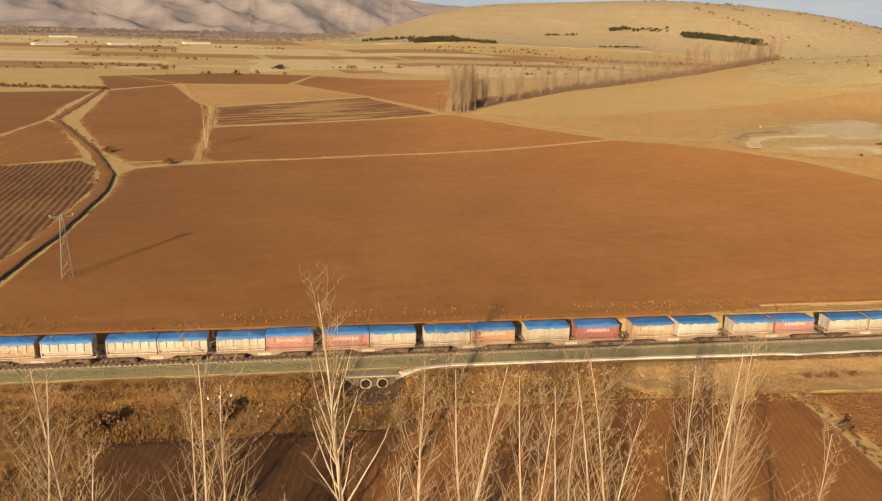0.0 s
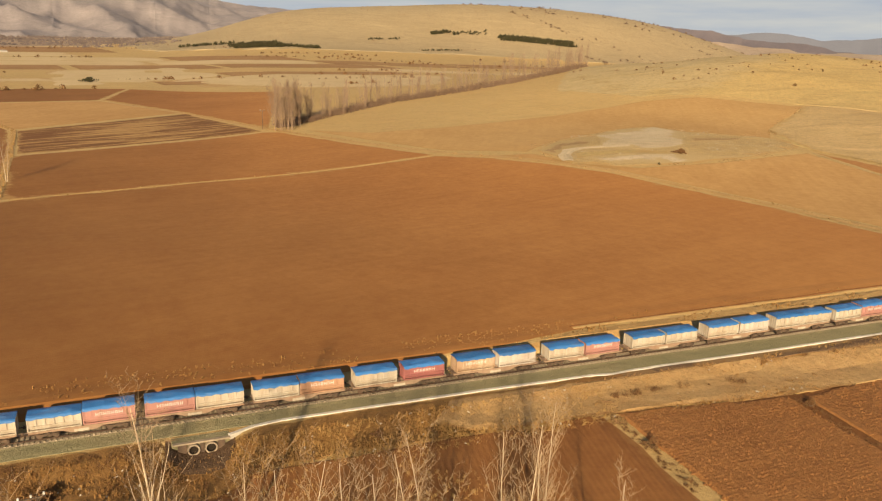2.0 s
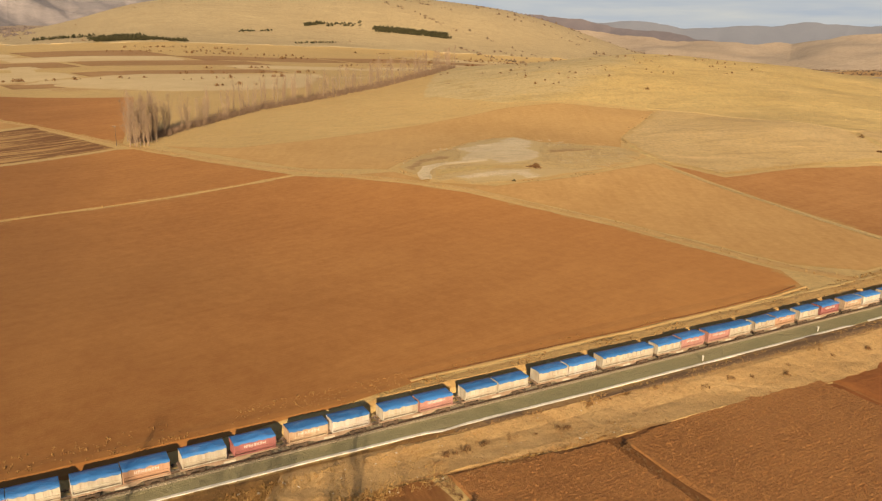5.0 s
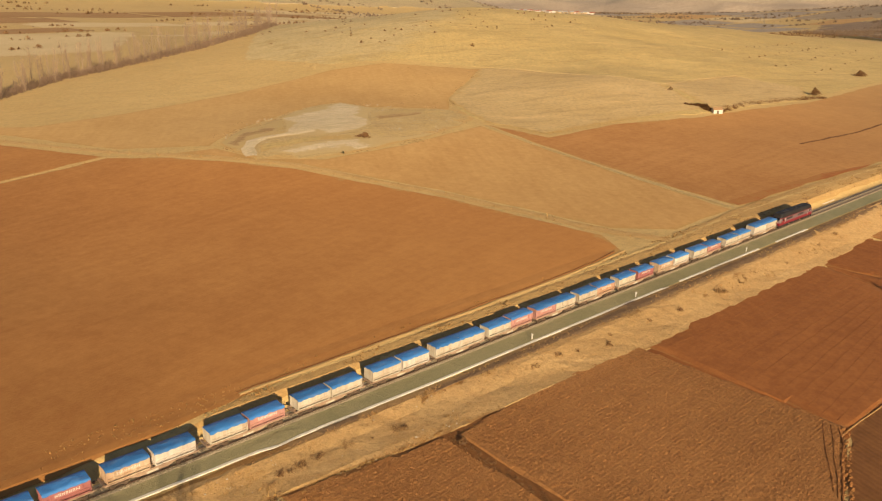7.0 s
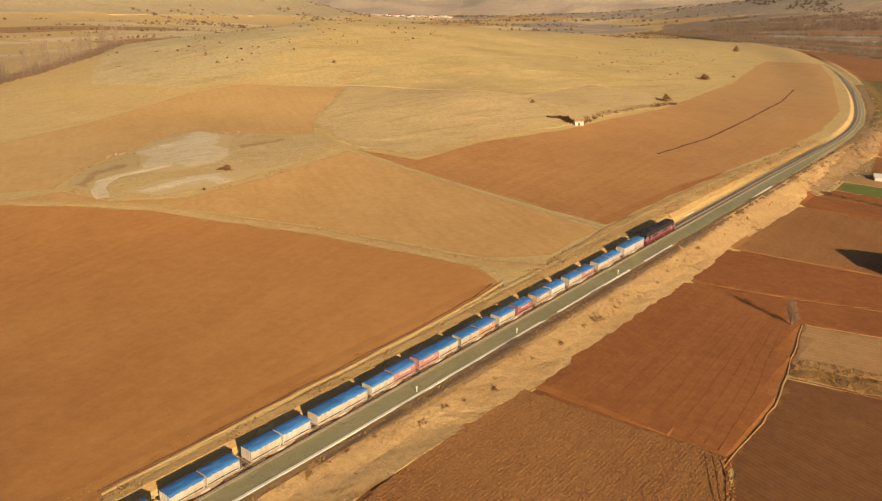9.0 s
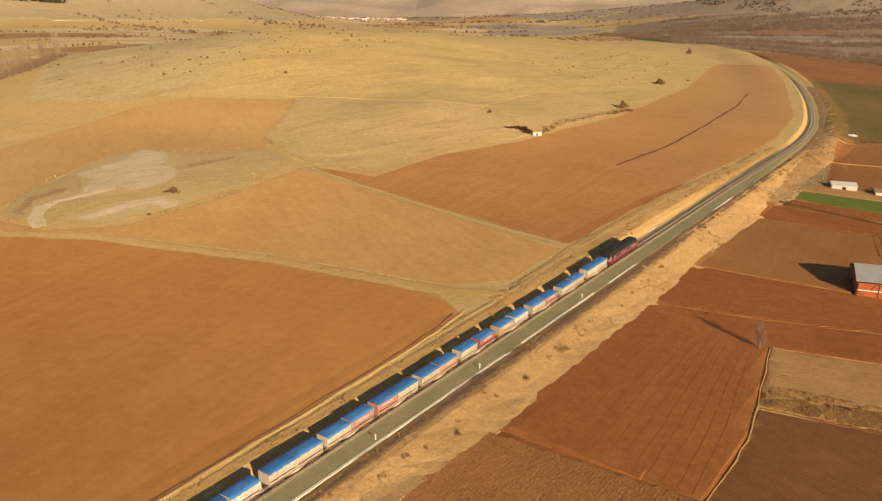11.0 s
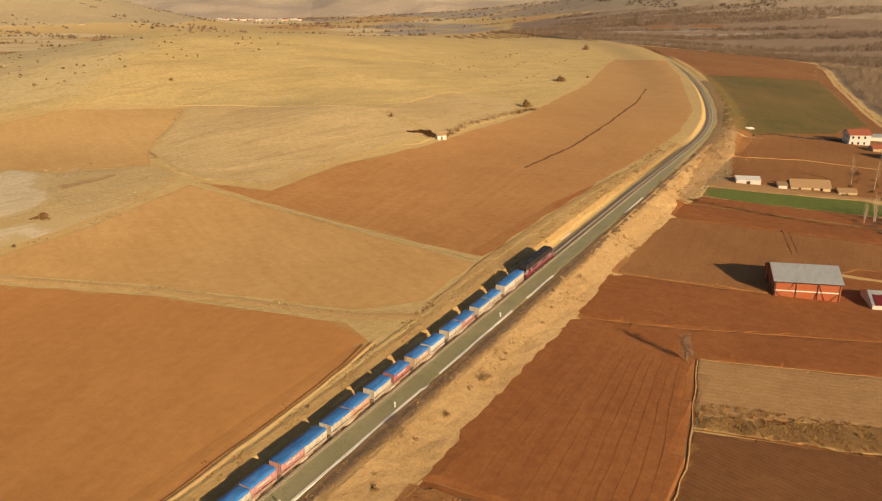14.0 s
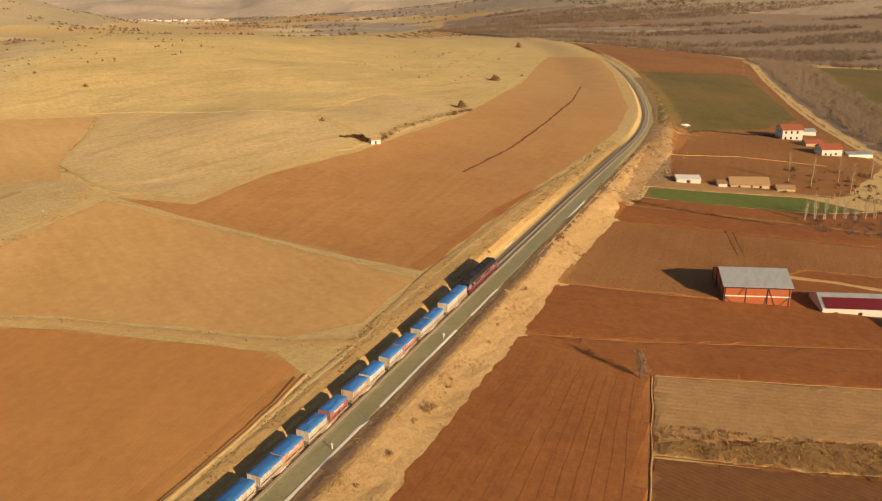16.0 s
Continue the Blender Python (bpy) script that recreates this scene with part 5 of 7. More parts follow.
for k, (length, gap, back, front) in enumerate(FORMATION):
    mid = rear - length / 2
    p, a = rail_frame(mid)
    at = Matrix.Translation((mid, p.y, 0))
    if length in made_wagons:
        copy_thing(made_wagons[length], at)
    else:
        made_wagons[length] = flat_wagon(length)
        made_wagons[length].matrix_basis = at
    for (key, high), x in ((back, mid - 3.04 - gap / 2), (front, mid + 3.04 + gap / 2)):
        at = pose(x, p.y, 1.225, 0, 0, 0 if k % 3 else 180)
        form = (key, high, k % 3)
        if form in made_boxes:
            copy_thing(made_boxes[form], at)
        else:
            made_boxes[form] = bulk_container(key, high, LOOK[key], k % 3)
            made_boxes[form].matrix_basis = at
    rear -= length


def locomotive():
    """Six-axle diesel with a cab at each end; front at +x, rail top at zero."""
    thing = empty("locomotive", label="grey and red diesel locomotive with a black roof", category="locomotive")
    h = LOCO_LENGTH / 2 - 0.65
    side = [(-1.42, 1.25), (1.42, 1.25), (1.45, 1.5), (1.42, 3.2), (1.25, 3.55), (-1.25, 3.55), (-1.42, 3.2), (-1.45, 1.5)]

    def hull(x0, x1, low, high, mat, name, grow=0.0, noses=True, label=""):
        """A slice of the body between two heights, with raked ends."""
        def wide(z):
            return (1.45 if z < 3.2 else 1.45 - max(0.0, z - 3.2) ** 1.6 * 0.34) + grow
        def end(z):
            return h + grow - (max(0.0, z - 2.15) * 0.62 if noses else 0.0)
        levels = np.linspace(low, high, 6)
        bm = bmesh.new()
        rings = []
        for z in levels:
            w, e0, e1 = wide(z), max(x0, -end(z)), min(x1, end(z))
            ch = 0.28
            ring = [(e0 + ch, -w), (e1 - ch, -w), (e1, -w + ch + 0.1), (e1, w - ch - 0.1), (e1 - ch, w), (e0 + ch, w), (e0, w - ch - 0.1), (e0, -w + ch + 0.1)]
            rings.append([bm.verts.new((x, y, z)) for x, y in ring])
        for r0, r1 in zip(rings, rings[1:]):
            for i in range(8):
                bm.faces.new((r0[i], r0[(i + 1) % 8], r1[(i + 1) % 8], r1[i]))
        bm.faces.new(rings[0][::-1])
        bm.faces.new(rings[-1])
        return part(name, bm, mat, thing, label)

    hull(-20, 20, 1.22, 1.8, M["loco_red"], "sill_band", 0.012, label="red band along the sill")
    hull(-20, 20, 1.8, 2.92, M["loco_grey"], "body", label="grey body side")
    hull(-20, 20, 2.92, 3.08, M["loco_red"], "eaves_band", 0.012, label="red band under the roof")
    hull(-20, 20, 3.08, 4.15, M["loco_roof"], "roof", 0.0, label="sooty black roof")
    part("frame", boxes((-h, h, -1.3, 1.3, 0.95, 1.22)), M["loco_red"], thing, "dark red frame")
    part("fuel_tank", boxes((-2.6, 2.6, -1.25, 1.25, 0.35, 0.95), bevel=0.12), M["loco_dark"], thing)
    for x in (-6.6, 6.6):
        bm = bmesh.new()
        for y in (-1.15, 1.15):
            box(bm, x - 2.5, x + 2.5, y - 0.09, y + 0.09, 0.42, 0.85)
            for s in (-1.85, 0, 1.85):
                box(bm, x + s - 0.2, x + s + 0.2, y - 0.14, y + 0.14, 0.32, 0.78)
        box(bm, x - 0.4, x + 0.4, -1.1, 1.1, 0.5, 0.95)
        b = part("bogie", bm, M["loco_dark"], thing)
        for s in (-1.85, 0, 1.85):
            wheelset(b, x + s, 0.5)
    for sy in (-1, 1):
        y0, y1 = sorted((sy * 1.43, sy * 1.475))
        part("grille", boxes((-6.0, -2.6, y0, y1, 2.2, 2.85)), M["loco_dark"], thing, "dark side grille")
        part("logo_panel", boxes((0.6, 1.5, y0, y1, 2.15, 2.75), (1.7, 3.8, y0, y1, 2.2, 2.85), (4.0, 4.5, y0, y1, 2.35, 2.7)), M["loco_dark"], thing, "dark painted device on the side")
        part("stripe", boxes((-8.9, -7.3, y0, y1, 1.75, 2.1), (-8.2, -7.0, y0, y1, 2.1, 2.45), (7.2, 8.8, y0, y1, 1.7, 1.95)), M["loco_red"], thing, "red slanting stripe")
        for x in (-8.6, 7.6):
            part("cab_window", boxes((x, x + 0.95, y0, y1, 2.35, 2.88), bevel=0.015), M["glass"], thing, "dark cab side window")
            part("cab_door", boxes((x + (1.25 if x < 0 else -1.0), x + (1.85 if x < 0 else -0.4), y0, y1 - 0.01 * (sy > 0) + 0.0, 1.6, 2.9), bevel=0.015), M["loco_grey"], thing)
        part("handrail", rods(((-7.0, sy * 1.53, 1.5), (-7.0, sy * 1.53, 2.9), 0.025), ((6.9, sy * 1.53, 1.5), (6.9, sy * 1.53, 2.9), 0.025)), M["white"], thing)
    for sx in (-1, 1):
        bm = bmesh.new()
        for y0, y1 in ((-1.05, -0.06), (0.06, 1.05)):
            q = [bm.verts.new((sx * (h + 0.03 - (z - 2.15) * 0.62), y, z)) for y, z in ((y0, 2.45), (y1, 2.45), (y1, 3.12), (y0, 3.12))]
            bm.faces.new(q if sx > 0 else q[::-1])
        part("windscreen", bm, M["glass"], thing, "dark raked windscreen")
        part("nose_band", boxes((min(sx * (h - 0.2), sx * (h + 0.03)), max(sx * (h - 0.2), sx * (h + 0.03)), -1.0, 1.0, 1.75, 2.12)), M["loco_red"], thing)
        for y in (-0.85, 0.85):
            part("headlight", rods(((sx * (h - 0.05), y, 1.92), (sx * (h + 0.07), y, 1.92), 0.13), n=12), M["white"], thing, "pale round headlight")
            bm = bmesh.new()
            rod(bm, (sx * h, y, 1.05), (sx * (h + 0.5), y, 1.05), 0.1, n=8)
            rod(bm, (sx * (h + 0.5), y, 1.05), (sx * (h + 0.62), y, 1.05), 0.25, n=12)
            part("buffer", bm, M["loco_dark"], thing)
        part("snow_plough", boxes((min(sx * (h - 0.1), sx * (h + 0.12)), max(sx * (h - 0.1), sx * (h + 0.12)), -1.3, 1.3, 0.28, 0.9)), M["loco_dark"], thing)
    part("roof_hatch", boxes((-6.5, -3.0, -0.75, 0.75, 4.12, 4.24), (-2.2, 0.4, -0.6, 0.6, 4.12, 4.22), (3.0, 6.2, -0.8, 0.8, 4.12, 4.26), bevel=0.03), M["loco_roof"], thing)
    for x in (-5.6, -3.9, 3.8, 5.4):
        part("roof_fan", rods(((x, 0, 4.15), (x, 0, 4.31), 0.55), n=16), M["loco_dark"], thing)
    part("exhaust", boxes((0.9, 1.6, -0.3, 0.3, 4.1, 4.4), bevel=0.03), M["loco_dark"], thing)
    return thing


p, a = rail_frame(LOCO_FRONT - LOCO_LENGTH / 2)
locomotive().matrix_basis = pose(LOCO_FRONT - LOCO_LENGTH / 2, p.y, 0)

# ---- buildings ----
def building(name, corner, along, length, depth, wall_high, rise, wall, roof, label, category="house", openings=(), overhang=0.35, mono=False, group="", extras=None):
    """A house with its front-left corner at corner; along: heading of its front in degrees. Openings: (side, along, width, sill, head, kind)."""
    z = min(float(height(*corner)), float(height(corner[0] + length * math.cos(radians(along)), corner[1] + length * math.sin(radians(along))))) - 0.2
    thing = empty(name, Matrix.Translation((*corner, z)) @ Matrix.Rotation(radians(along), 4, "Z"), label=label, category=category, group=group)
    t = 0.3
    sides = {"front": (Vector((0, 0, 0)), Vector((1, 0, 0)), Vector((0, 1, 0)), length), "back": (Vector((length, depth, 0)), Vector((-1, 0, 0)), Vector((0, -1, 0)), length),
             "left": (Vector((0, depth - t, 0)), Vector((0, -1, 0)), Vector((1, 0, 0)), depth - 2 * t), "right": (Vector((length, t, 0)), Vector((0, 1, 0)), Vector((-1, 0, 0)), depth - 2 * t)}
    for side, (o, u, v, run) in sides.items():
        bm = bmesh.new()
        holes = sorted([h for h in openings if h[0] == side], key=lambda h: h[1])
        cuts_x = sorted({0.0, run, *[h[1] for h in holes], *[h[1] + h[2] for h in holes]})
        cuts_z = sorted({0.0, wall_high, *[h[3] for h in holes], *[h[4] for h in holes]})
        for x0, x1 in zip(cuts_x, cuts_x[1:]):
            for z0, z1 in zip(cuts_z, cuts_z[1:]):
                mx, mz = (x0 + x1) / 2, (z0 + z1) / 2
                if any(h[1] < mx < h[1] + h[2] and h[3] < mz < h[4] for h in holes):
                    continue
                q = [o + u * x + v * d + Vector((0, 0, zz)) for x, d, zz in ((x0, 0, z0), (x1, 0, z0), (x1, t, z0), (x0, t, z0), (x0, 0, z1), (x1, 0, z1), (x1, t, z1), (x0, t, z1))]
                w = [bm.verts.new(c) for c in q]
                for f in ((0, 1, 5, 4), (1, 2, 6, 5), (2, 3, 7, 6), (3, 0, 4, 7), (4, 5, 6, 7), (3, 2, 1, 0)):
                    bm.faces.new([w[i] for i in f])
        bmesh.ops.remove_doubles(bm, verts=bm.verts, dist=0.001)
        bmesh.ops.recalc_face_normals(bm, faces=bm.faces)
        part("wall", bm, wall, thing)
        for h in holes:
            a, b = o + u * h[1] + v * 0.16, o + u * (h[1] + h[2]) + v * 0.16
            bm = bmesh.new()
            q = [bm.verts.new(c) for c in (a + Vector((0, 0, h[3])), b + Vector((0, 0, h[3])), b + Vector((0, 0, h[4])), a + Vector((0, 0, h[4])))]
            bm.faces.new(q)
            bmesh.ops.solidify(bm, geom=bm.faces[:], thickness=0.04)
            part("door" if h[5] == "door" else "window", bm, M["pole_wood"] if h[5] == "door" else M["glass"], thing, "dark wooden door" if h[5] == "door" else "dark window pane")
    e = overhang
    if mono:
        slopes = [((-e, -e, wall_high + 0.02), (length + e, -e, wall_high + 0.02), (length + e, depth + e, wall_high + rise), (-e, depth + e, wall_high + rise))]
    else:
        drop = rise * e / (depth / 2)
        slopes = [((-e, -e, wall_high - drop + 0.03), (length + e, -e, wall_high - drop + 0.03), (length + e, depth / 2, wall_high + rise), (-e, depth / 2, wall_high + rise)),
                  ((length + e, depth + e, wall_high - drop + 0.03), (-e, depth + e, wall_high - drop + 0.03), (-e, depth / 2, wall_high + rise), (length + e, depth / 2, wall_high + rise))]
        for x in (0.05, length - 0.05 - t):
            bm = bmesh.new()
            a = [bm.verts.new((x, y, zz)) for y, zz in ((0, wall_high), (depth, wall_high), (depth / 2, wall_high + rise - 0.05))]
            b = [bm.verts.new((x + t, y, zz)) for y, zz in ((0, wall_high), (depth, wall_high), (depth / 2, wall_high + rise - 0.05))]
            bm.faces.new(a), bm.faces.new(b[::-1])
            for i in range(3):
                bm.faces.new((a[i], b[i], b[(i + 1) % 3], a[(i + 1) % 3]))
            bmesh.ops.recalc_face_normals(bm, faces=bm.faces)
            part("gable", bm, wall, thing)
    for s in slopes:
        bm = bmesh.new()
        bm.faces.new([bm.verts.new(c) for c in s])
        bmesh.ops.recalc_face_normals(bm, faces=bm.faces)
        if bm.faces[:][0].normal.z < 0:
            bmesh.ops.reverse_faces(bm, faces=bm.faces)
        ex = bmesh.ops.extrude_face_region(bm, geom=bm.faces[:])
        for g in ex["geom"]:
            if isinstance(g, bmesh.types.BMVert):
                g.co.z += 0.10
        bmesh.ops.recalc_face_normals(bm, faces=bm.faces)
        part("roof", bm, roof, thing)
    if extras:
        extras(thing)
    return thing


def barn_extras(thing):
    """Concrete bands, dark posts and crossed braces that divide the brick front; a dark frame on the gable end."""
    part("ring_beam", boxes((0.1, 17.0, -0.06, 0.0, 2.75, 3.05)), M["concrete"], thing, "pale concrete beam")
    part("ring_beam", boxes((0.1, 17.0, -0.05, 0.0, 0.0, 0.28)), M["concrete"], thing, "pale concrete footing")
    part("plinth", boxes((0.1, 5.3, -0.09, -0.05, 0.0, 0.75)), M["plaster"], thing, "whitewashed plinth")
    for x in (0.15, 5.5, 11.1, 16.7):
        part("post", boxes((x, x + 0.22, -0.10, -0.06, 0.0, 5.6)), M["loco_dark"], thing, "dark steel post")
    for a, b in (((0.3, 2.6), (2.6, 0.5)), ((5.2, 5.4), (3.6, 3.2)), ((11.3, 5.3), (13.2, 0.6)), ((16.6, 2.7), (14.6, 0.5)), ((11.0, 3.0), (10.6, 0.5))):
        part("brace", rods(((a[0], -0.13, a[1]), (b[0], -0.13, b[1]), 0.06)), M["loco_dark"], thing, "dark diagonal brace")
    part("fascia", boxes((-0.4, 17.6, -0.50, -0.42, 5.28, 5.52)), M["loco_dark"], thing, "dark board under the eaves")
    for y in (0.6, 5.0, 9.4, 13.8):
        part("end_post", boxes((-0.16, -0.04, y, y + 0.16, 0.0, 5.4 + 2.2 * (1 - abs(y + 0.08 - 7.25) / 7.25))), M["loco_dark"], thing, "dark steel post")
    part("end_rail", rods(((-0.1, 0.6, 2.9), (-0.1, 13.9, 2.9), 0.07), ((-0.1, 0.7, 0.5), (-0.1, 5.0, 2.8), 0.05), ((-0.1, 9.5, 2.8), (-0.1, 13.8, 0.5), 0.05)), M["loco_dark"], thing, "dark rails on the gable end")


building("brick_barn", (261.8, -59.2), -72.2, 17.2, 14.5, 5.7, 2.6, M["brick"], M["sheet_roof"], "orange hollow-brick barn with a grey sheet roof", "barn",
         [("left", 3.5, 3.4, 0.0, 3.6, "door"), ("right", 2.0, 1.2, 1.2, 2.4, "window")], 0.45, extras=barn_extras)


long_shed = building("long_shed", (267.0, -83.6), -72.2, 26.0, 11.0, 3.0, 2.1, M["plaster"], M["sheet_roof"], "long white shed roofed in grey and dark red sheets", "shed",
         [("front", 3.0, 1.0, 1.0, 1.9, "window"), ("front", 9.0, 1.1, 0.0, 2.0, "door")], 0.3)
verts = [(x, y, 2.94 + (y + 0.3) * 2.1 / 5.5 + dz) for x in (0.6, 16.5) for y in (-0.34, 3.7) for dz in (0.10, 0.17)]
part("roof_sheet", (verts, [(1, 5, 7, 3), (0, 2, 6, 4), (0, 4, 5, 1), (2, 3, 7, 6), (0, 1, 3, 2), (4, 6, 7, 5)]), M["red_roof"], long_shed, "dark red roof sheets")
building("lean_to_shed", (262, -101.0), -71.5, 9.0, 5.0, 2.2, 0.7, M["plaster"], M["sheet_roof"], "low white lean-to with a grey roof", "shed", mono=True)
building("white_shed", (386.5, -28.5), -72, 9.8, 5.0, 2.3, 0.7, M["plaster"], M["white"], "small white shed beside the green field", "shed", [("front", 4.0, 1.6, 0.0, 1.9, "door")], 0.2, mono=True)
building("old_farmhouse", (392, -49.5), -72, 15.5, 8.0, 2.2, 2.4, M["tan"], M["old_tiles"], "old tan farmhouse with weathered tiles", "house",
         [("front", 3.0, 1.0, 0.8, 1.8, "window"), ("front", 8.0, 1.0, 0.0, 2.0, "door"), ("front", 11.5, 1.0, 0.8, 1.8, "window")])
building("ruined_outhouse", (389, -45.0), -72, 3.4, 4.0, 1.9, 0.6, M["plaster"], M["old_tiles"], "crumbling whitewashed outhouse beside a farmhouse", "shed", mono=True)
building("ruined_barn", (396, -67.5), -72, 7.0, 6.0, 1.6, 1.0, M["tan"], M["old_tiles"], "half-collapsed mud brick barn", "barn")
rows_of = [("front", x, 1.1, zz, zz + 1.3, "window") for x in (1.2, 4.2, 7.4) for zz in (1.0, 4.1)] + [("left", x, 1.0, zz, zz + 1.3, "window") for x in (2.0, 5.0) for zz in (1.0, 4.1)]
building("white_farmhouse", (519, -65.0), -66, 11.0, 9.5, 6.2, 2.2, M["plaster"], M["tiles"], "two-storey white farmhouse with a red tile roof", "house", rows_of, 0.5)
building("white_cottage", (484, -84.5), -66, 10.0, 8.5, 4.2, 2.0, M["plaster"], M["tiles"], "white cottage with a red tile roof", "house",
         [("front", 1.5, 1.0, 1.2, 2.3, "window"), ("front", 6.5, 1.0, 1.2, 2.3, "window"), ("front", 4.0, 1.0, 0.0, 2.1, "door")], 0.5)
building("tiled_outbuilding", (505, -77.0), -66, 9.0, 6.0, 2.6, 1.5, M["tan"], M["tiles"], "low tan outbuilding with red tiles", "shed")
building("grey_outbuilding", (540, -70.0), -66, 13.0, 7.0, 2.6, 1.2, M["plaster"], M["sheet_roof"], "white outbuilding with a grey roof", "shed")
building("yard_wall_shed", (490, -97.0), -66, 12.0, 4.0, 2.2, 0.6, M["concrete"], M["sheet_roof"], "low concrete shed beside the cottage", "shed", mono=True)
building("field_hut", (359.5, 101.0), -40, 4.4, 3.6, 2.4, 1.0, M["plaster"], M["old_tiles"], "tiny white field hut", "hut", [("front", 1.6, 0.9, 0.0, 1.9, "door")], 0.2)

rng = random.Random(3)
village = None
for i in range(64):
    q = i / 63
    x, y = 2340 - 190 * q + rng.uniform(-70, 50), 2130 - 510 * q + rng.uniform(-40, 40)
    if i < 3:
        b = building("village_house", (x, y), -40 + rng.uniform(-15, 15), rng.uniform(14, 18), 10, rng.uniform(4.5, 6.5), 2.4, M["plaster"] if i != 2 else M["tan"], M["tiles"] if i == 0 else M["white"] if i == 1 else M["sheet_roof"],
                     "white village house with a shallow roof", "house", [("front", 2.5, 1.4, 1.2, 2.8, "window"), ("front", 6.5, 1.4, 1.2, 2.8, "window")], group="houses of the far village")
        village = (village or []) + [b]
    else:
        copy_thing(village[i % 3], pose(x, y, float(height(x, y)) - 0.3, 0, 0, -40 + rng.uniform(-60, 60)))
first = building("white_greenhouse", (-405, 1180), 42, 50, 12, 2.8, 1.4, M["plaster"], M["plaster"], "long white greenhouse on the plain", "greenhouse", group="greenhouses on the plain")
for x, y, a in ((-318, 1265, 40), (-228, 1420, 35), (-520, 1650, 30)):
    copy_thing(first, pose(x, y, float(height(x, y)) - 0.2, 0, 0, a))


def covered_heap(at, turn):
    """A long low heap under a sheet that sags between its humps."""
    thing = empty("covered_heap", pose(*at, float(height(*at)) + 0.4, 0, 0, turn), label="low heap under a white plastic sheet at the field's edge", category="heap")
    verts, faces = [], []
    for i in range(17):
        u = i / 8 - 1
        for j in range(9):
            v = j / 4 - 1
            z = 1.3 * max(0.0, 1 - u ** 4) * max(0.0, 1 - v * v) * (0.85 + 0.15 * math.sin(u * 9)) + 0.06 * noise.noise(Vector((u * 4, v * 4, 1)))
            verts.append((u * 3.2, v * 1.5, z - 0.05))
    for i in range(16):
        faces += [(i * 9 + j, i * 9 + 9 + j, i * 9 + 10 + j, i * 9 + j + 1) for j in range(8)]
    part("sheet", (verts, faces), M["white"], thing, smooth=True)
    for x in (-1.8, 0.2, 2.0):
        part("weight", boxes((x - 0.25, x + 0.25, -1.5, -1.2, 0.05, 0.4), bevel=0.06), M["old_tiles"], thing, "brown block holding the sheet")


covered_heap((516, -13.5), -58)

# ---- poles and pylons ----
def lattice_pylon(name, at, high, label, arms=1, base=0.85, top=0.22, turn=20.0):
    z = float(height(*at))
    thing = empty(name, pose(*at, z - 0.1, 0, 0, turn), label=label, category="pylon")
    legs = [(sx, sy) for sx in (-1, 1) for sy in (-1, 1)]

    def at_height(h):
        return base + (top - base) * h / high
    for sx, sy in legs:
        part("leg", rods(((sx * base, sy * base, 0), (sx * top, sy * top, high), 0.055)), M["steel"], thing)
    k = max(5, int(high / 1.6))
    for i in range(k):
        h0, h1 = high * i / k, high * (i + 1) / k
        a, b = at_height(h0), at_height(h1)
        s = 1 if i % 2 else -1
        for q in range(4):
            (ax, ay), (bx, by) = [((-1, -1), (1, -1)), ((1, -1), (1, 1)), ((1, 1), (-1, 1)), ((-1, 1), (-1, -1))][q]
            if s < 0:
                (ax, ay), (bx, by) = (bx, by), (ax, ay)
            part("brace", rods(((ax * a, ay * a, h0), (bx * b, by * b, h1), 0.032), n=4), M["steel"], thing)
    for i in range(arms):
        h = high - 0.35 - i * high * 0.14
        w = 1.75 + 0.5 * i
        part("crossarm", boxes((-w, w, -0.09, 0.09, h - 0.09, h + 0.09)), M["steel"], thing)
        for x in (-w + 0.1, 0.0, w - 0.1):
            bm = bmesh.new()
            rod(bm, (x, 0, h + 0.09), (x, 0, h + 0.30), 0.035, n=6)
            rod(bm, (x, 0, h + 0.22), (x, 0, h + 0.42), 0.11, 0.07, n=10)
            part("insulator", bm, M["white"], thing, "pale porcelain insulator")
    part("footing", boxes((-1.1, 1.1, -1.1, 1.1, -0.2, 0.15)), M["concrete"], thing)
    return thing


lattice_pylon("lattice_pylon", (-45.8, 31.6), 10.7, "slim lattice power pylon in the ploughed field")
lattice_pylon("far_mast", (989, 112), 26.0, "tall lattice power mast beside the far line", 3, 2.0, 0.4)
lattice_pylon("far_mast", (1010, 420), 24.0, "tall lattice power mast on the far ridge", 3, 2.0, 0.4)


def wooden_pole(at, high, arm=2.4, turn=12.0, label="dark wooden power pole with a crossarm"):
    z = float(height(*at))
    thing = empty("wooden_pole", pose(*at, z - 0.3, 0, 0, turn), label=label, category="power pole")
    bm = bmesh.new()
    rod(bm, (0, 0, 0), (0, 0, high), 0.17, 0.11, n=10)
    part("pole", bm, M["pole_wood"], thing)
    part("crossarm", boxes((-arm / 2, arm / 2, -0.16, -0.04, high - 0.5, high - 0.36)), M["pole_wood"], thing)
    part("strut", rods(((-arm * 0.3, -0.1, high - 0.45), (0, -0.1, high - 1.3), 0.03), ((arm * 0.3, -0.1, high - 0.45), (0, -0.1, high - 1.3), 0.03)), M["steel"], thing)
    for x in (-arm / 2 + 0.12, 0.0, arm / 2 - 0.12):
        bm = bmesh.new()
        rod(bm, (x, -0.1, high - 0.36), (x, -0.1, high - 0.2), 0.03, n=6)
        rod(bm, (x, -0.1, high - 0.26), (x, -0.1, high - 0.02), 0.12, 0.08, n=10)
        part("insulator", bm, M["white"], thing, "white porcelain insulator")


wooden_pole((-15.6, -26.0), 9.5)
wooden_pole((56.5, 300.5), 10.0)

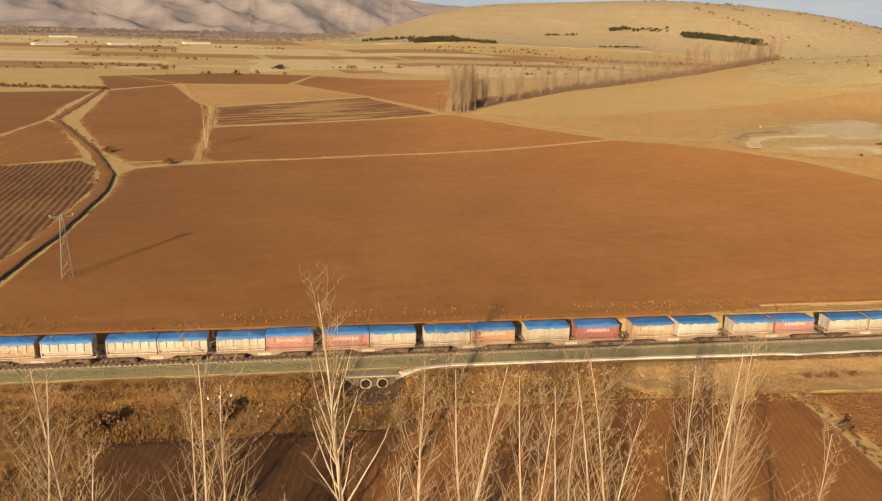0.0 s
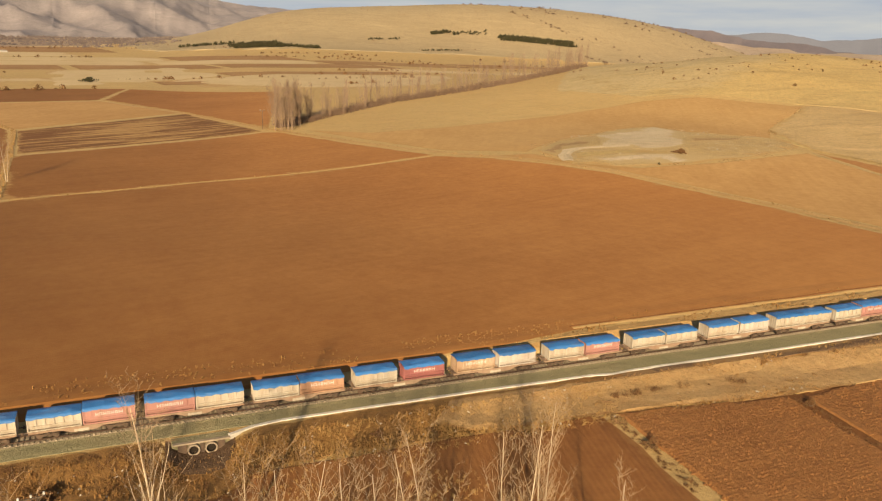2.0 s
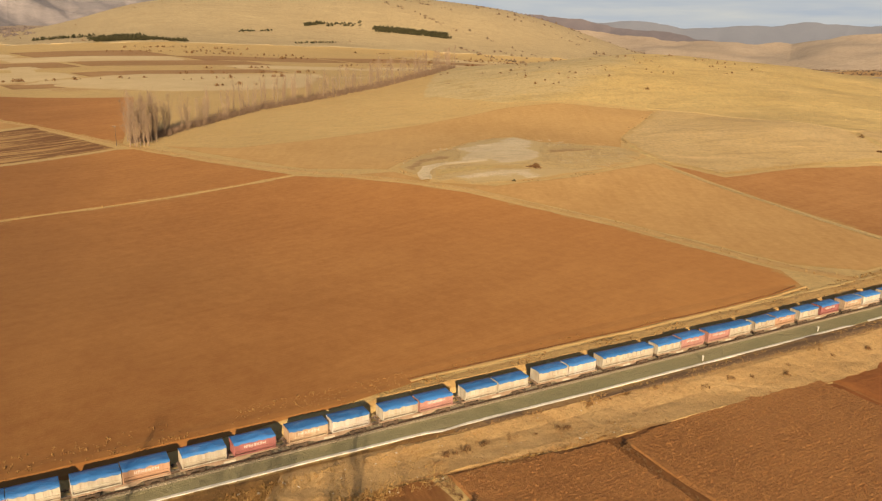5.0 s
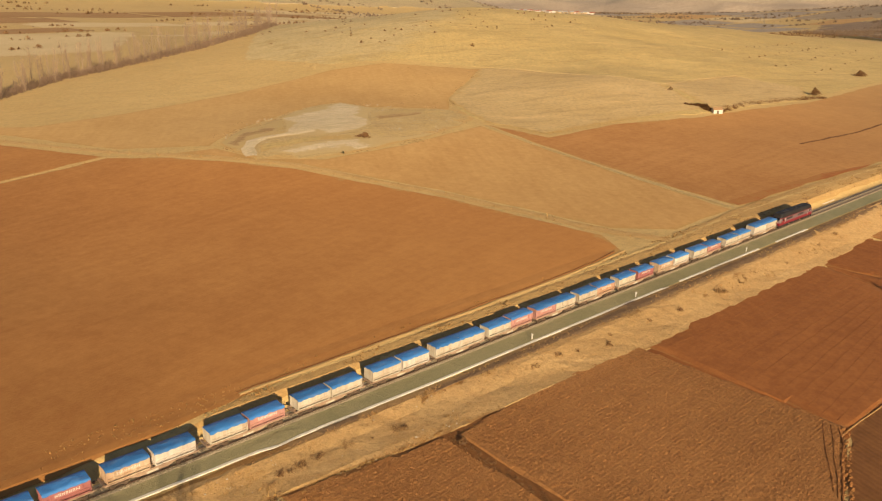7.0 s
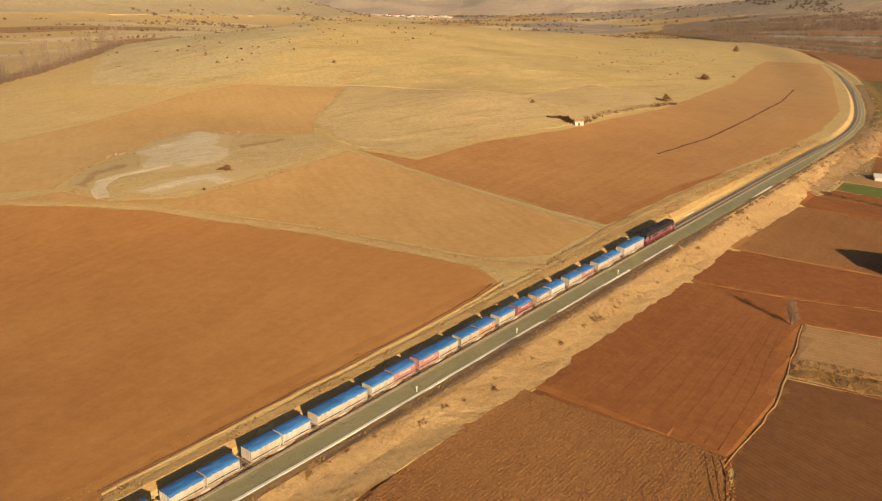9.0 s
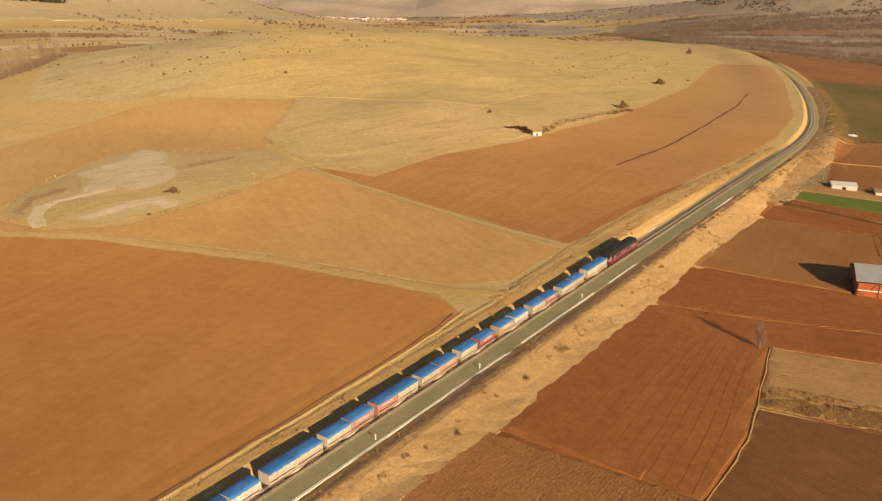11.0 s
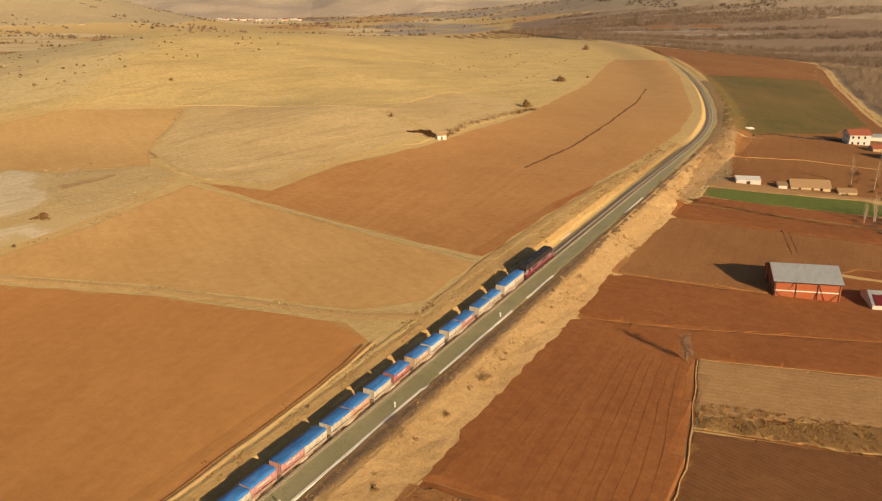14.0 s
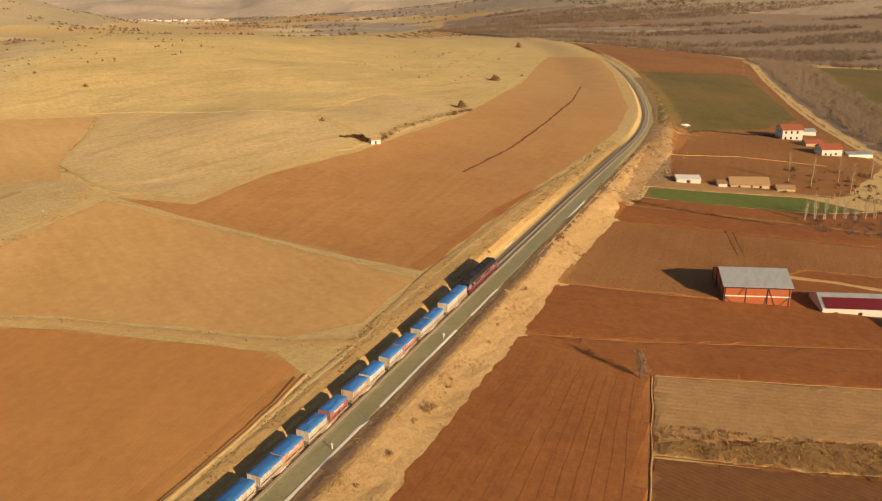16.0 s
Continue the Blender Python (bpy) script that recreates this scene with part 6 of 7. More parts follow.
# ---- trees and scrub ----
def tube(verts, faces, pts, radii, n):
    """A tapering tube through the points."""
    o = len(verts)
    for i, p in enumerate(pts):
        d = (pts[min(i + 1, len(pts) - 1)] - pts[max(i - 1, 0)]).normalized()
        s = d.cross(Vector((0.31, 0.87, 0.38))).normalized()
        t = d.cross(s)
        for k in range(n):
            a = 2 * math.pi * k / n
            verts.append(tuple(p + (s * math.cos(a) + t * math.sin(a)) * radii[i]))
        if i:
            b = o + (i - 1) * n
            faces += [(b + k, b + (k + 1) % n, b + n + (k + 1) % n, b + n + k) for k in range(n)]


def grow(rng, start, way, length, bend, rise, steps):
    """Points of a shoot that wanders and turns up to the light."""
    pts, d, p = [start], way.normalized(), start.copy()
    for i in range(steps):
        d = (d + Vector((rng.uniform(-bend, bend), rng.uniform(-bend, bend), rise + rng.uniform(-bend, bend) * 0.5))).normalized()
        p = p + d * (length / steps)
        pts.append(p.copy())
    return pts


def bare_tree(at, high, seed, label, spread=0.55, stems=1, lean=(0.0, 0.0), limbs=17, twigs=5, thick=0.16, material="poplar", name="bare_tree", group="", clear=0.22, fine=1.0):
    """A leafless tree: trunk or stems, limbs, branches and fine twigs."""
    rng = random.Random(seed)
    z = float(height(*at))
    thing = empty(name, pose(*at, z - 0.15), label=label, category="tree", group=group)
    wood, crown = ([], []), ([], [])
    for s in range(stems):
        tall = high * (1.0 if s == 0 else rng.uniform(0.72, 0.95))
        start = Vector((rng.uniform(-0.5, 0.5), rng.uniform(-0.5, 0.5), 0)) * (0 if stems == 1 else 1)
        way = Vector((lean[0] + rng.uniform(-0.14, 0.14) * (stems > 1), lean[1] + rng.uniform(-0.14, 0.14) * (stems > 1), 1))
        trunk = grow(rng, start, way, tall, 0.045, 0.03, 10)
        r = thick * tall / 15
        radii = [r * (1 - 0.93 * (i / 10) ** 0.85) + 0.012 for i in range(11)]
        tube(*wood, trunk, radii, 7)
        for i in range(limbs):
            q = clear + (0.96 - clear) * (i + rng.random()) / limbs
            k = min(int(q * 10), 9)
            p = trunk[k].lerp(trunk[k + 1], q * 10 - k)
            a = rng.uniform(0, 2 * math.pi)
            out = Vector((math.cos(a), math.sin(a), 0))
            reach = tall * (0.14 + 0.26 * (1 - q) ** 0.8) * rng.uniform(0.7, 1.15)
            limb = grow(rng, p, out * spread + Vector((0, 0, 1)) * (1.0 - 0.35 * (1 - q)), reach, 0.10, 0.10, 6)
            lr = max(0.018, radii[k] * 0.42)
            tube(*wood if lr > 0.045 and fine < 2 else crown, limb, [lr * (1 - 0.85 * j / 6) for j in range(7)], 5)
            for b in range(twigs):
                j = rng.randint(1, 5)
                a2 = rng.uniform(0, 2 * math.pi)
                side = Vector((math.cos(a2), math.sin(a2), rng.uniform(0.5, 1.3)))
                branch = grow(rng, limb[j], side, reach * rng.uniform(0.22, 0.45), 0.16, 0.10, 3)
                tube(*crown, branch, [0.017 * fine, 0.013 * fine, 0.009 * fine, 0.004 * fine], 3)
                for c in range(3):
                    a3 = rng.uniform(0, 2 * math.pi)
                    twig = grow(rng, branch[rng.randint(1, 3)], Vector((math.cos(a3) * 0.8, math.sin(a3) * 0.8, rng.uniform(0.4, 1.2))), reach * rng.uniform(0.10, 0.20), 0.2, 0.08, 2)
                    tube(*crown, twig, [0.010 * fine, 0.007 * fine, 0.003 * fine], 3)
    part("trunk", wood, M[material], thing)
    part("crown", crown, M["twig" if material == "poplar" else material], thing, "fine bare branches")
    return thing


def burst(verts, faces, rng, x, y, z, r, high, blades, wide=0.1, upright=0.5):
    """A clump: narrow blades fanning out from one foot."""
    for i in range(blades):
        a, q = rng.uniform(0, 2 * math.pi), rng.random()
        tilt = (1 - upright) * rng.random() + 0.05
        tip = (x + math.cos(a) * r * tilt * 1.6, y + math.sin(a) * r * tilt * 1.6, z + high * (0.55 + 0.45 * q) * (1.15 - tilt * 0.7))
        fx, fy = x + math.cos(a) * r * 0.35 * q, y + math.sin(a) * r * 0.35 * q
        w = wide * rng.uniform(0.6, 1.3)
        b = a + 1.57 + rng.uniform(-0.7, 0.7)
        o = len(verts)
        verts += [(fx - math.cos(b) * w, fy - math.sin(b) * w, z - 0.05), (fx + math.cos(b) * w, fy + math.sin(b) * w, z - 0.05), tip]
        faces.append((o, o + 1, o + 2))


def leafball(verts, faces, rng, x, y, z, r, high, count, size):
    """A shrub's foliage: many small tilted leaves inside a lumpy dome."""
    for i in range(count):
        a, u = rng.uniform(0, 2 * math.pi), rng.random() ** 0.5
        h = rng.random() ** 0.7
        k = r * u * math.sqrt(max(0.05, 1 - h * h)) * (0.8 + 0.35 * math.sin(a * 3 + x))
        c = Vector((x + math.cos(a) * k, y + math.sin(a) * k, z + h * high * (0.85 + 0.2 * math.sin(a * 2 + y))))
        s = Vector((rng.uniform(-1, 1), rng.uniform(-1, 1), rng.uniform(-1, 1))).normalized() * size * rng.uniform(0.6, 1.4)
        t = s.cross(Vector((rng.uniform(-1, 1), rng.uniform(-1, 1), rng.uniform(-1, 1)))).normalized() * size * 0.7
        o = len(verts)
        verts += [tuple(c + s), tuple(c + t), tuple(c - s), tuple(c - t)]
        faces.append((o, o + 1, o + 2, o + 3))


def bush(at, r, high, label, key="bush", count=420, size=None, name="bush", seed=1, group=""):
    rng = random.Random(seed + int(at[0] * 7 + at[1] * 13))
    z = float(height(*at))
    thing = empty(name, pose(*at, z + 0.1), label=label, category="bush", group=group)
    v, f = [], []
    leafball(v, f, rng, 0, 0, 0, r, high, count, size or max(0.09, r * 0.085))
    part("foliage", (v, f), M[key], thing)
    v, f = [], []
    for i in range(7):
        a = rng.uniform(0, 6.28)
        tube(v, f, grow(rng, Vector((0, 0, -0.25)), Vector((math.cos(a), math.sin(a), 1.3)), high * 0.9, 0.15, 0.05, 4), [0.05, 0.04, 0.03, 0.02, 0.008], 4)
    part("stem", (v, f), M["grey_twig"], thing)


# poplars in front of the line
bare_tree((-3.7, -42.5), 25.5, 4, "tall pale poplar with bare upswept branches", 0.38, 1, (-0.07, -0.02), 28, 6, 0.17, group="poplars by the line")
POPLARS = [(-25.5, -51, 22.5, 2), (-22.5, -50, 24, 1), (-19.0, -55, 22, 1), (-15.0, -51, 25.5, 2), (-12.8, -53, 23.5, 1), (-1.5, -54, 22.5, 2), (0.8, -50, 23.8, 1), (2.6, -53, 24.5, 2),
           (4.9, -51, 24, 1), (6.8, -54, 22.8, 1), (8.9, -50, 22, 1), (11.0, -52, 23, 2), (13.8, -53, 22.8, 2), (15.6, -50, 23, 1), (18.6, -55, 25.4, 2), (21.2, -50, 22.5, 1), (25.9, -48, 22.2, 3), (29.6, -52, 18, 1)]
for i, (x, y, high, stems) in enumerate(POPLARS):
    bare_tree((x, y), high, 20 + i, "pale bare poplar with many thin stems" if stems > 1 else "slender pale bare poplar", 0.42, stems, (0.06 * math.sin(i * 2.3), 0.05 * math.cos(i * 1.7)), 19, 5, 0.095, group="poplars by the line")
rng = random.Random(8)
for i in range(16):
    x, y = rng.uniform(-32, 34), rng.uniform(-50, -38)
    bare_tree((x, y), rng.uniform(6, 11), 60 + i, "young bare poplar shoot", 0.5, 2, (rng.uniform(-0.1, 0.1), 0), 9, 3, 0.11, group="young shoots", name="sapling")

bare_tree((-43.5, 192), 15, 97, "slender pale bare poplar beside the field lane", 0.3, 2, (0.0, 0.0), 14, 5, 0.12, name="lane_poplar", fine=1.8)

# grove in the plain: a stand of tall poplars, then a thinning row
rng = random.Random(21)
GROVE = [(61 + rng.uniform(0, 14), 293 + rng.uniform(-2, 16), rng.uniform(17, 24)) for i in range(24)]
ROW = [(72, 308), (105, 338), (147, 370), (192, 385), (240, 398), (290, 420), (330, 455)]
for (x0, y0), (x1, y1) in zip(ROW, ROW[1:]):
    for i in range(18):
        q = (i + rng.random()) / 18
        GROVE.append((x0 + (x1 - x0) * q + rng.uniform(-4, 4), y0 + (y1 - y0) * q + rng.uniform(-6, 10), rng.uniform(11, 19)))
stock = []
for i, (x, y, high) in enumerate(GROVE):
    if len(stock) < 5:
        stock.append(bare_tree((x, y), 20.0, 200 + i, "tall thin bare poplar of the grove", 0.42, 1, (0, 0), 22, 6, 0.13, "grove_twig", "grove_poplar", "poplars of the grove", 0.12, 2.2))
    else:
        t = copy_thing(stock[i % 5], pose(x, y, float(height(x, y)) - 0.2, 0, 0, rng.uniform(0, 360)))
        t.scale = (high / 20,) * 3


def scatter(name, spots, key, label, how, seed, category="scrub"):
    """Uncountable growth: one mesh of many clumps."""
    rng = random.Random(seed)
    v, f = [], []
    for x, y, r in spots:
        how(v, f, rng, x, y, float(height(x, y)), r)
    return tagged(part(name, (v, f), M[key]), label, category, kind="stuff")


def weeds(v, f, rng, x, y, z, r):
    burst(v, f, rng, x, y, z + 0.05, r, r * rng.uniform(0.9, 1.7), 9, 0.05 + r * 0.07, 0.45)


def shrub(v, f, rng, x, y, z, r):
    leafball(v, f, rng, x, y, z, r, r * rng.uniform(0.7, 1.3), int(22 + 16 * r), 0.10 + r * 0.12)


def tangle(v, f, rng, x, y, z, r):
    """A low brittle shrub: a flattened mass of fine crossed stems."""
    for k in range(3):
        ox, oy = x + rng.uniform(-0.7, 0.7) * r, y + rng.uniform(-0.7, 0.7) * r
        burst(v, f, rng, ox, oy, z, r * 0.8, r * rng.uniform(0.45, 0.9), 12, 0.03 + 0.025 * r, 0.12)
    leafball(v, f, rng, x, y, z, r, r * rng.uniform(0.35, 0.7), 24, 0.05 + 0.035 * r)


def thicket(v, f, rng, x, y, z, r):
    burst(v, f, rng, x, y, z, r, r * rng.uniform(1.6, 2.6), 13, 0.06 + 0.05 * r, 0.7)


def strew(count, box_, size, seed, keep=None):
    rng = random.Random(seed)
    out = []
    while len(out) < count:
        x, y = rng.uniform(box_[0], box_[1]), rng.uniform(box_[2], box_[3])
        if keep is None or keep(x, y, rng):
            out.append((x, y, rng.uniform(*size)))
    return out


def patchy(scale, floor):
    return lambda x, y, rng: noise.noise(Vector((x * scale, y * scale, 5.0))) > floor + rng.uniform(-0.15, 0.15)


scatter("dead_weeds", strew(6500, (-75, 90, -17, -7.2), (0.14, 0.42), 31, patchy(0.16, -0.1)), "weed", "dead brown weeds below the railway", weeds, 1, "weeds")
scatter("dead_weeds", strew(5000, (-75, 34, -60, -16), (0.2, 0.7), 32, lambda x, y, r: (x < -2 or y < -36) and not (-27 < x < -4 and -46 < y < -19) and noise.noise(Vector((x * 0.13, y * 0.13, 2))) > -0.15), "undergrowth", "dead brown undergrowth among poplars", weeds, 2, "weeds")
scatter("golden_weeds", strew(2600, (4, 56, -17, -7.5), (0.15, 0.5), 131, patchy(0.14, -0.2)) + strew(900, (6, 34, -36, -17), (0.2, 0.6), 132, patchy(0.14, 0.05)), "sand_tuft", "golden dead weeds below the railway", weeds, 131, "weeds")
scatter("dark_thicket", strew(260, (-75, 20, -34, -8), (0.3, 0.9), 33, lambda x, y, r: noise.noise(Vector((x * 0.09, y * 0.12, 7))) > 0.18), "bush", "dark leafless thicket below the line", tangle, 3, "thicket")
scatter("brown_undergrowth", strew(2300, (-75, -2, -42, -9), (0.35, 0.95), 141, lambda x, y, r: not (-29 < x < -3 and y < -19) and noise.noise(Vector((x * 0.12, y * 0.2, 17))) > -0.1), "undergrowth", "tangled brown undergrowth below the railway", tangle, 141, "undergrowth")
scatter("shoulder_scrub", strew(330, (-75, 0, -9.2, -6.4), (0.35, 0.9), 142, lambda x, y, r: noise.noise(Vector((x * 0.15, y * 0.3, 19))) > -0.2), "bush", "dark red-brown scrub at the gravel's foot", tangle, 142, "scrub")
scatter("bank_tufts", strew(3200, (86, 430, -15.5, -6.8), (0.14, 0.45), 34, lambda x, y, r: noise.noise(Vector((x * 0.1, y * 0.25, 1))) > 0.0 and y > float(rail_y(x)) - 15), "sand_tuft", "dry tufts on the sandy bank", weeds, 4, "weeds")
scatter("bank_shrubs", strew(1300, (40, 430, -17.5, -8.5), (0.25, 1.0), 35, lambda x, y, r: noise.noise(Vector((x * 0.06, y * 0.2, 9))) > 0.16), "bank_shrub", "low brown shrubs on the bank", tangle, 5, "shrubs")
scatter("bank_weeds", strew(5200, (40, 440, -17, -6.8), (0.14, 0.45), 135, lambda x, y, r: noise.noise(Vector((x * 0.07, y * 0.22, 21))) > 0.08), "bank_weed", "brown dead weeds on the sandy bank", weeds, 135, "weeds")
scatter("spoil_weeds", [(x, float(rail_y(x)) - 5.5 - 10 * random.random() ** 1.3, random.uniform(0.15, 0.6)) for x in np.arange(400, 640, 0.16) if noise.noise(Vector((x * 0.09, 0, 13))) > -0.25], "bank_weed", "dry brown weeds below the railway bend", weeds, 136, "weeds")
def below_bend(x, y, rng):
    return -25 < y - float(rail_y(x)) < -5.5 and noise.noise(Vector((x * 0.07, y * 0.11, 23))) > -0.12


scatter("spoil_scrub", strew(620, (345, 520, -27, 6), (0.3, 1.15), 143, below_bend), "bank_shrub", "brown scrub on the spoil below the bend", tangle, 143, "scrub")
scatter("spoil_stones", strew(260, (350, 520, -27, 6), (0.15, 0.5), 144, below_bend), "stone", "pale rubble on the spoil below the bend", lambda v, f, rng, x, y, z, r: leafball(v, f, rng, x, y, z + 0.3, r, r * 0.6, 8, r * 0.55), 144, "rubble")
scatter("grazing_tussocks", strew(1100, (256, 385, 114, 226), (0.2, 0.6), 137, lambda x, y, r: noise.noise(Vector(((x - y) * 0.018, (x * 0.35 + y) * 0.11, 31))) > 0.16 and y < 116 + (x - 256) * 0.9 + 60 and y < 300 - abs(x - 320) * 0.6), "bank_shrub", "dark tussocks in streaks on the grazing", tangle, 137, "tussocks")
scatter("kerb_weeds", [(x + random.uniform(-1, 1), float(rail_y(x)) - 6.7 - random.random() * 1.9, random.uniform(0.25, 0.62)) for x in np.arange(70, 470, 0.3) if noise.noise(Vector((x * 0.08, 0, 3))) > -0.22], "bush",
        "dark weeds growing along the drain", tangle, 6, "weeds")
scatter("north_tufts", strew(2600, (-60, 430, 6.2, 12.5), (0.14, 0.4), 36, patchy(0.12, 0.0)), "weed", "dry tufts beside the service path", weeds, 7, "weeds")
scatter("cutting_shrubs", strew(110, (225, 420, 4.5, 10.5), (0.3, 0.9), 37, patchy(0.08, 0.05)), "bank_shrub", "brown shrubs in the cutting", tangle, 8, "shrubs")
for k, x0 in enumerate((54.3, 84.4)):
    scatter("ditch_growth", [(x0 + random.uniform(-0.7, 0.7) + (y + 20) * -0.03, y, random.uniform(0.2, 0.6)) for y in np.arange(-60, -15, 0.42) if noise.noise(Vector((x0, y * 0.2, 0))) > -0.3],
            "bush", "brown growth along a field ditch", tangle, 40 + k, "hedge")
scatter("line_growth", [(147 + 60 * q + random.uniform(-0.8, 0.8), -57 + 9 * q + random.uniform(-0.8, 0.8), random.uniform(0.15, 0.4)) for q in np.linspace(0, 1, 120)], "weed", "dry grass along a field line", weeds, 43, "weeds")
scatter("scrub_growth", strew(900, (180, 206, -110, -55), (0.3, 0.8), 44, lambda x, y, r: 181 - (y + 55) * 0.26 < x < 188.5 - (y + 55) * 0.3 + 2), "weed", "brown weeds on a strip between fields", weeds, 44, "weeds")
scatter("scrub_shrubs", strew(160, (180, 206, -110, -55), (0.4, 1.0), 45, lambda x, y, r: 180 - (y + 55) * 0.26 < x < 184 - (y + 55) * 0.3), "bush", "dark shrubs on a strip between fields", tangle, 45, "shrubs")
scatter("track_tufts", [(x + random.uniform(-1.4, 1.4), y + random.uniform(-1.4, 1.4), random.uniform(0.2, 0.6)) for x, y in wobble([(-20, 497), (26, 396), (62, 294), (109, 190), (147, 129), (169, 75), (180, 24), (187, 10)], 0.4, 0.9, False)],
        "sand_tuft", "dry grass along the farm track", weeds, 46, "weeds")
scatter("margin_tufts", [(x + random.uniform(-1, 1), y + random.uniform(-1, 1), random.uniform(0.25, 0.7)) for x, y in wobble([(-39, 160), (17, 174.9), (104, 186.5)], 0.4, 4.0, False)], "sand_tuft", "dry grass between two fields", weeds, 47, "weeds")
scatter("ditch_shrubs", [(x + random.uniform(-2, 2), y + random.uniform(-2, 2), random.uniform(0.3, 1.3)) for x, y in wobble([(-57, 70), (-61, 118), (-69, 154), (-78, 184), (-107, 250), (-117, 272), (-124, 340), (-134, 428)], 1.0, 2.6, False)],
        "bush", "brown shrubs along the western ditch", tangle, 48, "hedge")
scatter("west_hedge", [(-250 + 118 * q + random.uniform(-2, 2), 452 - 20 * q + random.uniform(-4, 4), random.uniform(1.2, 2.6)) for q in np.linspace(0, 1, 110)], "bush", "dark hedge across the plain", shrub, 49, "hedge")
scatter("scar_shrubs", strew(1300, (136, 250, 128, 206), (0.15, 0.5), 50, lambda x, y, r: ((x - 193) / 56) ** 2 + ((y - 167) / 40) ** 2 < 1 and noise.noise(Vector((x * 0.06, y * 0.09, 4))) > 0.05), "bank_shrub", "dry scrub in the stony scar", tangle, 50, "scrub")
scatter("scar_stones", strew(620, (138, 246, 130, 204), (0.1, 0.34), 51, lambda x, y, r: ((x - 193) / 50) ** 2 + ((y - 167) / 34) ** 2 < 1 and noise.noise(Vector((x * 0.09, y * 0.11, 14))) > 0.1), "stone", "pale stones in the scar", lambda v, f, rng, x, y, z, r: leafball(v, f, rng, x, y, z + 0.1, r, r * 0.6, 9, r * 0.5), 51, "stones")
scatter("bank_litter", strew(130, (-40, 90, -17, -8), (0.10, 0.24), 52), "stone", "white scraps of litter on the bank", lambda v, f, rng, x, y, z, r: leafball(v, f, rng, x, y, z + 0.25, r, r, 5, r * 0.7), 52, "litter")
scatter("grove_brush", strew(1500, (64, 330, 296, 460), (1.3, 3.2), 53, lambda x, y, r: abs(y - np.interp(x, [72, 105, 147, 192, 240, 290, 330], [306, 336, 368, 383, 396, 418, 453]) - 3) < 7), "grove_brush", "red-brown brush under the grove", lambda v, f, rng, x, y, z, r: (burst(v, f, rng, x, y, z, r, r * rng.uniform(0.9, 2.8), 16, 0.06, 0.55), leafball(v, f, rng, x, y, z, r, r * rng.uniform(0.4, 1.3), 26, 0.16)), 53, "brush")
scatter("knoll_scrub", strew(170, (265, 520, 290, 540), (0.6, 1.5), 54, lambda x, y, r: noise.noise(Vector((x * 0.02, y * 0.02, 2))) > -0.05 and float(land(x, y)) > 18), "bush", "scattered low scrub on the steppe hill", shrub, 54, "scrub")
scatter("pasture_tufts", strew(1100, (250, 900, 105, 330), (0.3, 0.8), 55, lambda x, y, r: noise.noise(Vector((x * 0.025, y * 0.05, 8))) > 0.12 and y > np.interp(x, [250, 294, 347, 458, 613, 780, 840], [116, 114, 103, 104, 122, 152, 170])), "sand_tuft", "dry tussocks on the pasture", tangle, 55, "tussocks")
scatter("pasture_hedge", [(362 + 118 * q + random.uniform(-2, 2), 102 + 6 * math.sin(q * 3) + random.uniform(-2, 2), random.uniform(0.7, 2.4)) for q in np.linspace(0, 1, 170)], "bush", "brown hedge at the foot of the pasture", tangle, 56, "hedge")
# no gully is cut here; dark clumps are added to give its shadow
scatter("pit_thicket", [(361 + 3 * math.sin(q * 4) + random.uniform(-1.2, 1.2), 105.5 + 11 * q + random.uniform(-1.0, 1.0), 2.1 - 1.3 * q) for q in np.linspace(0, 1, 90)], "dark_earth", "dark clumps standing in for a shaded gully by the hut", shrub, 57, "thicket")
ORCHARD = [(1085 + i * 22 + j * 9, 405 + j * 24 - i * 5, random.uniform(2.2, 3.6)) for i in range(14) for j in range(9)]
scatter("orchard", ORCHARD, "bush", "rows of small bare orchard trees", shrub, 58, "orchard")
scatter("pasture_rows", [(560 + i * 17 + random.uniform(-2, 2), 150 + j * 24 + i * 3 + random.uniform(-2, 2), random.uniform(0.6, 1.3)) for i in range(15) for j in range(4)], "bush", "lines of low bushes on the hillside", shrub, 59, "shrubs")

scatter("poplar_brush", strew(170, (-4, 20, -58, -40), (0.7, 1.5), 38) + strew(90, (-34, -8, -60, -42), (0.6, 1.3), 39), "grove_twig", "thin upright brush among the poplars",
        lambda v, f, rng, x, y, z, r: burst(v, f, rng, x, y, z, r, r * rng.uniform(3.5, 6.5), 16, 0.028, 0.75), 39, "brush")
scatter("lane_tufts", [(x + random.uniform(-1.1, 1.1), y + random.uniform(-1.1, 1.1), random.uniform(0.3, 0.9)) for x, y in wobble([(-66, 160), (-43, 163), (-49, 248), (-57, 333), (-68, 362), (-96, 488)], 0.5, 0.9, False)], "sand_tuft", "dry grass along the field lane", weeds, 65, "weeds")
scatter("foothill_scrub", strew(4200, (-1800, 500, 1750, 3000), (3, 7), 66, lambda x, y, r: noise.noise(Vector((x * 0.003, y * 0.006, 3))) > 0.0 and float(land(x, y)) < 15), "foot_wood", "bare trees and hedges at the mountain's foot", shrub, 66, "woodland")
scatter("hill_scrub", strew(1500, (150, 1700, 1450, 2000), (0.8, 2.6), 67, lambda x, y, r: float(land(x, y)) > 20), "bank_shrub", "sparse low scrub on the far hill", shrub, 67, "scrub")
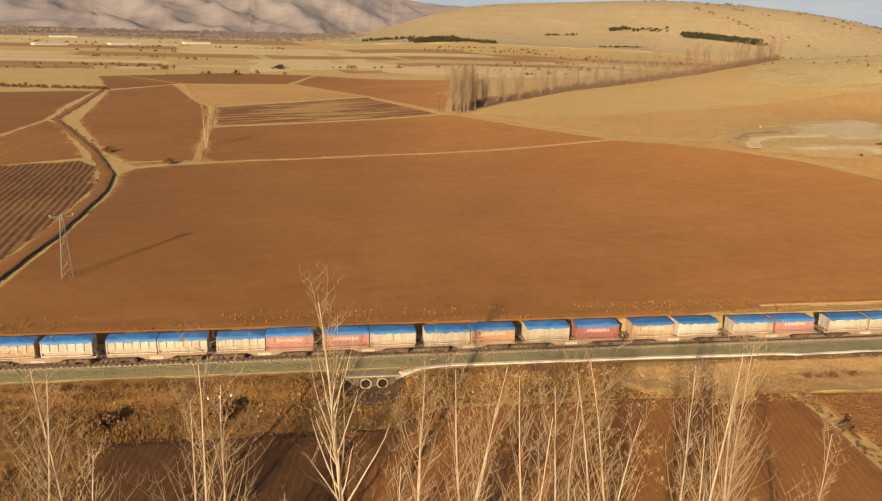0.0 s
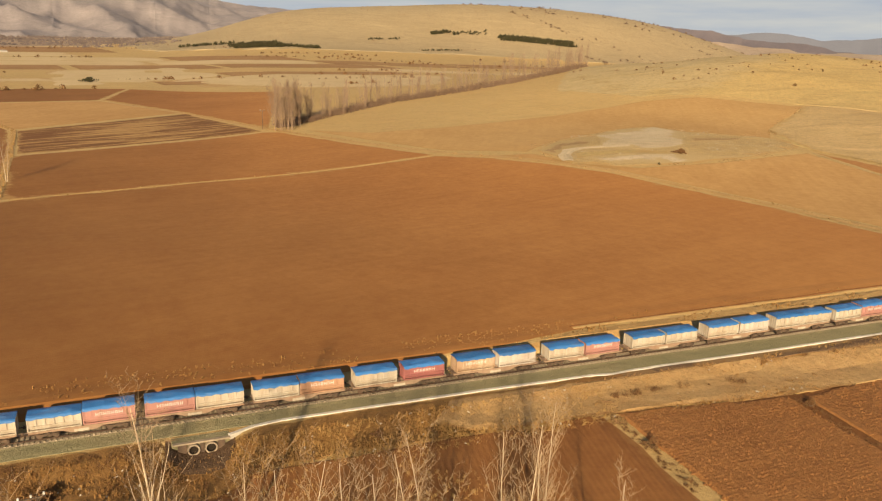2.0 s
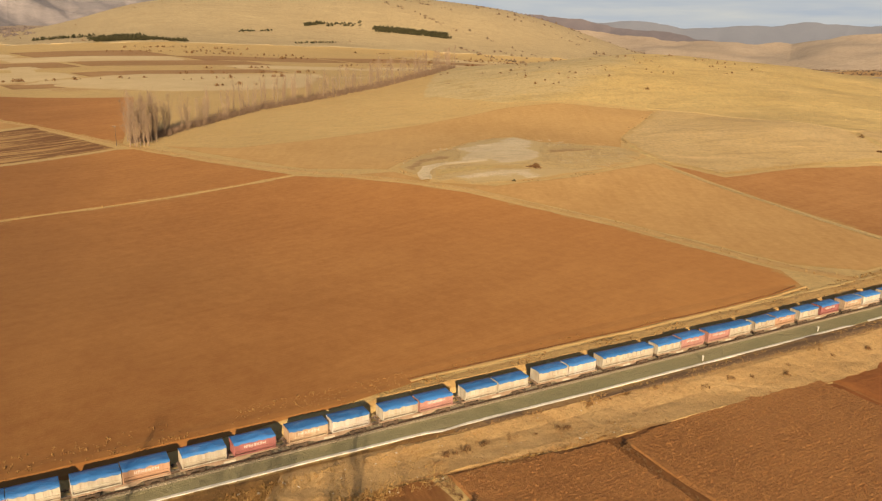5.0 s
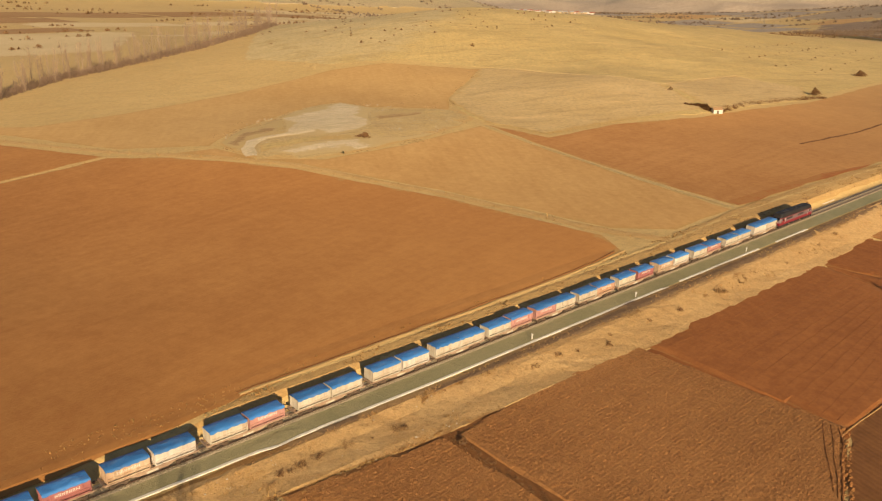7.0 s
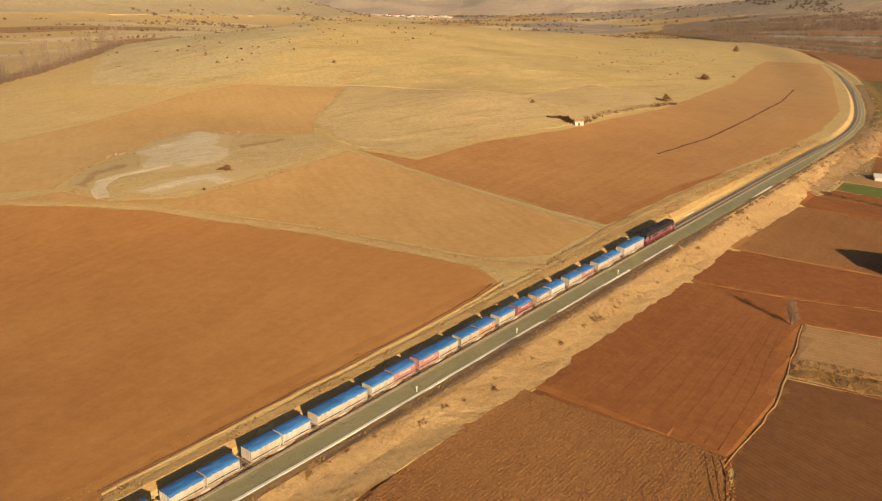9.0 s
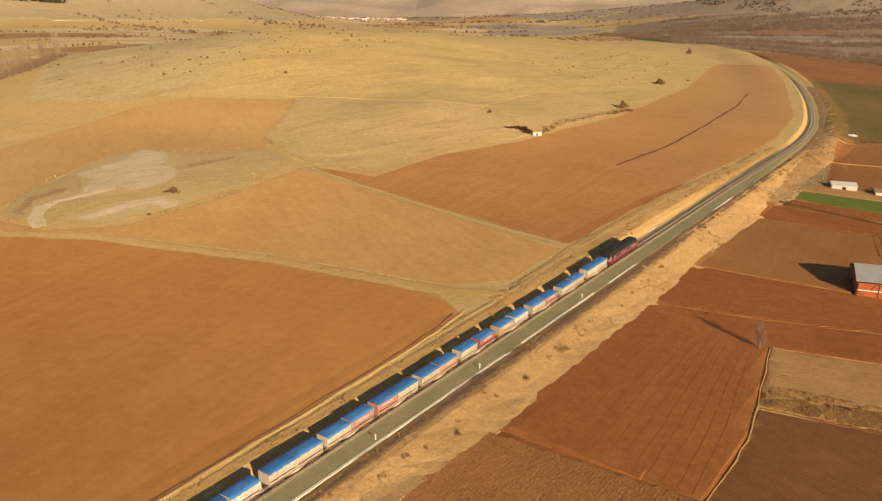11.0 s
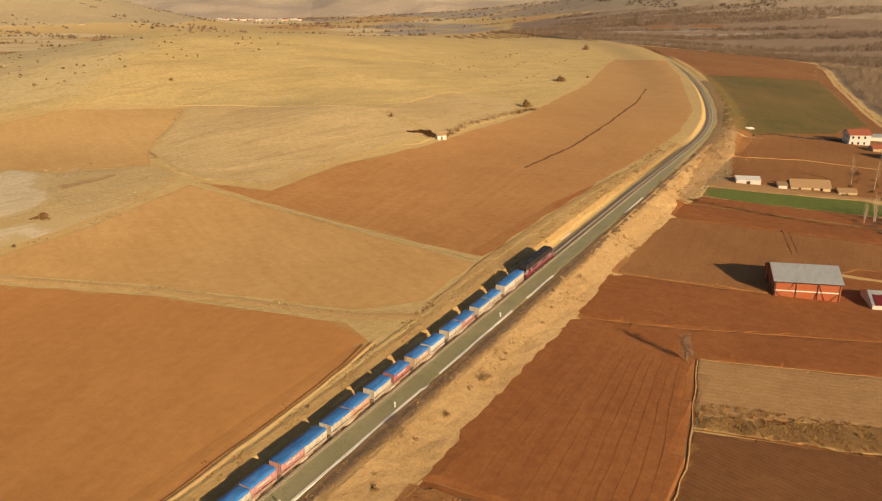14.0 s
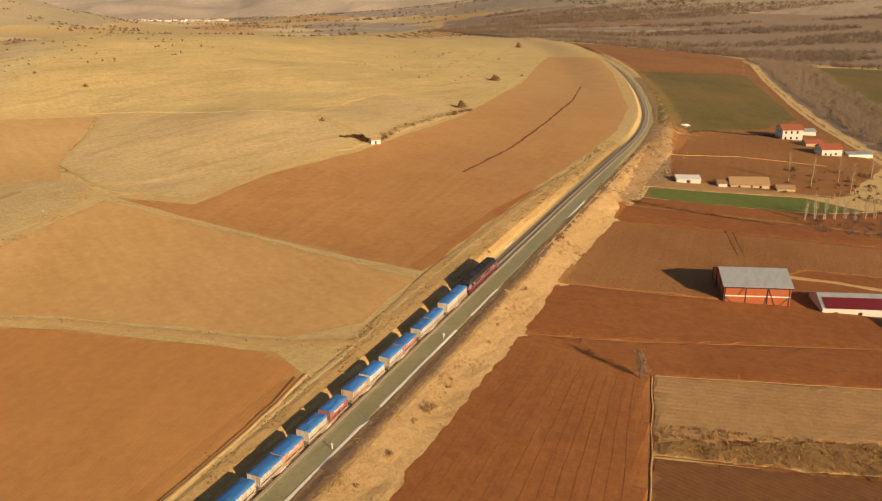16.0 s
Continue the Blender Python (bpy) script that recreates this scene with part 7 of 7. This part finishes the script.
# evergreen patches and shrubs on the far hill
def belt(count, a, b, deep, size, seed):
    """Trees strewn along a line from a to b, some metres deep."""
    rng = random.Random(seed)
    out = []
    for k in range(count):
        q = rng.random()
        out.append((a[0] + (b[0] - a[0]) * q + rng.uniform(-6, 6), a[1] + (b[1] - a[1]) * q + rng.uniform(0, deep), rng.uniform(*size)))
    return out


HILL = belt(60, (96, 1560), (197, 1553), 30, (1.5, 3.0), 60) + belt(260, (186, 1462), (276, 1445), 65, (2.0, 3.8), 61) + belt(70, (271, 1455), (336, 1410), 22, (1.8, 3.2), 62)
HILL += belt(18, (466, 1540), (537, 1552), 8, (1.5, 2.6), 63) + belt(60, (628, 1592), (670, 1600), 16, (1.8, 3.0), 64) + belt(34, (671, 1582), (755, 1579), 26, (1.6, 2.8), 65)
HILL += belt(420, (772, 1542), (930, 1490), 34, (2.0, 3.4), 66) + belt(30, (544, 1429), (636, 1449), 8, (1.4, 2.2), 67)
scatter("hill_pines", HILL, "dark_bush", "dark pine clumps on the far hill", lambda v, f, rng, x, y, z, r: leafball(v, f, rng, x, y, z + 1.5, r * 1.5, r * 1.9, 46, r * 0.36), 60, "woodland")
# trees and hedges of the plain
rng = random.Random(70)
PLAIN = []
for i in range(85):
    x, y, a, n = rng.uniform(-900, 900), rng.uniform(520, 2300), rng.uniform(-0.25, 0.25), rng.randint(3, 16)
    if float(land(x, y)) < 25:
        spots = [(x + q * math.cos(a) + rng.gauss(0, 3), y + q * math.sin(a) + rng.gauss(0, 3), rng.uniform(0.8, 3.6)) for q in (rng.uniform(0, 14 * n) for k in range(2 * n))]
        PLAIN += [q for q in spots if float(land(q[0], q[1])) < 12]
scatter("plain_hedges", PLAIN, "bush", "bare hedges and bushes across the plain", shrub, 70, "hedges")
PLAIN = []
for i in range(210):
    x, y, a, n = rng.uniform(900, 3000), rng.uniform(600, 2600), rng.uniform(1.7, 2.5), rng.randint(6, 34)
    PLAIN += [(x + q * math.cos(a) + rng.gauss(0, 5), y + q * math.sin(a) + rng.gauss(0, 5), rng.uniform(1.5, 5.5)) for q in (rng.uniform(0, 9 * n) for k in range(n))]
scatter("valley_hedges", PLAIN, "wood_mass", "bare hedges and trees across the valley", shrub, 71, "hedges")


def wood(v, f, rng, x, y, z, r):
    burst(v, f, rng, x, y, z, r, r * rng.uniform(0.9, 1.6), 14, 0.035 * r, 0.4)
    leafball(v, f, rng, x, y, z + r * 0.1, r * 1.15, r * rng.uniform(0.7, 1.25), 50, 0.07 * r)


# leafless river woods in the valley
def in_wood(x, y, rng):
    lane = np.interp(x, [440, 482, 582, 667, 815, 966, 1045, 1200, 1400], [-146, -120, -93, -76, -49, -28, -6, 90, 180])
    far = np.interp(x, [440, 600, 900, 1200], [-230, -140, -95, -60])
    band = far < y < lane - 3 and x < 1060
    wide = x > 1080 and y < float(rail_y(x)) - 35
    far_off, aside = 0.88 * x + 0.47 * y, 0.88 * y - 0.47 * x
    return (band or wide) and (band or noise.noise(Vector((far_off * 0.013, aside * 0.0028, 6))) > 0.02)


scatter("river_wood", strew(1900, (440, 1080, -230, 20), (2.2, 4.6), 80, in_wood), "pale_brush", "grey-brown leafless river woods", wood, 80, "woodland")
scatter("river_wood", strew(11000, (1080, 1900, -650, 760), (2.4, 6.0), 81, in_wood), "wood_mass", "grey-brown leafless woods across the valley", wood, 81, "woodland")
scatter("slope_scrub", strew(2600, (1750, 3000, -700, 1100), (2.0, 6.0), 82, lambda x, y, r: float(land(x, y)) > 0 and noise.noise(Vector((x * 0.003, y * 0.008, 4))) > 0.06), "slope_scrub", "dark scrub on the far brown slope", shrub, 82, "scrub")

def clod(v, f, rng, x, y, z, r):
    """A lump of turned earth: a skewed low pyramid."""
    o, a = len(v), rng.uniform(0, 1.6)
    for k in range(4):
        v.append((x + math.cos(a + k * 1.57) * r * rng.uniform(0.7, 1.2), y + math.sin(a + k * 1.57) * r * rng.uniform(0.7, 1.2), z + 0.22))
    v.append((x + rng.uniform(-0.3, 0.3) * r, y + rng.uniform(-0.3, 0.3) * r, z + 0.30 + r * rng.uniform(0.4, 0.9)))
    f += [(o + k, o + (k + 1) % 4, o + 4) for k in range(4)]


def furrowed(count, x0, x1, y0, y1, seed, inside):
    rng = random.Random(seed)
    out = []
    while len(out) < count:
        x, y = rng.uniform(x0, x1), y0 + (y1 - y0) * rng.random()
        y = round(y / 0.75) * 0.75 + rng.gauss(0, 0.12)
        if inside(x, y):
            out.append((x, y, rng.uniform(0.10, 0.30)))
    return out


scatter("earth_clods", furrowed(11000, 86, 141, -66, -17.5, 95, lambda x, y: x < 135.5 + (-17 - y) * 0.14 - 0.6 and x > 86.5 + (-18 - y) * 0.06 and y < -18.3 + max(0, (x - 90) * 0.05) and y > -76 + (x - 100) * 0.47), "earth", "turned clods of brown earth", clod, 95, "clods")
scatter("earth_clods", furrowed(5500, 56, 85, -61, -15.5, 96, lambda x, y: y < -15.6 - (x - 55) * 0.1 and x > 56 and x < 83 + (-18 - y) * 0.05), "earth", "turned clods of brown earth", clod, 96, "clods")
scatter("earth_clods", furrowed(6000, 253, 330, -110, -17, 97, lambda x, y: y < -17.5 and x < 318 + (-16 - y) * 0.18 and (y > -57 or x > 302) and x > 252 + (-16 - y) * 0.25), "earth", "turned clods of brown earth", clod, 97, "clods")

def low_shrub(at, r, label, key="bush", seed=1):
    """A squat winter shrub: several crowded crowns of fine stems over dead leaves."""
    rng = random.Random(seed + int(at[0] * 11))
    thing = empty("low_shrub", pose(*at, float(height(*at)) + 0.12), label=label, category="shrub", group="shrubs on the bank")
    v, f = [], []
    for k in range(5):
        x, y = rng.uniform(-0.8, 0.8) * r, rng.uniform(-0.5, 0.5) * r
        burst(v, f, rng, x, y, -0.15, r * 0.7, r * rng.uniform(0.6, 1.0), 26, 0.03 + 0.02 * r, 0.15)
    part("stems", (v, f), M[key], thing)
    v, f = [], []
    for k in range(4):
        leafball(v, f, rng, rng.uniform(-0.7, 0.7) * r, rng.uniform(-0.45, 0.45) * r, -0.1, r * 0.75, r * rng.uniform(0.4, 0.75), 60, 0.05 + 0.03 * r)
    part("foliage", (v, f), M[key], thing)


for i, (x, y, r) in enumerate(((172.6, -13.2, 2.1), (182.4, -13.3, 0.9), (185.5, -12.6, 0.7), (167.3, -12.7, 1.0), (156.1, -13.1, 1.2), (204.9, -13.1, 0.9), (214.4, -12.1, 0.9), (78.6, -12.0, 1.5), (64.6, -10.8, 1.3),
                               (69.5, -11.0, 1.2), (58.2, -11.7, 1.6), (61.0, -11.2, 1.3), (55.5, -12.2, 1.1), (73.5, -11.6, 0.9), (82.5, -11.8, 0.8), (117.8, -11.4, 1.1), (111.0, -11.6, 1.2), (122, -12.4, 0.9), (133, -12.0, 0.8), (146, -12.6, 0.9))):
    low_shrub((x, y), r, "brown leafless shrub low on the sandy bank", "bush" if i % 3 else "bank_shrub", i)
# clods share the plot's colour, tree shade included
scatter("dark_clods", furrowed(4200, -30, -4.5, -50, -18.5, 98, lambda x, y: True), "dark_earth", "dark clods of a small plot, tree shade in their colour", clod, 98, "clods")
# single bushes and trees that stand out
bush((185.8, 144.3), 3.2, 1.6, "dark round bush in the stony scar", "bush", 500)
bush((167, 131), 1.0, 0.8, "small dark bush at the edge of the scar", "dark_bush", 160)
bush((480.9, 108.2), 4.0, 4.5, "large brown bush at the pasture's edge", "bush", 520)
bush((606, 134), 5.0, 4.0, "broad dark bush at the pasture's edge", "bush", 520)
bush((650, 128), 2.0, 1.6, "small brown bush on the hillside", "bush", 200)
bush((377.8, 137.8), 1.9, 2.2, "small dark bush on the pasture", "bush", 240)
bush((357.2, 266.9), 2.2, 2.0, "small dark bush on the steppe hill", "bush", 240)
bush((898, 215), 5.0, 6.0, "lone brown tree on the ridge", "bush", 420)
bush((-50.4, 158.3), 2.8, 1.7, "dark bush beside the field lane", "bush", 360)
bush((-74, 182), 3.2, 1.9, "dark bush on the ditch bank", "bush", 360)
bush((22.1, -11.2), 1.3, 1.0, "low dark bush on the bank", "bush", 260)
bush((130, -14.2), 1.3, 0.8, "low brown bush on the sandy bank", "bush", 220)
bush((84.6, -21), 1.3, 1.2, "brown bush in the field ditch", "bush", 220)
bush((55, -24), 1.5, 1.4, "dark bush in the field ditch", "bush", 260)
bush((-30, -15), 2.4, 1.7, "dark bramble thicket below the line", "bush", 460)
bush((-17, -14), 2.4, 1.7, "dark bramble thicket below the line", "bush", 460)
bush((4.6, -10.5), 0.9, 0.6, "brown weeds at the culvert mouth", "bank_weed", 200)
bush((-36, 690), 9, 4, "dark clump of trees on the plain", "dark_bush", 300)
bare_tree((207.5, -47.8), 7.5, 301, "lone bare tree at a field corner", 2.3, 3, (-0.05, 0.05), 20, 8, 0.22, "grey_twig", "lone_tree", "", 0.12, 1.5)
rng = random.Random(90)
for i in range(9):
    x, y = 357 + i * 2.2 + rng.uniform(-2, 2), -78 - i * 3.4
    bare_tree((x, y), rng.uniform(8, 12), 320 + i, "pale bare tree of many stems beside the green field", 0.8, 6, (0, 0), 9, 3, 0.10, group="trees by the green field", clear=0.3)
for i, (x, y) in enumerate(((417, -71), (412, -80), (425.5, -90.7), (440, -104), (409, -95))):
    bare_tree((x, y), 13 + 2 * (i % 2), 340 + i, "tall bare poplar by the cottage", 0.5, 1, (0, 0), 20, 5, 0.12, group="poplars by the cottage")
scatter("green_field_hedge", [(347 - 3 * math.sin(q * 1.6) + random.uniform(-1.2, 1.2), -17 - 52 * q + random.uniform(-1, 1), random.uniform(0.4, 1.5)) for q in np.linspace(0, 1, 190)], "bush", "brown hedge beside the green field", tangle, 91, "hedge")
scatter("stream_brush", strew(260, (346, 392, -128, -74), (0.8, 2.4), 94, lambda x, y, r: x < 350 - (y + 74) * 0.75 + 12), "slope_scrub", "dark brush among the trees by the green field", tangle, 94, "brush")
scatter("farm_hedge", [(float(np.interp(q, [0, 0.4, 1], [485, 516, 528])) + random.uniform(-1.6, 1.6), float(np.interp(q, [0, 0.4, 1], [-6, -26, -64])) + random.uniform(-1, 1), random.uniform(0.4, 1.1 + q)) for q in np.linspace(0, 1, 170)], "slope_scrub", "dark hedge between two fields", tangle, 92, "hedge")
scatter("yard_bushes", strew(60, (395, 450, -110, -70), (0.7, 2.0), 93), "bush", "brown bushes round the old farmhouse", shrub, 93, "bushes")
